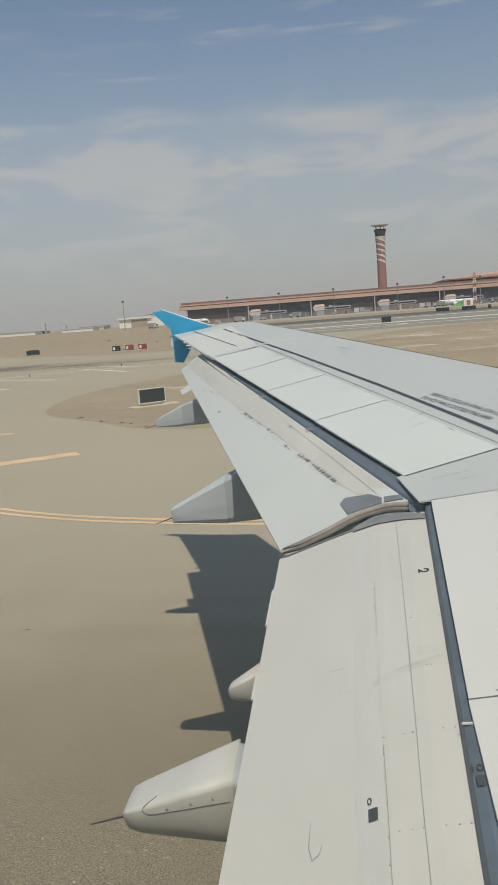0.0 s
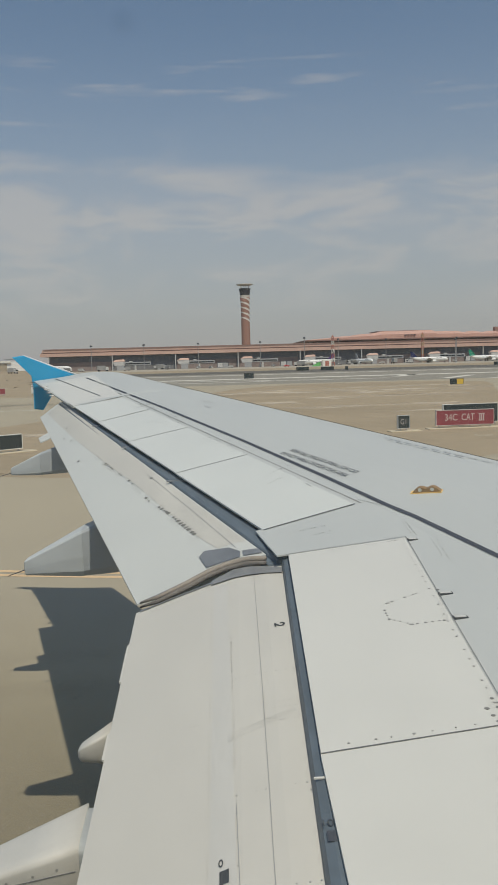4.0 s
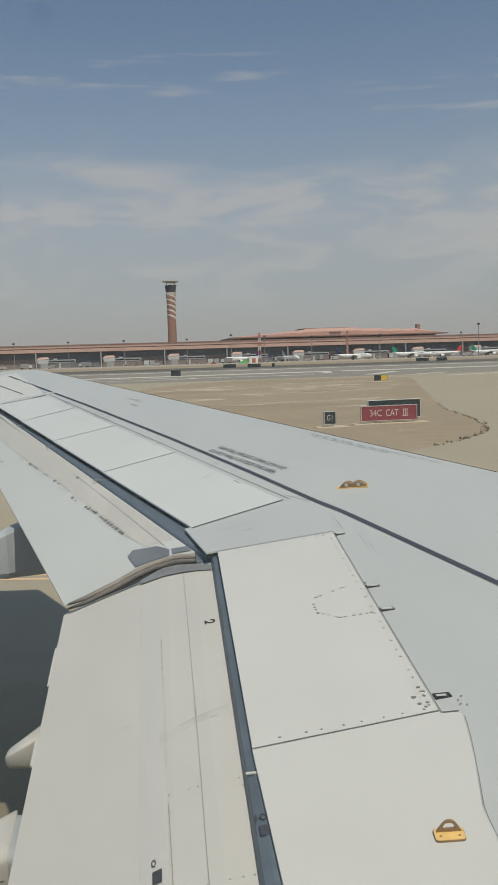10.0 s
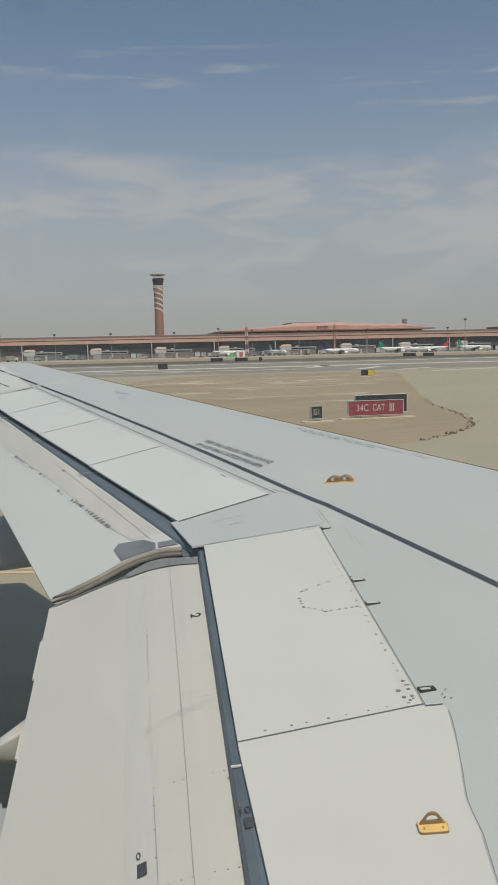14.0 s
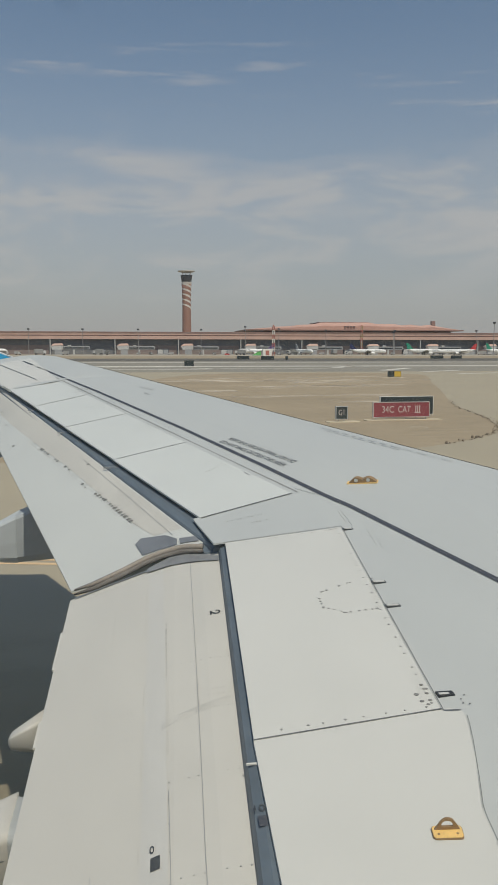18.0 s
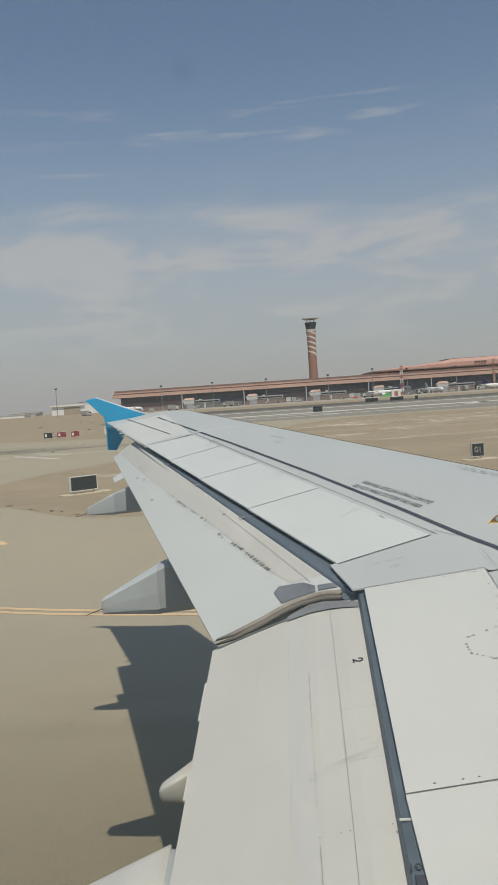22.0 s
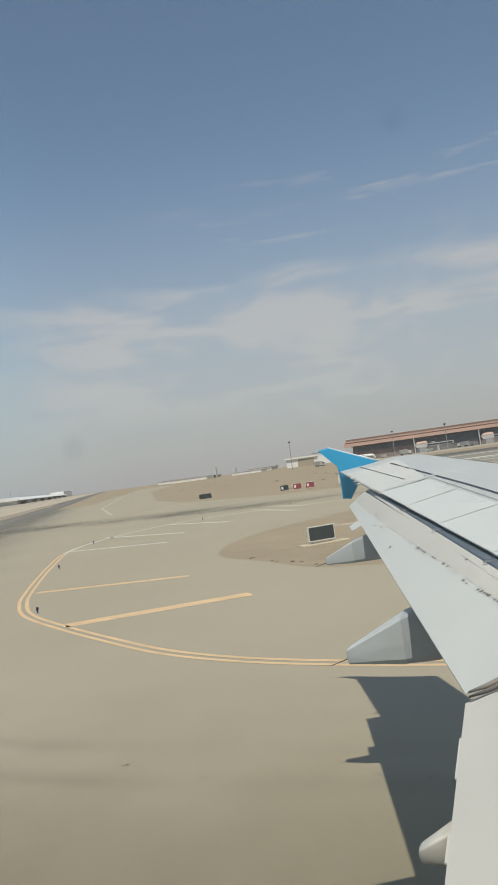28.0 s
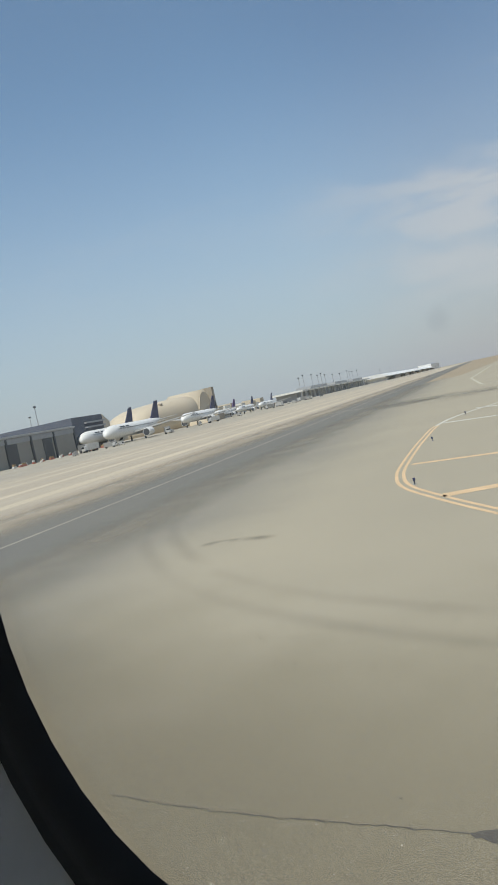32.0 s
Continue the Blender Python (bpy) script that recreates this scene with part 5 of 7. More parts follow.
def lug_handle(x, y):
    m = lie(on_skin(x, y, 0.009), (1.0, -0.18, 0.05), skin_normal(x, y)) @ Matrix.Diagonal((0.93, 0.95, 0.93, 1))
    edge = rounded(-0.047, 0.047, -0.032, 0.024, 0.011, 5)
    ob = part("lifting_lug", Build().loft([[(u, w, z) for u, w in edge] for z in (-0.004, 0.002)]).mesh("lug_plate", M["lug"]), airliner, "yellow plate with a brown rim and an upright eye handle", m)
    part("plate_face", Build().loft([[(u, w, z) for u, w in rounded(-0.0452, 0.0452, -0.0302, 0.0222, 0.0100, 5)] for z in (0.001, 0.0034)]).mesh("plate_face", M["yellow"]), ob, "yellow painted face")
    outer = [(0.040, 0.0), (0.034, 0.012), (0.026, 0.028), (0.018, 0.040), (0.008, 0.046), (-0.004, 0.046), (-0.014, 0.040), (-0.024, 0.026), (-0.034, 0.010), (-0.040, 0.0)]
    inner = [(0.018, 0.013), (0.0185, 0.018), (0.016, 0.027), (0.011, 0.033), (0.005, 0.036), (-0.005, 0.036), (-0.011, 0.033), (-0.016, 0.027), (-0.0185, 0.018), (-0.018, 0.013)]
    hb = Build()
    hv = [(u, yy, w * 0.86 + 0.003) for yy in (0.004, 0.011) for loop in (outer, inner) for u, w in loop]
    hf = []
    for k in range(9):
        hf += [(k, k + 1, k + 11, k + 10), (k + 31, k + 30, k + 20, k + 21)[::-1], (k, k + 20, k + 21, k + 1), (k + 10, k + 11, k + 31, k + 30)]
    hf += [(0, 10, 19, 9), (20, 29, 39, 30), (0, 9, 29, 20), (10, 30, 39, 19)]
    hb.add(hv, hf)
    part("handle", hb.mesh("handle", M["lug"]), ob, "bronze upright plate with an eye")
    for u in (-0.034, 0.034):
        e = Build()
        disc(e, (u * 0.85, -0.014, 0.0046), 0.0042)
        part("bolt", e.mesh("bolt", M["lug"]), ob)


lug_low(-5.83, 7.48, -5.645, 7.39)
lug_handle(-6.442, 3.995)

# ---- ground ----
def flat(name, poly, z, mat, label="", category="", kind="structure", group=""):
    me = mesh_of(name, [(x, y, z) for x, y in poly], [tuple(range(len(poly)))], mat)
    bm = bmesh.new()
    bm.from_mesh(me)
    bmesh.ops.triangulate(bm, faces=bm.faces)
    for fc in bm.faces:
        if fc.normal.z < 0:
            fc.normal_flip()
    bm.to_mesh(me)
    bm.free()
    return tagged(part(name, me), label, category, group, kind)


flat("ground", [(-4000, -3000), (4000, -3000), (4000, 4500), (-4000, 4500)], 0.0, M["sand"], "flat pale brown desert sand", "ground")
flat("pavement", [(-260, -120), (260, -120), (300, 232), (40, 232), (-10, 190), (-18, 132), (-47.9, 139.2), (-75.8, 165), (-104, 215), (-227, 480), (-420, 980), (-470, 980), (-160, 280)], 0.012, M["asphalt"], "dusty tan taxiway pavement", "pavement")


def smooth_poly(points, k=4):
    out = []
    n = len(points)
    for i in range(n):
        p0, p1, p2, p3 = (Vector(points[(i + j) % n]) for j in (-1, 0, 1, 2))
        for s in range(k):
            t = s / k
            out.append(tuple(0.5 * (2 * p1 + (p2 - p0) * t + (2 * p0 - 5 * p1 + 4 * p2 - p3) * t * t + (3 * p1 - p0 - 3 * p2 + p3) * t ** 3)))
    return out


ISLAND = smooth_poly([(-25, 49), (-20, 42.5), (-15, 37.7), (-5, 37), (4, 39), (9.7, 42.8), (14, 48), (16.8, 55.7), (20, 70), (28, 94), (36, 119), (45, 146), (46, 160), (32, 170), (6, 162), (-10, 118), (-20, 80), (-26, 62)])
flat("sand_island", ISLAND, 0.0165, M["sand"], "brown sand island between the taxiways", "ground")

RUN_D, RUN_N = Vector((-0.4617, 0.887)), Vector((-0.887, -0.4617))


def run(u, v):
    return (EYE[0] + u * RUN_D.x + v * RUN_N.x, EYE[1] + u * RUN_D.y + v * RUN_N.y)


def strip(name, u0, u1, v0, v1, z, mat, label, category="runway"):
    return flat(name, [run(u0, v0), run(u1, v0), run(u1, v1), run(u0, v1)], z, mat, label, category)


strip("runway", -300, 3600, 20, 39, 0.017, M["runway"], "dark grey runway asphalt")
strip("runway_verge", -300, 3600, 38, 110, 0.0165, M["verge_tan"], "tan paved verge beside the runway", "verge")
for v0, v1 in ((46.5, 50), (60, 63), (78, 81), (92, 94)):
    strip("verge_strip", -300, 3600, v0, v1, 0.0195, M["beige"], "pale beige strip along the verge", "verge")
strip("apron_west", -300, 3600, 110, 420, 0.018, M["concrete"], "pale concrete apron before the hangars", "apron")
flat("taxiway_far", [(-16, 176), (60, 178), (300, 190), (900, 260), (900, 410), (-60, 410), (-40, 300)], 0.0145, M["taxiway"], "grey taxiway pavement beyond the sand", "taxiway")
flat("runway_far", [(-40, 345), (900, 372), (900, 470), (-70, 445)], 0.03, M["rubber_strip"], "dark rubbered runway crossing beyond the sand", "runway")
flat("apron_east", [(-120, 600), (1200, 600), (1200, 1000), (-120, 1000)], 0.03, M["concrete"], "concrete apron before the terminal", "apron")


def painted(name, pts, width, z, mat, label):
    v, f = [], []
    for i, p in enumerate(pts):
        a, b = Vector(pts[max(i - 1, 0)]), Vector(pts[min(i + 1, len(pts) - 1)])
        d = (b - a).normalized()
        for s in (-0.5, 0.5):
            v.append((p[0] - d.y * s * width, p[1] + d.x * s * width, z))
        if i:
            f.append((2 * i - 2, 2 * i, 2 * i + 1, 2 * i - 1))
    return tagged(part(name, mesh_of(name, v, f, mat)), label, "marking", "", "structure")


def spline(points, k=6):
    out = []
    for i in range(len(points) - 1):
        p0, p1, p2, p3 = (Vector(points[min(max(i + j, 0), len(points) - 1)]) for j in (-1, 0, 1, 2))
        for s in range(k):
            t = s / k
            out.append(tuple(0.5 * (2 * p1 + (p2 - p0) * t + (2 * p0 - 5 * p1 + 4 * p2 - p3) * t * t + (3 * p1 - p0 - 3 * p2 + p3) * t ** 3)))
    return out + [tuple(points[-1])]


HOOK = [(60, 11.5), (20, 15.5), (-2, 18.95), (-9.3, 20.3), (-12.2, 20.95), (-14.8, 21.85), (-17.5, 23.3), (-20.6, 25.7), (-23.6, 28.2), (-27.0, 31.3), (-29.4, 34.4), (-32.2, 39.2), (-38.5, 51.5), (-44.0, 63.5), (-46.0, 73.0), (-45.5, 84.0), (-41.7, 92.0), (-34.4, 94.0), (-20, 96)]


def shifted(points, d):
    out = []
    for i, p in enumerate(points):
        a, b = Vector(points[max(i - 1, 0)]), Vector(points[min(i + 1, len(points) - 1)])
        n = (b - a).normalized()
        out.append((p[0] - n.y * d, p[1] + n.x * d))
    return out


hook_line = spline(HOOK)
near_line = [p for p in hook_line if p[1] < 62]
painted("taxi_line", shifted(near_line, 0.15), 0.17, 0.018, M["line_yellow"], "faded yellow taxiway edge line, one of a pair")
painted("taxi_line", shifted(near_line, -0.2), 0.17, 0.018, M["line_yellow"], "faded yellow taxiway edge line, one of a pair")
painted("taxi_line", hook_line[len(near_line) - 1:], 0.36, 0.018, M["line_white"], "worn white end of the taxiway edge line")
for a, b, w in (((-23.7, 28.6), (-17.6, 32.3), 0.92), ((-31.4, 38.7), (-23.2, 39.6), 0.6), ((-43.7, 63.5), (-34.0, 62.0), 0.6), ((-47.2, 76.2), (-36.3, 70.9), 0.6), ((-44.4, 86.5), (-34.9, 79.5), 0.6), ((-37.3, 96.2), (-29.5, 85.8), 0.6)):
    far = a[1] > 60
    painted("taxi_bar", [a, b], w, 0.018, M["line_white" if far else "line_yellow"], "worn white hatch bar on the taxiway" if far else "faded yellow hatch bar on the taxiway")
painted("runway_line", [run(u, 27) for u in (-200, 100, 600, 2000)], 0.2, 0.024, M["line_pale"], "worn white runway line")
painted("runway_line", [run(u, 37.5) for u in (-200, 100, 600, 2000)], 0.45, 0.024, M["line_worn"], "worn white runway edge line")

# ---- guidance signs ----
def sign(x, y, turn, width, height, body, face, frame_mat, label, slab=True, text_mat="sign_white", back=False, boxes=0):
    s = thing("guidance_sign", label, "sign", pose(x, y, 0.03, 0, 0, turn))
    z0 = 0.22
    part("panel", Build().box(-width / 2, width / 2, -0.09, 0.09, z0, z0 + height, 0.015).mesh("panel", M[face]), s)
    t = 0.032
    fr = Build()
    for q in ((-width / 2 - t, width / 2 + t, -0.11, 0.11, z0 - t, z0), (-width / 2 - t, width / 2 + t, -0.11, 0.11, z0 + height, z0 + height + t), (-width / 2 - t, -width / 2, -0.11, 0.11, z0, z0 + height), (width / 2, width / 2 + t, -0.11, 0.11, z0, z0 + height)):
        fr.box(*q)
    part("frame", fr.mesh("frame", M[frame_mat]), s, "pale metal frame")
    n = max(int(width / 0.6), 2)
    for i in range(n):
        u = lerp(-width / 2 + 0.2, width / 2 - 0.2, i / (n - 1))
        part("leg", Build().tube([(u, 0, 0.0), (u, 0, z0)], 0.035, 8).mesh("leg", M["steel"]), s)
    if slab:
        part("slab", Build().box(-width / 2 - 0.6, width / 2 + 0.8, -0.45, 0.45, -0.03, 0.05, 0.02).mesh("slab", M["beige"]), s, "pale concrete slab")
    tone = M["sign_text" if text_mat == "sign_white" else text_mat]
    if body == "34C CAT III":
        for word, u, wide in (("34C", -0.245, 0.215), ("CAT", 0.05, 0.225)):
            part("words", words(word, tone, height * 0.66, width * wide), s, "white figures", pose(width * u, -0.095, z0 + height * 0.5, 90, 0, 0))
        u0, h0, h1 = width * 0.29, z0 + height * 0.27, z0 + height * 0.73
        num = Build()
        for k in range(3):
            num.box(u0 + (k - 1) * 0.13 - 0.03, u0 + (k - 1) * 0.13 + 0.03, -0.0965, -0.089, h0, h1)
        for z in (h0, h1):
            num.box(u0 - 0.22, u0 + 0.22, -0.0965, -0.089, z - 0.022, z + 0.022)
        part("words", num.mesh("numeral", tone), s, "white roman numeral III")
    elif body:
        part("words", words(body, tone, height * 0.66, width * 0.5), s, "white figures", pose(0, -0.095, z0 + height * 0.5, 90, 0, 0))
    if boxes < 0:
        part("bar", Build().box(-width / 2, 0, -0.097, -0.088, z0, z0 + height).mesh("bar", M[text_mat]), s, "black half of the sign")
    for i in range(boxes):
        u = lerp(-width * 0.25, width * 0.25, i / max(boxes - 1, 1))
        part("bar", Build().box(u - 0.18, u + 0.18, -0.095, -0.088, z0 + height * 0.25, z0 + height * 0.75).mesh("bar", M[text_mat]), s)
    return s


sign(5.95, 54.4, 8, 0.78, 0.80, "G1", "sign_black", "grey_pale", "black sign with white figures G1 on sand")
sign(10.45, 55.6, 3, 4.0, 0.98, "34C CAT III", "sign_red", "sign_text", "red runway holding sign lettered 34C CAT III on a slab")
sign(11.5, 57.6, 6, 4.0, 1.25, "", "sign_black", "sign_white", "plain black back of a runway sign", slab=False)
sign(-18.3, 48.6, 38, 1.62, 0.78, "", "sign_black", "sign_white", "black sign back in a white box frame")
sign(36, 137, 5, 2.3, 0.9, "", "sign_yellow", "sign_black", "small black and yellow sign on sand", boxes=-1, text_mat="sign_black")
sign(6.6, 232, 0, 2.6, 1.5, "", "sign_black", "sign_black", "plain dark sign back beside the runway", slab=False)
for x, y, w in ((42, 390, 6), (52, 378, 6), (60, 372, 1.2), (150, 420, 7), (160, 418, 6), (230, 430, 6)):
    sign(x, y, 0, w, 1.6, "", "sign_black", "sign_black", "long dark sign back on the far strip", slab=False)
for x, y, f in ((-48.0, 150, "sign_black"), (-45.5, 150, "sign_red"), (-43.0, 150, "sign_red")):
    sign(x, y, 22, 1.6, 1.0, "", f, "sign_white", "small framed airfield sign at the sand's edge", slab=False, boxes=1)
sign(-69, 163, 22, 2.6, 1.0, "", "sign_black", "beige", "dark sign back on the sand", slab=False)
sign(-37.5, 152, 80, 1.8, 1.6, "", "sign_white", "sign_white", "narrow white board beside the sand", slab=False)


ring = [(9.9 + 0.52 * math.cos(a), 50.35 + 0.52 * math.sin(a)) for a in (2 * math.pi * k / 24 for k in range(25))]
painted("manhole_ring", ring, 0.09, 0.021, M["line_pale"], "pale ring of a drain cover in the sand")

# ---- taxiway edge lights ----
def edge_light(x, y, tall=0.3, lens="navy"):
    s = thing("edge_light", "small taxiway edge light on a short stem", "light", pose(x, y, 0.012), "lights along the taxiway edge")
    part("base", Build().tube([(0, 0, 0), (0, 0, 0.03)], [0.10, 0.08], 14).mesh("base", M["steel"]), s, "round metal base")
    part("stem", Build().tube([(0, 0, 0.03), (0, 0, tall - 0.16)], 0.03, 8).mesh("stem", M["dark"]), s)
    part("lens", Build().tube([(0, 0, tall - 0.16), (0, 0, tall - 0.1), (0, 0, tall - 0.02), (0, 0, tall)], [0.05, 0.06, 0.055, 0.025], 12).mesh("lens", M[lens]), s, "dark lens")


for x, y in ((-27.0, 31.9), (-36.5, 49.5), (-44.8, 69.5), (-40.8, 87.5), (-33.0, 97.0)):
    edge_light(x, y)
for x, y in ((-15.5, 96), (-13.2, 96.5)):
    edge_light(x, y, 0.7, "red")


# ---- stones along the sand's edge ----
def stone_mesh(seed):
    rnd = random.Random(seed)
    rings = []
    for z, r in ((0, 0.9), (0.3, 1.0), (0.6, 0.75), (0.8, 0.3)):
        rings.append([(r * math.cos(a) * rnd.uniform(0.7, 1.2), r * math.sin(a) * rnd.uniform(0.7, 1.2), z * rnd.uniform(0.8, 1.2)) for a in (2 * math.pi * k / 6 for k in range(6))])
    return Build().loft(rings).mesh("stone", M["rock"])


stones = [stone_mesh(k) for k in range(5)]
rubble = thing("rubble_edge", "loose dark stones along the edge of the sand", "stones")
for k, (x, y) in enumerate(ISLAND):
    if 40 < y < 72 and x > 8:
        for j in range(12):
            q = ISLAND[(k + 1) % len(ISLAND)]
            t = random.random()
            s = random.uniform(0.022, 0.075) * (1.7 if random.random() < 0.15 else 1)
            o = part("stone", stones[(k + j) % 5], rubble)
            o.matrix_basis = pose(lerp(x, q[0], t) + random.gauss(0, 0.13), lerp(y, q[1], t) + random.gauss(0, 0.16), 0.02, 0, 0, random.uniform(0, 360)) @ Matrix.Diagonal((s * 0.7, s * 0.9, s * 1.3, 1))
for x, y in ((-19.6, 42.4), (-19.2, 42.0), (-18.2, 41.2), (-17.6, 40.7), (-21.4, 44.6), (-16.5, 39.3)):
    s = random.uniform(0.06, 0.13)
    part("stone", stones[0], rubble).matrix_basis = pose(x, y, 0.02, 0, 0, random.uniform(0, 360)) @ Matrix.Diagonal((s, s * 1.4, s * 0.6, 1))

# ---- cracks, tyre traces and spots on the pavement ----
random.seed(5)


def crack(points, width):
    full = []
    for (x0, y0), (x1, y1) in zip(points, points[1:]):
        n = max(int(math.hypot(x1 - x0, y1 - y0) / 0.09), 2)
        full += [(lerp(x0, x1, i / n) + random.gauss(0, 0.012), lerp(y0, y1, i / n) + random.gauss(0, 0.012)) for i in range(n)]
    v, f = [], []
    for i, (x, y) in enumerate(full):
        w = width * random.uniform(0.35, 1.3)
        v += [(x, y - w, 0.016), (x, y + w, 0.016)]
        if i:
            f.append((2 * i - 2, 2 * i, 2 * i + 1, 2 * i - 1))
    tagged(part("crack", mesh_of("crack", v, f, M["crack"])), "thin dark crack in the pavement", "crack", "", "structure")


crack([(-17.0, 7.80), (-16.2, 7.85), (-15.1, 8.03), (-14.2, 8.22), (-13.1, 8.50), (-12.4, 8.68), (-12.05, 8.75), (-11.97, 8.77)], 0.013)
sv = Build()
for _ in range(11000):
    x, y = random.uniform(-22, -6.0), 6.3 + 13 * random.random() ** 1.3
    r = random.uniform(0.003, 0.0095) * (1.6 if random.random() < 0.08 else 1)
    sv.add([(x + r * random.uniform(0.6, 1.6) * math.cos(a), y + r * math.sin(a), 0.0155) for a in (0, 1.2, 2.3, 3.4, 4.6, 5.6)], [(0, 1, 2, 3, 4, 5)])
tagged(part("pavement_chips", sv.mesh("pavement_chips", M["chips"])), "pale stone chips in the asphalt", "pavement", "", "stuff")
sv = Build()
for _ in range(90):
    x, y = random.uniform(-24, -7.0), random.uniform(6.3, 15)
    for _ in range(random.randint(1, 4)):
        r = random.uniform(0.008, 0.022)
        ox, oy = random.gauss(0, 0.09), random.gauss(0, 0.05)
        sv.add([(x + ox + 1.7 * r * random.uniform(0.6, 1.4) * math.cos(a), y + oy + r * math.sin(a), 0.016) for a in (0, 1.2, 2.3, 3.4, 4.6, 5.6)], [(0, 1, 2, 3, 4, 5)])
tagged(part("pavement_pits", sv.mesh("pavement_pits", M["pits"])), "small dark pits in the asphalt", "pavement", "", "stuff")


def soft_ribbon(name, pts, width, z, mat, label):
    ob = painted(name, pts, width, z, mat, label)
    uv = ob.data.uv_layers.new(name="uv")
    for loop in ob.data.loops:
        uv.data[loop.index].uv = (loop.vertex_index % 2, (loop.vertex_index // 2) / (len(pts) - 1))
    return ob


def trace(pts, width, label="faint curved tyre trace on the pavement"):
    soft_ribbon("tyre_trace", spline(pts, 8), width, 0.0145, M["rubber_trace"], label)


trace([(-57, 54), (-43.3, 34.1), (-37.6, 27.0), (-32.5, 22.8), (-27, 19.2), (-22, 17.0), (-17, 15.9), (-12, 15.3), (-2, 14.8)], 1.0)
trace([(-56, 49), (-41.8, 30.5), (-36.8, 24.5), (-31, 20.2), (-26, 17.2), (-21, 15.3), (-16, 14.2), (-11, 13.8), (-2, 13.4)], 1.0)
soft_ribbon("verge_dust", [run(u, 36.0) for u in range(-60, 640, 20)], 16.0, 0.0205, M["verge_dust"], "tan dust blown over the runway's edge")
soft_ribbon("verge_dust", [run(u, 19.0) for u in range(-30, 330, 15)], 9.0, 0.0206, M["track_dust"], "dust thinning out towards the runway")
# a dark wedge painted for a wing part's cast shadow: r runs along its upper edge from the tip, d across
flat("asphalt_patch", [(-12.02 + 0.83 * r - 0.55 * d + random.gauss(0, 0.012), 8.77 + 0.55 * r + 0.83 * d + random.gauss(0, 0.012)) for r, d in smooth_poly([(0, 0), (0.3, 0.01), (0.6, -0.03), (0.8, -0.12), (0.85, -0.3), (0.72, -0.47), (0.5, -0.43), (0.3, -0.3), (0.12, -0.13)])], 0.0168, M["shadow_patch_dark"], "dark wedge at the end of a crack, painted as a wing part's shadow", "pavement")
soft_ribbon("oil_spot", spline([(-30.9, 22.5), (-30.0, 22.7), (-29.2, 22.95), (-28.4, 23.1), (-27.4, 23.0)], 4), 1.2, 0.0165, M["oil"], "dark oil smear on the pavement")
soft_ribbon("worn_asphalt", spline([(-44, 11), (-34, 9.5), (-24, 8.8), (-14, 8.4), (-4, 8.4), (8, 8.6), (18, 9)], 6), 13.0, 0.0142, M["bare_asphalt"], "darker worn asphalt with the dust swept off")
# besides track wear, this paints in the vignetted corner's darkening
soft_ribbon("worn_asphalt", spline([(-44, 17), (-34, 12.5), (-26, 9.4), (-20, 7.4), (-14, 5.6), (-8, 4.6)], 6), 9.0, 0.0144, M["bare_asphalt"], "worn taxi track, darkened further for corner vignetting")
# worn white and sand-blown marks beyond the island
for a, b, w in (((45, 216), (56, 240), 3.0), ((49, 186), (64, 212), 2.6), ((55, 175), (68, 187), 2.2), ((57, 160), (76, 169), 2.2), ((-20, 236), (800, 256), 11.0), ((-30, 308), (900, 332), 8.0), ((10, 206), (40, 203), 3.0)):
    painted("runway_line", [a, b], w, 0.04, M["line_white"], "worn pale line beside the far runway")
painted("taxi_line", spline([(-24, 222), (-4, 218), (8, 211), (10, 204), (2, 199), (-14, 200)], 6), 2.6, 0.04, M["line_white"], "curved pale taxiway line beyond the sand")
for a, b, w in (((-90, 112), (-30, 98), 0.4), ((-36.5, 100.5), (-30, 93), 1.2), ((-120, 140), (-60, 112), 0.4), ((-15, 120), (-45, 104), 0.4)):
    painted("taxi_line", [a, b], w, 0.02, M["line_pale"], "worn pale line on the crossing taxiway")
soft_ribbon("taxiway_band", spline([(-200, 168), (-160, 150), (-80, 117), (-30, 110), (0, 122), (30, 150)], 6), 24, 0.0162, M["band_film"], "darker rubbered band of the crossing taxiway")
painted("runway_line", [(-204, 393), (-114, 201), (-80, 141), (-66, 133.5)], 0.6, 0.04, M["line_pale"], "pale corner line on the runway entry")

for a, b, w in (((2, 84), (20, 86), 4), ((6, 104), (24, 108), 6), ((-6, 128), (18, 124), 7), ((12, 130), (30, 126), 6), ((0, 134), (16, 138), 4), ((-20, 60), (-8, 66), 3), ((-14, 92), (4, 96), 5), ((14, 118), (34, 122), 4), ((18, 140), (40, 142), 5), ((22, 132), (40, 130), 3), ((16, 108), (29, 110), 3), ((10, 74), (16, 75), 1.6)):
    painted("sand_streak", spline([a, ((a[0] + b[0]) / 2, (a[1] + b[1]) / 2 + 1.5), b], 5), w, 0.0195, M["pale_sand"], "pale wind-blown streak on the sand")
random.seed(11)


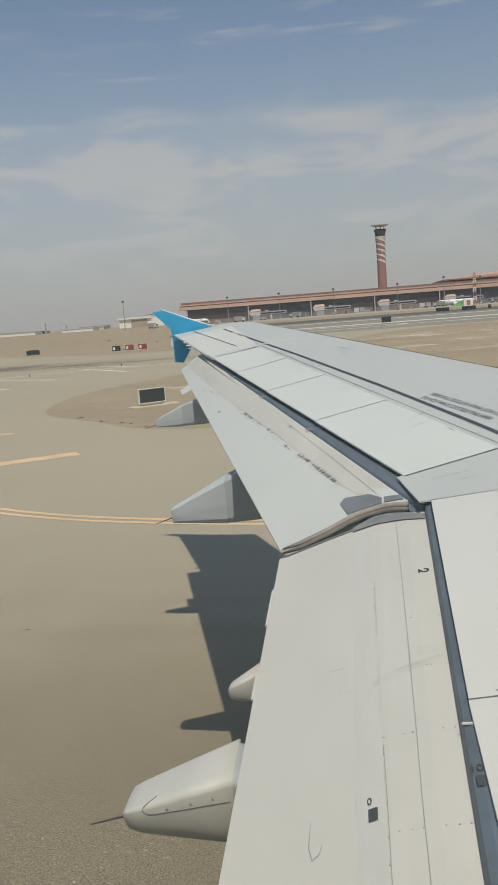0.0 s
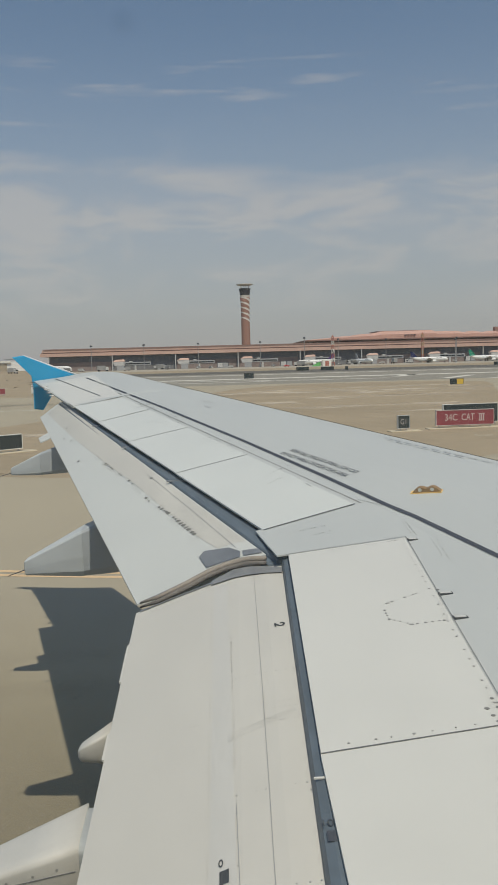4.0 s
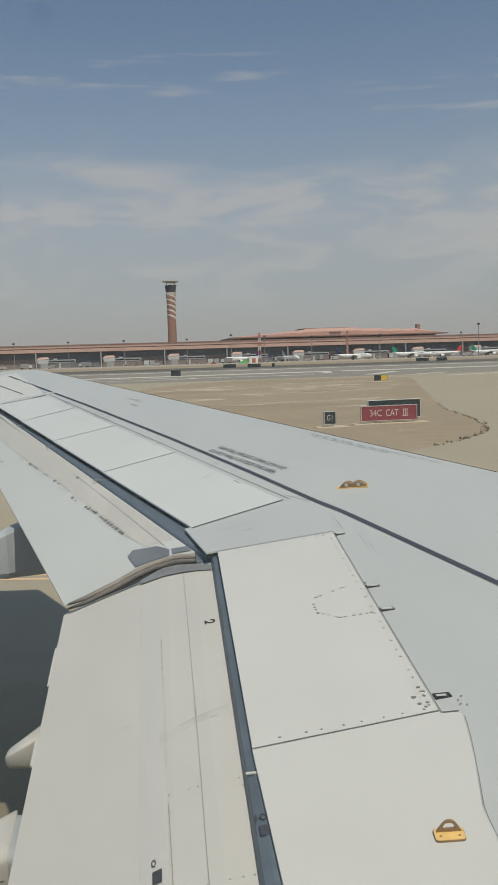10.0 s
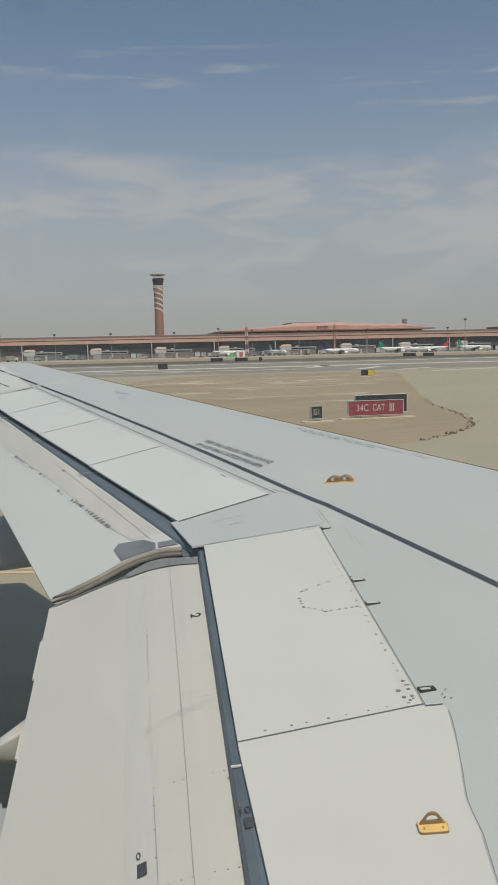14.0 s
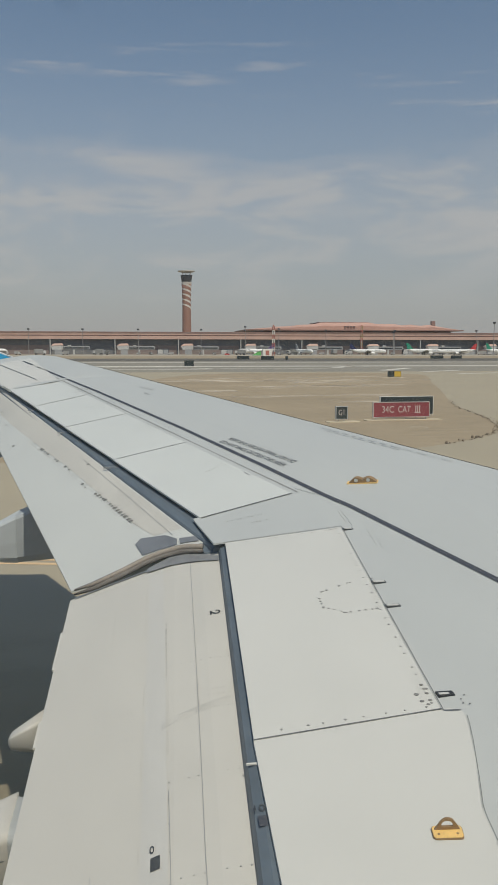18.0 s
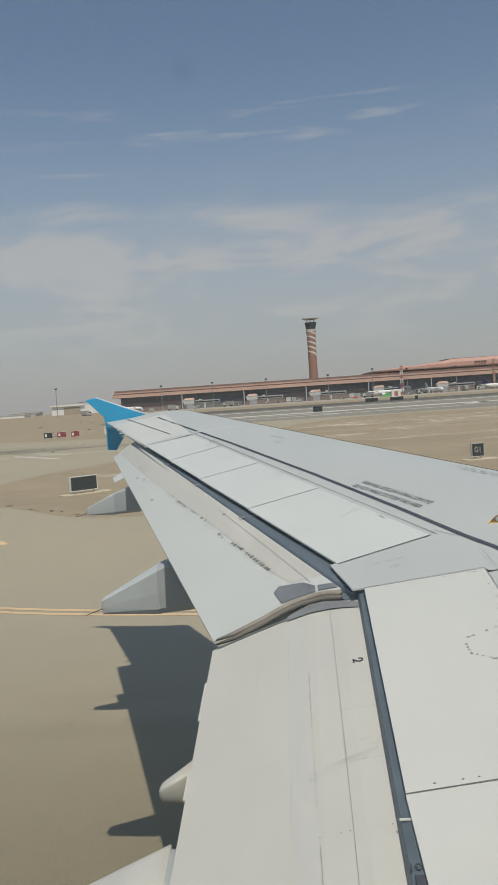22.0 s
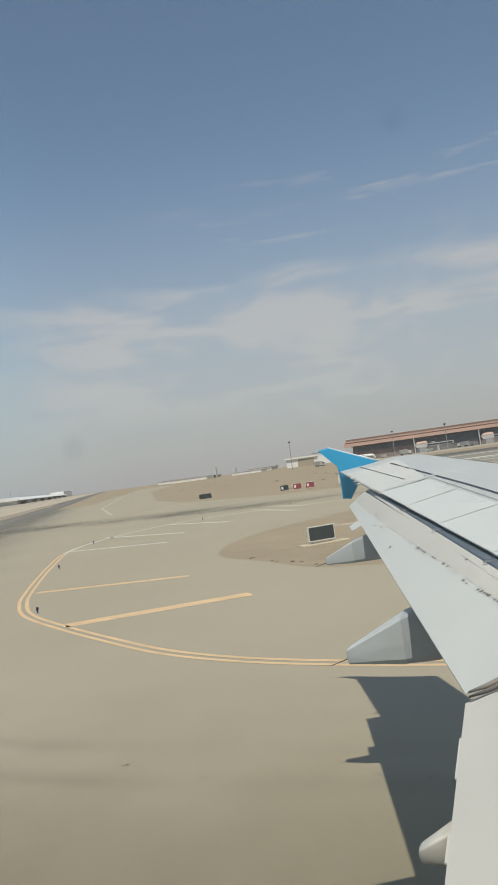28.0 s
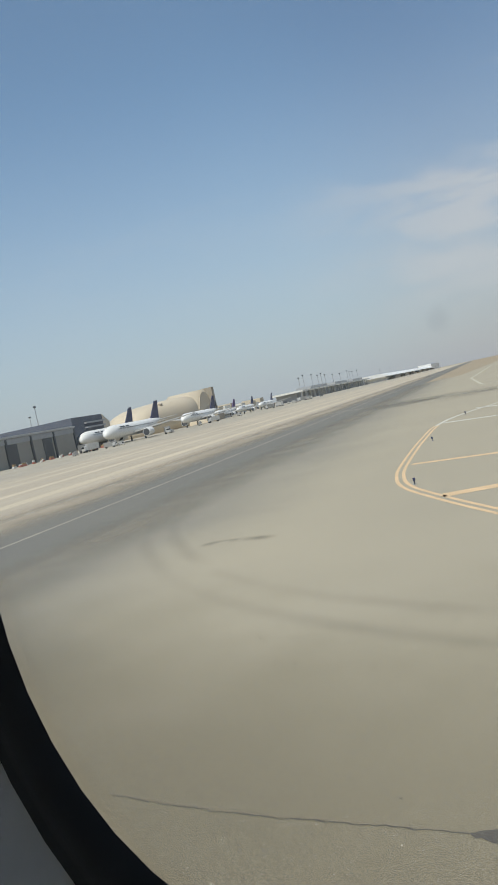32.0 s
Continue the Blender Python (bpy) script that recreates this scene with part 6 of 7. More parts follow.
# ---- parked airliners ----
def jet_parts(length, tail, body="white"):
    """Meshes of a twin-jet that points to +x, its wheels on z = 0."""
    r = length * 0.052
    zc = r * 1.9
    hull = Build().tube([(length * u, 0, zc + r * dz) for u, dz in ((-0.5, 0.72), (-0.46, 0.66), (-0.38, 0.42), (-0.3, 0.2), (-0.2, 0.0), (0.36, 0.0), (0.41, -0.03), (0.45, -0.12), (0.475, -0.24), (0.49, -0.34), (0.5, -0.42))], [r * k for k in (0.08, 0.22, 0.55, 0.82, 1.0, 1.0, 0.95, 0.78, 0.56, 0.34, 0.08)], 16).mesh("fuselage", M[body], True)
    span = length * 0.47
    wings, tails, engines, pods = [], [], [], []
    for s in (1, -1):
        w = Build()
        w.loft([[(length * 0.14, 0, zc - r * 0.5), (length * -0.09, 0, zc - r * 0.55), (length * -0.09, 0, zc - r * 0.75), (length * 0.14, 0, zc - r * 0.8)], [(-length * 0.13, s * span, zc + r * 0.45), (-length * 0.18, s * span, zc + r * 0.45), (-length * 0.18, s * span, zc + r * 0.4), (-length * 0.13, s * span, zc + r * 0.38)]])
        wings.append(w.mesh("wing", M["grey_pale"]))
        t = Build()
        t.loft([[(-length * 0.39, 0, zc + r * 0.6), (-length * 0.47, 0, zc + r * 0.6), (-length * 0.47, 0, zc + r * 0.48), (-length * 0.39, 0, zc + r * 0.48)], [(-length * 0.46, s * length * 0.17, zc + r * 0.8), (-length * 0.50, s * length * 0.17, zc + r * 0.8), (-length * 0.50, s * length * 0.17, zc + r * 0.74), (-length * 0.46, s * length * 0.17, zc + r * 0.74)]])
        tails.append(t.mesh("tailplane", M["grey_pale"]))
        e = Build().tube([(length * 0.125, s * span * 0.33, r * 0.95), (length * 0.115, s * span * 0.33, r * 0.95), (length * 0.04, s * span * 0.33, r * 0.95), (length * 0.01, s * span * 0.33, r * 0.95)], [r * 0.58, r * 0.64, r * 0.58, r * 0.34], 14)
        engines.append(e.mesh("engine", M[body]))
        pods.append(Build().tube([(length * 0.1262, s * span * 0.33, r * 0.95), (length * 0.124, s * span * 0.33, r * 0.95)], [r * 0.52, r * 0.52], 14).mesh("intake", M["dark"]))
    f = Build()
    f.loft([[(-length * 0.31, y, zc + r * 0.9) for y in (-0.3, 0.3)] + [(-length * 0.465, y, zc + r * 0.7) for y in (0.3, -0.3)], [(-length * 0.445, y, zc + r * 3.7) for y in (-0.15, 0.15)] + [(-length * 0.505, y, zc + r * 3.7) for y in (0.15, -0.15)]])
    fin = f.mesh("fin", M[tail])
    win = Build()
    for s in (1, -1):
        for i in range(int(length * 0.8)):
            u = lerp(-0.24, 0.38, i / int(length * 0.8)) * length
            win.add([(u - 0.16, s * r * 0.985, zc + r * 0.2), (u + 0.16, s * r * 0.985, zc + r * 0.2), (u + 0.16, s * r * 0.96, zc + r * 0.36), (u - 0.16, s * r * 0.96, zc + r * 0.36)], [(0, 1, 2, 3)])
    for s in (1, -1):
        for k, (u, w) in enumerate(((0.20, 0.05), (0.26, 0.03), (0.30, 0.045))):
            win.add([((u - w / 2) * length, s * r * 0.93, zc + r * 0.48), ((u + w / 2) * length, s * r * 0.93, zc + r * 0.48), ((u + w / 2) * length, s * r * 0.83, zc + r * 0.66), ((u - w / 2) * length, s * r * 0.83, zc + r * 0.66)], [(0, 1, 2, 3)])
    gear = [Build().tube([(u * length, s, 0.0), (u * length, s, zc - r * 0.6)], [0.55, 0.3], 8).mesh("gear_leg", M["dark"]) for u, s in ((0.41, 0), (-0.03, r * 1.2), (-0.03, -r * 1.2))]
    screen = Build().loft([[(length * 0.452, y, zc + r * 0.30) for y in (-r * 0.5, r * 0.5)] + [(length * 0.475, y, zc + r * 0.08) for y in (r * 0.42, -r * 0.42)], [(length * 0.448, y, zc + r * 0.22) for y in (-r * 0.45, r * 0.45)] + [(length * 0.47, y, zc + r * 0.0) for y in (r * 0.4, -r * 0.4)]]).mesh("windscreen", M["glass"])
    return hull, wings, tails, engines, pods, fin, win.mesh("window_row", M["dark"]), gear, screen


JETS = {}


def jet(x, y, heading, length, tail, label, body="white"):
    key = (length, tail, body)
    if key not in JETS:
        JETS[key] = jet_parts(*key)
    hull, wings, tails, engines, pods, fin, win, gear, screen = JETS[key]
    j = thing("parked_airliner", label, "aircraft", pose(x, y, 0.03, 0, 0, heading), "airliners parked on the aprons")
    part("fuselage", hull, j)
    for w, t, e, p in zip(wings, tails, engines, pods):
        part("wing", w, j)
        part("tailplane", t, j)
        eo = part("engine", e, j)
        part("intake", p, eo, "dark intake")
    part("fin", fin, j, "coloured tail fin")
    tagged(part("window_row", win, j, "row of dark cabin windows"), kind="stuff")
    part("windscreen", screen, j)
    for g in gear:
        part("gear_leg", g, j)


for x, y, h, ln, tail, lb in (
    (345, 760, 8, 38, "green", "white airliner with a green tail at the terminal"),
    (104, 778, -170, 38, "purple", "white airliner with a purple tail at the terminal"),
    (262, 750, 5, 38, "green", "white airliner with a green tail at the terminal"),
    (205, 745, 3, 36, "navy", "white airliner on the terminal apron"),
    (148, 765, -75, 36, "grey", "white airliner parked nose to the terminal"),
    (292, 742, 176, 36, "red", "white airliner with a red tail at the terminal"),
    (-150, 800, 10, 38, "navy", "white airliner beyond the terminal's end"),
    (430, 760, 5, 60, "navy", "white wide-body airliner at the terminal"),
):
    jet(x, y, h, ln, tail, lb)
RUN_TURN = math.degrees(math.atan2(RUN_D.y, RUN_D.x))
for u, v, ln, tail, turn, lb in (
    (428, 192, 72, "navy", 177, "white wide-body airliner with a navy tail before the hangars"),
    (448, 218, 72, "navy", 178, "white wide-body airliner with a navy tail before the hangars"),
    (565, 200, 68, "navy", 177, "white wide-body airliner parked past the cream hangar"),
    (665, 212, 52, "purple", 176, "white airliner with a purple tail on the far apron"),
    (735, 214, 52, "navy", 178, "white airliner with a navy tail on the far apron"),
    (820, 216, 52, "navy", 178, "white airliner with a navy tail on the far apron"),
    (385, 262, 30, "navy", 90, "airliner standing in the open hangar bay"),
):
    x, y = run(u, v)
    jet(x, y, RUN_TURN + turn, ln, tail, lb)

# ---- terminal ----
terminal = thing("terminal_building", "long low airport terminal with a layered terracotta roof", "building")
TX0, TX1, TY = -165, 1100, 830
part("wall", Build().box(TX0 + 8, TX1, TY, TY + 60, 0.0, 15.2).mesh("wall", M["facade"]), terminal, "dark glazed terminal wall")
part("roof_band", Build().prism([(TX0, TY - 6), (TX1, TY - 6), (TX1, TY + 84), (TX0, TY + 84)], 15.2, 18.4).mesh("roof_band", M["roof"]), terminal, "terracotta lower roof band")
part("roof_band", Build().prism([(TX0 + 1, TY - 4.5), (TX1, TY - 4.5), (TX1, TY + 78), (TX0 + 1, TY + 78)], 18.4, 19.3).mesh("roof_shadow_gap", M["roof_dark"]), terminal, "dark brown gap between roof bands")
part("roof_band", Build().prism([(TX0 + 2, TY - 5.5), (TX1, TY - 5.5), (TX1, TY + 80), (TX0 + 2, TY + 80)], 19.3, 21.6).mesh("roof_upper", M["roof"]), terminal, "terracotta upper roof band")
part("roof_band", Build().prism([(TX0 + 3, TY - 6), (TX1, TY - 6), (TX1, TY + 70), (TX0 + 3, TY + 70)], 21.6, 22.6).mesh("roof_cap", M["roof_dark"]), terminal, "brown roof cap")
for k in range(20):
    x0 = TX0 + 8 + k * 63
    bay_mat = "facade_red" if k % 3 != 1 else "facade_grey"
    b = part("wall_bay", Build().box(x0 + 1.2, x0 + 61.5, TY - 0.35, TY + 0.2, 0.0, 9.0 if k % 3 != 1 else 7.0).mesh("wall_bay", M[bay_mat]), terminal, "dark red lower wall bay")
    for j in range(10):
        part("window", Build().box(x0 + 3 + j * 6, x0 + 7.6 + j * 6, TY - 0.3, TY + 0.2, 10.0, 14.2).mesh("window", M["facade_glass"]), terminal)
    part("column", Build().tube([(x0, TY - 5, 0.0), (x0, TY - 5, 15.4)], 0.55, 10).mesh("column", M["grey_pale"]), terminal, "pale grey roof column")
# hall with a rising scalloped roof behind
hall = thing("terminal_hall", "raised terminal hall with a scalloped terracotta roof", "building")
HALL = ((118, 28.6), (140, 30.2), (150, 31.4), (166, 32.0), (178, 33.6), (196, 34.4), (204, 36.2), (262, 36.6), (268, 35.2), (292, 35.0), (300, 33.6), (312, 34.6), (322, 33.2), (334, 34.2), (344, 32.4), (358, 30.4), (366, 29.0))
rings = [[(x, yy, 27.8) for x, _ in HALL] + [(x, yy, z if yy > 931 else lerp(27.8, z, 0.55)) for x, z in reversed(HALL)] for yy in (926, 938, 1030)]
part("roof", Build().loft(rings).mesh("hall_roof", M["hall_roof"]), hall, "stepped and scalloped terracotta roof")
part("wall", Build().box(124, 360, 935, 1028, 0.0, 26.6).mesh("hall_wall", M["facade_red"]), hall)
part("eave", Build().box(112, 370, 920, 1032, 26.6, 27.8).mesh("hall_eave", M["roof_dark"]), hall, "dark eave")
part("roof_ridge", Build().box(203, 264, 950, 1000, 36.5, 37.3).mesh("hall_ridge", M["roof_dark"]), hall, "dark raised ridge on the hall roof")
for x in (228, 231.5, 235, 238.5):
    part("roof_light", Build().box(x, x + 2.2, 924.6, 926.4, 30.6, 31.8).mesh("roof_light", M["dark"]), hall)
part("chimney", Build().prism([(346, 960), (350, 960), (350, 966), (346, 966)], 30, 39.5).mesh("chimney", M["roof_dark"]), hall)
part("roof_box", Build().box(420, 470, 850, 890, 22.5, 26).mesh("roof_box", M["roof_dark"]), terminal, "brown roof housing")


# ---- jet bridges, masts, vehicles on the apron ----
def bridge_parts():
    return (
        Build().tube([(0, 0, 0), (0, 0, 5)], [1.6, 1.2], 10).mesh("drum_leg", M["sign_white"]),
        Build().prism([(-3.2, -3), (3.6, -3), (3.6, 3), (-3.2, 3)], 0.0, 5.2).mesh("rotunda", M["grey"]),
        Build().box(3.4, 30, -1.7, 1.7, 4.9, 8.0, 0.2).mesh("tunnel", M["grey"]),
        Build().loft([[(-5.4, -3.0, 4.6), (-5.4, 3.0, 4.6), (-7.2, 3.0, 8.6), (-7.2, -3.0, 8.6)], [(4.2, -3.0, 4.6), (4.2, 3.0, 4.6), (4.6, 3.0, 9.0), (4.6, -3.0, 9.0)]]).mesh("cab", M["grey_pale"]),
        Build().box(14, 15.6, -1.4, 1.4, 0, 4.9).mesh("drive_column", M["grey_pale"]),
        Build().box(5, 29, -1.76, 1.76, 5.8, 7.0).mesh("window_band", M["glass"]),
        Build().loft([[(-6.8, -3.3, 8.6), (-6.8, 3.3, 8.6), (-4.0, 2.2, 10.6), (-4.0, -2.2, 10.6)], [(5.0, -3.3, 8.9), (5.0, 3.3, 8.9), (3.6, 2.2, 10.8), (3.6, -2.2, 10.8)]]).mesh("cab_roof", M["roof"]),
        Build().box(9, 12, -2.0, 2.0, 7.9, 9.2, 0.1).mesh("cooling_box", M["grey_pale"]),
    )


BRIDGE = bridge_parts()


def jet_bridge(x, y, turn):
    b = thing("jet_bridge", "white passenger bridge with a terracotta cab roof before the terminal", "bridge", pose(x, y, 0.03, 0, 0, turn), "jet bridges along the terminal")
    for nm, me in zip(("leg", "rotunda", "tunnel", "cab", "drive_column", "window_band", "cab_roof", "cooling_box"), BRIDGE):
        part(nm, me, b)


def ground_unit(x, y, turn, w, h):
    g = thing("loading_unit", "dark grey loading unit under the terminal wall", "unit", pose(x, y, 0.03, 0, 0, turn), "loading units along the terminal")
    part("housing", Build().box(-w / 2, w / 2, -2, 2, 0.6, h, 0.15).mesh("housing", M["dark"]), g)
    part("frame", Build().box(-w / 2 - 0.3, w / 2 + 0.3, -2.2, 2.2, 0.0, 0.6).mesh("unit_frame", M["grey"]), g)
    part("shutter", Build().box(-w / 2 + 0.6, -0.3, -2.1, -1.9, 0.8, h - 0.8).mesh("shutter", M["grey_pale"]), g)
    part("shutter", Build().box(0.3, w / 2 - 0.6, -2.1, -1.9, 0.8, h - 0.8).mesh("shutter_other", M["grey"]), g)


for k in range(1, 11):
    x = TX0 + 8 + k * 63 + 9
    jet_bridge(x, 812, random.uniform(-8, 10))
    ground_unit(x + 40 + random.uniform(-3, 3), 816, random.uniform(-6, 6), random.uniform(9, 13), random.uniform(4.5, 6))

MAST = (Build().tube([(0, 0, 0), (0, 0, 1)], [0.42, 0.22], 10).mesh("pole", M["steel"]), Build().loft([[(1.15 * math.cos(a), 1.15 * math.sin(a), z) for a in (2 * math.pi * k / 10 for k in range(10))] for z in (0, 1.4)]).mesh("lamp_ring", M["dark"]))


def mast(x, y, h, group="masts on the aprons"):
    m = thing("apron_mast", "tall steel floodlight mast with a dark lamp ring", "mast", pose(x, y, 0.03), group)
    part("pole", MAST[0], m, "", Matrix.Diagonal((1, 1, h, 1)))
    part("lamp_ring", MAST[1], m, "", Matrix.Translation((0, 0, h - 0.8)))


for x, y, h in ((281, 640, 27), (318, 645, 26), (352, 650, 26), (212, 690, 20), (95, 790, 27), (128, 790, 25), (52, 790, 24), (-8, 790, 24), (-60, 790, 24), (-110, 790, 24), (175, 790, 24), (245, 790, 24), (330, 790, 24), (-205, 760, 27)):
    mast(x, y, h)
for u in (1085, 1108, 1168, 1206, 1243, 1266, 1345, 1420, 1494, 1521, 1577, 1623, 2010, 2260):
    x, y = run(u, 232 + (u % 3) * 1.5)
    mast(x, y, 30 + u % 5)
for u, v in ((380, 290), (430, 285), (560, 330), (700, 420)):
    x, y = run(u, v)
    mast(x, y, 40 if v > 300 else 30)
# banded steel masts, one beside a hut
def banded_mast(x, y, h, first, second, label):
    lm = thing("approach_mast", label, "mast", pose(x, y, 0.03), "banded masts before the terminal")
    n = 7
    for k in range(n):
        z0, z1, w = h * k / n, h * (k + 1) / n - 0.1, lerp(1.1, 0.7, k / n)
        sec = Build()
        for sx in (-w, w):
            for sy in (-w, w):
                sec.tube([(sx, sy, z0), (sx * 0.96, sy * 0.96, z1)], 0.16, 5)
            sec.tube([(sx, -w, z0), (sx, w, z1)], 0.1, 4)
            sec.tube([(-w, sx, z0), (w, sx, z1)], 0.1, 4)
        sec.box(-w, w, -w, w, z1 - 0.35, z1)
        part("section", sec.mesh("section", M[first if k % 2 == 0 else second]), lm)
    part("lamp", Build().box(-0.4, 0.4, -0.4, 0.4, h - 0.1, h + 0.9, 0.1).mesh("mast_lamp", M["barrier_red"]), lm)
    return lm


lm = banded_mast(96, 628, 23, "barrier_red", "sign_white", "red and white lattice mast beside a small hut")
part("hut", Build().box(-8.5, -1.6, -2, 2, 0, 5.2, 0.1).mesh("hut", M["sign_white"]), lm, "white hut")
part("hut_door", Build().box(-6.4, -3.6, -2.1, -1.95, 0.6, 4.2).mesh("hut_door", M["barrier_red"]), lm, "faded red hut door")
banded_mast(207, 775, 28, "ochre", "barrier_red", "ochre and red lattice mast before the terminal")

TRUCK = (Build().box(-3.4, 1.6, -1.2, 1.2, 0.9, 3.4, 0.1).mesh("box_body", M["truck"]), Build().box(1.7, 3.4, -1.15, 1.15, 0.7, 2.6, 0.15).mesh("truck_cab", M["grey_pale"]), [Build().tube([(u, s - 0.15, 0.5), (u, s + 0.15, 0.5)], 0.5, 10).mesh("tyre", M["black"]) for u in (-2.2, 2.5) for s in (-1.05, 1.05)], Build().box(2.6, 3.42, -1.0, 1.0, 1.7, 2.4).mesh("windscreen", M["glass"]))


def truck(x, y, turn, s=1.0):
    t = thing("apron_truck", "pale box truck standing on the apron", "truck", pose(x, y, 0.03, 0, 0, turn) @ Matrix.Diagonal((s, s, s, 1)), "vehicles on the aprons")
    part("body", TRUCK[0], t)
    part("cab", TRUCK[1], t)
    part("windscreen", TRUCK[3], t)
    for w in TRUCK[2]:
        part("wheel", w, t)


for k in range(30):
    truck(lerp(-170, 420, k / 30) + random.uniform(-6, 6), random.uniform(735, 812), random.uniform(0, 360), random.choice((0.7, 0.9, 1.1, 1.5)))
for k in range(24):
    u, v = random.uniform(300, 900), random.uniform(166, 190)
    x, y = run(u, v)
    truck(x, y, random.uniform(0, 360), random.choice((0.6, 0.8, 1.2)))

# red car and green cover on the terminal apron
rc = thing("apron_car", "small red car on the terminal apron", "car", pose(70, 722, 0.03, 0, 0, 5))
part("body", Build().loft([[(x, y, z) for y, z in ((-0.9, 0.35), (0.9, 0.35), (0.9, h * 0.6), (0.7, h), (-0.7, h), (-0.9, h * 0.6))] for x, h in ((-2.3, 0.9), (-1.9, 1.2), (-1.0, 1.75), (0.6, 1.8), (1.3, 1.25), (2.3, 1.0))]).mesh("car_body", M["red"]), rc)
part("side_window", Build().box(-1.1, 0.8, -0.93, 0.93, 1.15, 1.55).mesh("car_window", M["glass"]), rc)
for u in (-1.4, 1.4):
    for w in (-0.8, 0.8):
        part("wheel", Build().tube([(u, w - 0.12, 0.34), (u, w + 0.12, 0.34)], 0.34, 10).mesh("car_wheel", M["black"]), rc)
gc = thing("equipment_cover", "bright green sloping equipment cover on the apron", "cover", pose(88, 664, 0.03))
part("sheet", Build().loft([[(x, -2, 0), (x, 2, 0), (x, 1.4, h), (x, -1.4, h)] for x, h in ((-3.4, 0.6), (-1.4, 1.5), (0.8, 3.0), (3.0, 3.6), (3.4, 2.6))]).mesh("cover_sheet", M["green_bright"]), gc)
part("frame", Build().box(-3.6, 3.6, -2.1, 2.1, -0.02, 0.14).mesh("cover_frame", M["grey"]), gc)

# ---- control tower ----
tower = thing("control_tower", "tall red control tower with pale spiral bands", "tower", pose(72, 1370, 0) @ Matrix.Diagonal((0.8, 0.8, 1, 1)))
prof = ((0, 10.0), (40, 9.2), (80, 8.8), (105, 9.4), (112, 10.4))


def tower_r(z):
    return float(np.interp(z, [p[0] for p in prof], [p[1] for p in prof]))


part("shaft", Build().loft([[(tower_r(z) * math.cos(a), tower_r(z) * math.sin(a), z) for a in (2 * math.pi * k / 24 for k in range(24))] for z in (0, 20, 40, 60, 80, 95, 105, 112)]).mesh("shaft", M["tower_red"], True), tower)
for k in range(5):
    v, f = [], []
    base = 75 + k * 8.4
    for i in range(13):
        a = radians(-170 + i * 14)
        z = base - (i / 12) ** 1.5 * 9.0 + 4
        th = 2.2 + 3.4 * (i / 12)
        for zz in (z, z + th * 0.75):
            r = tower_r(zz) + 0.2
            v.append((r * math.cos(a), r * math.sin(a), zz))
        if i:
            f.append((2 * i - 2, 2 * i, 2 * i + 1, 2 * i - 1))
    part("spiral_band", Build().add(v, f).mesh("spiral_band", M["tower_pale"]), tower, "pale spiral band")


def drum(z0, r0, z1, r1, mat, name):
    return Build().loft([[(r * math.cos(a), r * math.sin(a), z) for a in (2 * math.pi * k / 24 for k in range(24))] for z, r in ((z0, r0), (z1, r1))]).mesh(name, M[mat])


part("collar", drum(112, 10.0, 116, 11.2, "tower_pale", "collar"), tower)
part("cab", drum(116, 9.6, 127, 12.4, "dark", "cab"), tower, "dark glazed cab")
for k in range(6):
    a = k * math.pi / 3 + 0.3
    part("strut", Build().tube([(8.5 * math.cos(a), 8.5 * math.sin(a), 127), (9.5 * math.cos(a), 9.5 * math.sin(a), 132.5)], 0.6, 6).mesh("strut", M["tower_pale"]), tower)
part("crown", Build().loft([[(r * math.cos(a), r * math.sin(a), z) for a in (2 * math.pi * k / 24 for k in range(24))] for z, r in ((132, 13), (133.2, 17.5), (134.4, 17.5), (135.5, 6))]).mesh("crown", M["grey_pale"]), tower, "flat pale crown disc")


# ---- hangars and buildings along the runway ----
def along(name, label, category, u, v):
    x, y = run(u, v)
    return thing(name, label, category, pose(x, y, 0.0, 0, 0, RUN_TURN))


# local x runs along the runway, local -y faces it
dh = along("hangar", "grey clad hangar with an open multi-deck bay", "hangar", 240, 222)
part("body", Build().box(-60, 172, 0, 46, 0, 14.5).mesh("hangar_body", M["hangar"]), dh)
part("roof", Build().prism([(-62, -1.5), (172, -1.5), (172, 48), (-62, 48)], 14.5, 15.4).mesh("hangar_roof", M["grey_pale"]), dh, "pale flat roof")
part("fascia", Build().box(-60, 172, -0.9, -0.1, 11.6, 14.2).mesh("hangar_fascia", M["grey"]), dh, "grey band over the doors")
for k in range(10):
    x0 = -58 + k * 23
    part("door", Build().box(x0, x0 + 21, -0.6, 0.4, 0, 11.5).mesh("hangar_door", M["hangar"]), dh, "tall sliding door")
    part("door_post", Build().box(x0 + 21.3, x0 + 22.8, -1.2, 0.4, 0, 14).mesh("door_post", M["dark"]), dh)
# dark sheets on the doors paint the shade inside open gaps
for x0 in (102, 136):
    part("door_gap", Build().box(x0, x0 + 9.5, -0.8, -0.61, 0, 11.4).mesh("door_gap", M["dark"]), dh, "dark sheet painted for the shade in an open door")
part("bay", Build().box(172.2, 211, 0, 47, 0, 20).mesh("bay", M["navy_grey"]), dh, "tall dark open bay")
for k in range(4):
    part("deck", Build().box(186, 210, -2.0, -0.2, 7.5 + k * 2.7, 8.4 + k * 2.7).mesh("deck", M["grey"]), dh, "grey working deck")
part("end_wall", Build().loft([[(211.2, y, z) for y, z in ((0, 0), (47, 0), (47, 18), (0, 20))], [(228, y, z) for y, z in ((4, 0), (43, 0), (43, 14), (4, 15))]]).mesh("end_wall", M["cream"]), dh, "beige end wall")

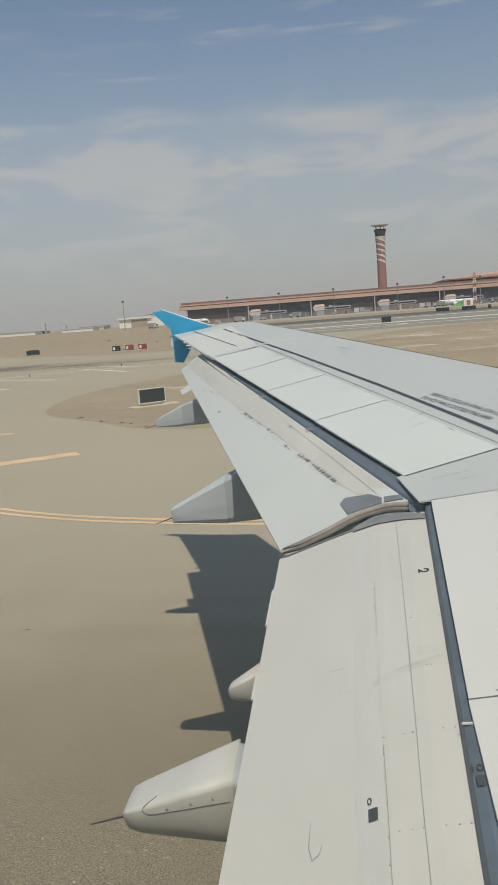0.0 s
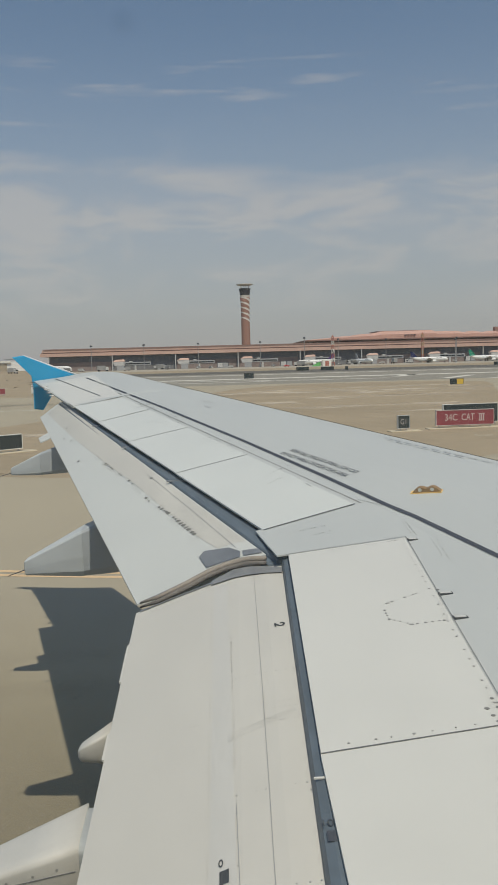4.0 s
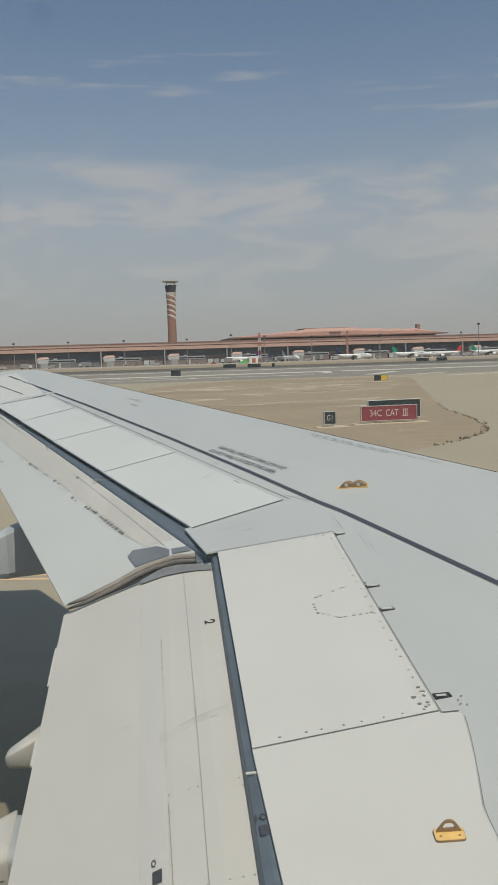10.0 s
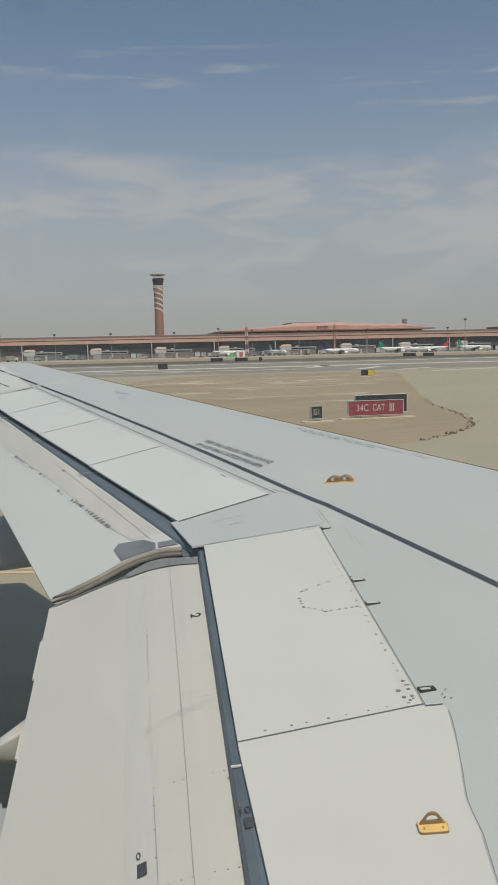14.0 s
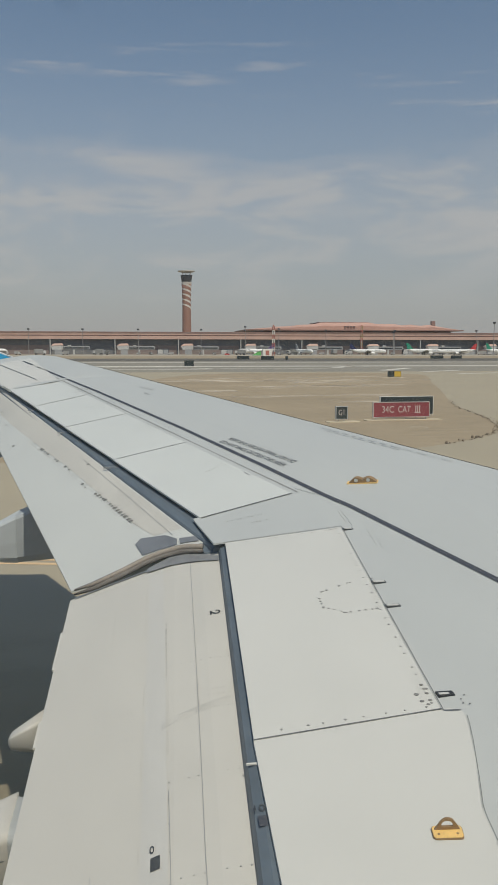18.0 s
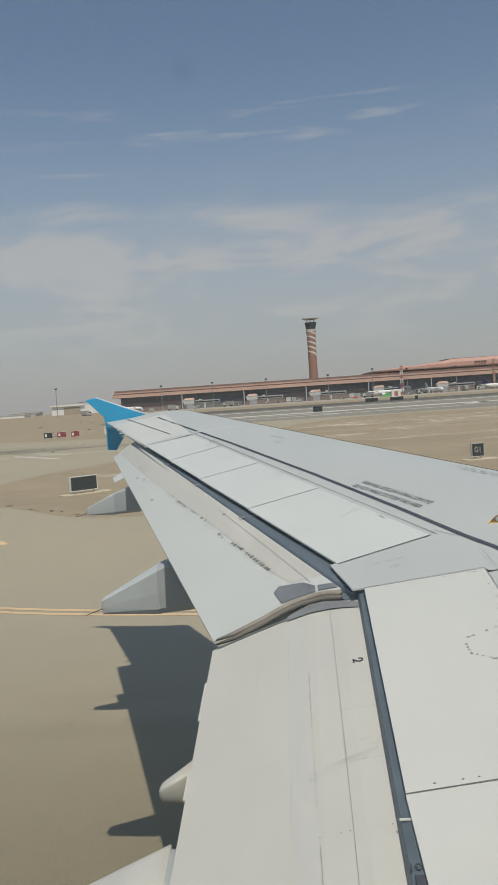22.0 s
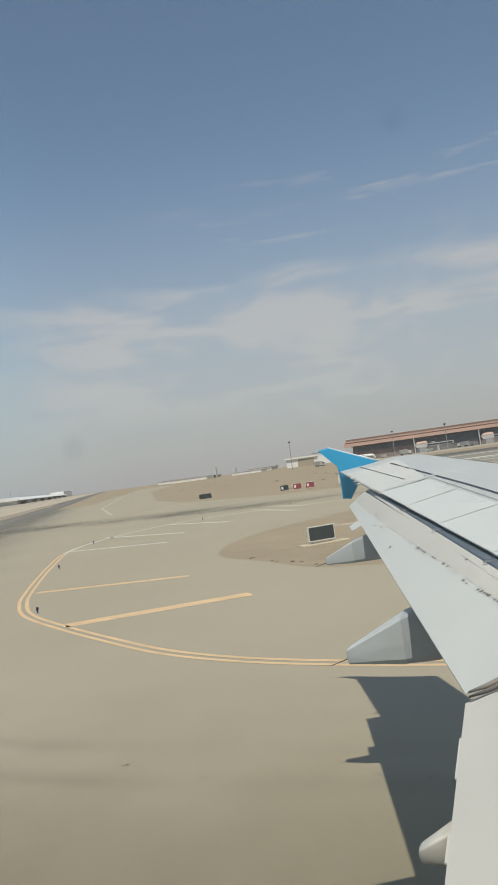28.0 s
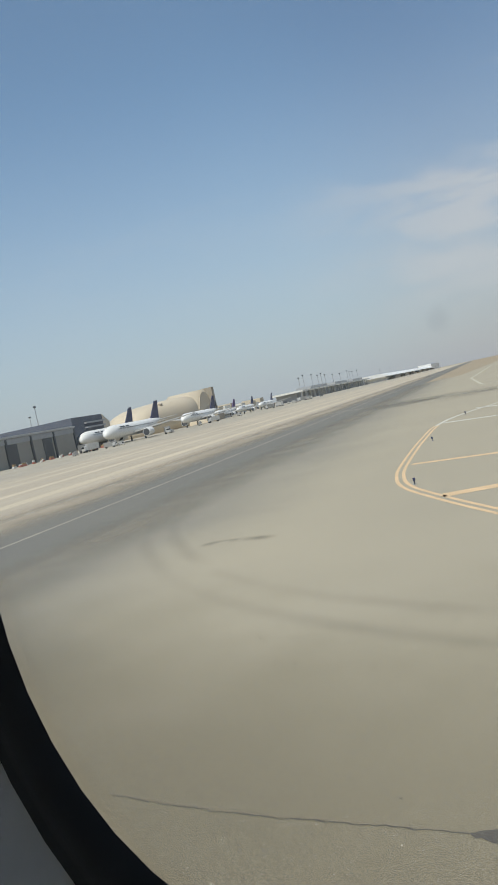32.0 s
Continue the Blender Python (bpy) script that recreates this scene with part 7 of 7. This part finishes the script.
ch = along("hangar", "cream vaulted hangar with a tall arched front", "hangar", 570, 268)
vault = [(26 * math.copysign(abs(math.cos(a)) ** 0.62, math.cos(a)), 31 * math.sin(a) ** 0.5) for a in (math.pi * k / 24 for k in range(25))]
part("vault", Build().loft([[(u, y * s, z * s) for y, z in vault] for u, s in ((0, 0.42), (8, 0.62), (20, 0.76), (44, 0.85), (90, 0.92), (150, 0.99), (238, 1.06))]).mesh("vault", M["cream"], True), ch)
arch = [(214 + 36 * math.cos(a), 35 * math.sin(a) ** 0.8) for a in (math.pi * k / 24 for k in range(25))]
part("front_arch", Build().loft([[(x, y, z) for x, z in arch] for y in (-26, 6)]).mesh("front_arch", M["cream"], True), ch, "cream cross vault over the front")
part("front_wall", Build().loft([[(214 + (x - 214) * 0.92, y, z * 0.92) for x, z in arch] for y in (-26.6, -25.9)]).mesh("front_wall", M["cream"]), ch)
part("portal", Build().box(240, 251, -30, -20, 0, 36).mesh("portal", M["cream_dark"]), ch, "dark portal pylon")
part("portal_window", Build().box(243, 247, -30.4, -29.9, 6, 20).mesh("portal_window", M["dark"]), ch)
for k in range(3):
    part("roof_vent", Build().box(70 + k * 40, 76 + k * 40, -17.5, -12.0, 25.2, 26.8).mesh("roof_vent", M["cream_dark"]), ch)
part("annex", Build().loft([[(138 + 30 * math.cos(a), y, 11.5 * math.sin(a)) for a in (math.pi * k / 12 for k in range(13))] for y in (-50, -30)]).mesh("annex", M["cream"]), ch, "small vaulted annex")
# the mouth's shade, painted on as a darker cream arch
part("annex_mouth", Build().loft([[(132 + 15 * math.cos(a), y, 9.0 * math.sin(a)) for a in (math.pi * k / 12 for k in range(13))] for y in (-50.5, -49.8)]).mesh("annex_mouth", M["cream_dark"]), ch, "mouth of the annex, its shade painted in darker cream")
part("annex_wall", Build().box(168, 262, -40, -31, 0, 8).mesh("annex_wall", M["grey_pale"]), ch)
part("annex_wall", Build().box(98, 130, -58, -51, 0, 6).mesh("annex_side", M["cream_dark"]), ch)
for o in ch.children:
    o.data.transform(Matrix(((0.58, 0, 0, 8), (0, 1, 0, 0), (0, 0, 0.86, 0), (0, 0, 0, 1))))
for k in range(26):
    u = 318 + k * 4.4 + random.uniform(-1, 1)
    x, y = run(u, 206 + random.uniform(-4, 4))
    w = random.uniform(1.4, 3.4)
    bo = thing("apron_barrier", "low red and white barrier block before the hangar", "barrier", pose(x, y, 0.03, 0, 0, RUN_TURN + random.uniform(-15, 15)), "barriers before the hangar")
    part("block", Build().box(-w / 2, w / 2, -0.5, 0.5, 0, 0.9, 0.08).mesh("barrier_block", M["barrier_red"] if k % 3 else M["sign_white"]), bo)
    part("top", Build().box(-w / 2 + 0.2, w / 2 - 0.2, -0.3, 0.3, 0.9, random.uniform(1.1, 1.9), 0.05).mesh("barrier_top", M["sign_white"] if k % 2 else M["ochre"]), bo)
tw = along("building", "slim dark water tower beyond the hangar", "tower", 790, 300)
part("shaft", Build().tube([(0, 0, 0), (0, 0, 24), (0, 0, 25), (0, 0, 33)], [2.2, 2.2, 4.5, 5.0], 14).mesh("tower_shaft", M["grey"]), tw)

pier = along("pier_building", "long low pier with a flat pale roof on columns", "building", 1120, 250)
part("body", Build().box(0, 700, 0, 30, 0, 11).mesh("pier_body", M["grey"]), pier, "dark recessed wall")
part("roof", Build().box(-10, 720, -12, 34, 11, 13.5).mesh("pier_roof", M["sign_white"]), pier, "flat pale roof")
for k in range(24):
    part("column", Build().box(k * 30, k * 30 + 2.4, -9, -6.5, 0, 11).mesh("pier_column", M["grey_pale"]), pier)
for a0, a1 in ((120, 260), (340, 480), (560, 700)):
    part("upper_block", Build().box(a0, a1, 2, 26, 13.5, 18).mesh("upper_block", M["grey"]), pier, "dark upper block")
cl = along("low_buildings", "row of low cream airport buildings", "building", 880, 330)
for k in range(14):
    part("block", Build().box(k * 26, k * 26 + random.uniform(16, 25), 0, 30, 0, random.uniform(9, 17)).mesh("block", M["cream"] if k % 3 else M["sign_white"]), cl)
wb = along("freight_building", "long white freight building with arched canopies", "building", 1880, 205)
part("body", Build().box(0, 1900, 0, 50, 0, 9).mesh("freight_body", M["white"]), wb)
# front slope is added so that this shaded side catches sun
part("roof", Build().loft([[(x, -14, 9), (x, 54, 9), (x, 54, 17), (x, 14, 17)] for x in (-10, 1905)]).mesh("freight_roof", M["white"]), wb, "deep white roof, slope added to catch the sun")
part("block", Build().box(1905, 2700, 0, 60, 0, 27).mesh("freight_block", M["white"]), wb, "white end block")
for k in range(7):
    part("arch", Build().loft([[(k * 270 + 130 + 84 * math.cos(a), yy, 6.6 * math.sin(a)) for a in (math.pi * i / 10 for i in range(11))] for yy in (-14, -0.2)]).mesh("canopy_arch", M["cream_dark"]), wb, "dark canopy arch")

# ---- far ground: white hangar, low blocks, hills ----
fh = thing("far_hangar", "white hangar far off behind the sand", "hangar", pose(-395, 1450, 0))
part("body", Build().box(0, 82, 0, 60, 0, 15).mesh("far_hangar_body", M["white"]), fh)
part("roof", Build().box(-2, 60, -3, 63, 15, 18).mesh("far_hangar_roof", M["sign_white"]), fh)
part("door", Build().box(22, 52, -0.6, 0, 0, 13).mesh("far_hangar_door", M["cream_dark"]), fh)
for x, y, w, h, m in ((-520, 1500, 60, 5, "white"), (-690, 1600, 80, 6, "sign_white"), (-240, 1450, 50, 7, "cream"), (-440, 1700, 70, 6, "grey_pale"), (-705, 1900, 7, 24, "grey_pale"), (-675, 1960, 8, 16, "grey_pale"), (-760, 1900, 60, 6, "cream"), (-880, 1950, 50, 6, "white"), (-600, 1850, 60, 6, "grey_pale"), (-190, 1000, 26, 10, "navy_grey"), (-330, 1650, 30, 10, "cream"), (-1150, 2600, 120, 9, "grey_pale"), (-820, 2550, 90, 10, "cream")):
    fb = thing("far_building", "low plain building in the haze", "building", pose(x, y, 0), "low buildings on the horizon")
    part("wall", Build().box(0, w, 0, 40 if w > 12 else 10, 0, h).mesh("far_wall", M[m]), fb)
    e = 1 if w > 12 else -1.5
    part("roof", Build().box(-e, w + e, -e, (40 if w > 12 else 10) + e, h, h + 0.8).mesh("far_roof", M["grey_pale"]), fb)
random.seed(3)
for x0, x1, y, h, k in ((-500, -60, 2600, 24, 2), (-1600, 300, 4200, 26, 5), (250, 2600, 4300, 34, 7)):
    pts = []
    n = 60
    for i in range(n + 1):
        x = lerp(x0, x1, i / n)
        z = h * (0.35 + 0.65 * noise.noise((x * 0.004, k, 0.3)) + 0.3 * noise.noise((x * 0.02, k, 1.3))) * math.sin(math.pi * i / n) ** 0.5
        pts.append((x, max(z, 1.0)))
    b = Build()
    b.loft([[(x, y - 120, 0.0), (x, y, z), (x, y + 160, 0.0)] for x, z in pts])
    tagged(part("far_hill", b.mesh("far_hill", M["hill"])), "low bare hill in the haze", "hill", "", "structure")

# ---- scrub and spoil on the far sand ----
sv = Build()
for _ in range(160):
    x, y = random.uniform(-260, -30), random.uniform(135, 420)
    if x < -42 - 0.55 * (y - 139):
        continue
    s = random.uniform(0.12, 0.45)
    sv.loft([[(x + s * r * math.cos(a) * random.uniform(0.7, 1.3), y + s * r * math.sin(a), 0.0 + z * s) for a in (0, 1.1, 2.2, 3.3, 4.4, 5.4)] for z, r in ((0, 1.2), (0.35, 1.0), (0.6, 0.3))])
tagged(part("scrub", sv.mesh("scrub", M["rock"])), "low dry scrub and spoil on the sand", "scrub", "", "stuff")
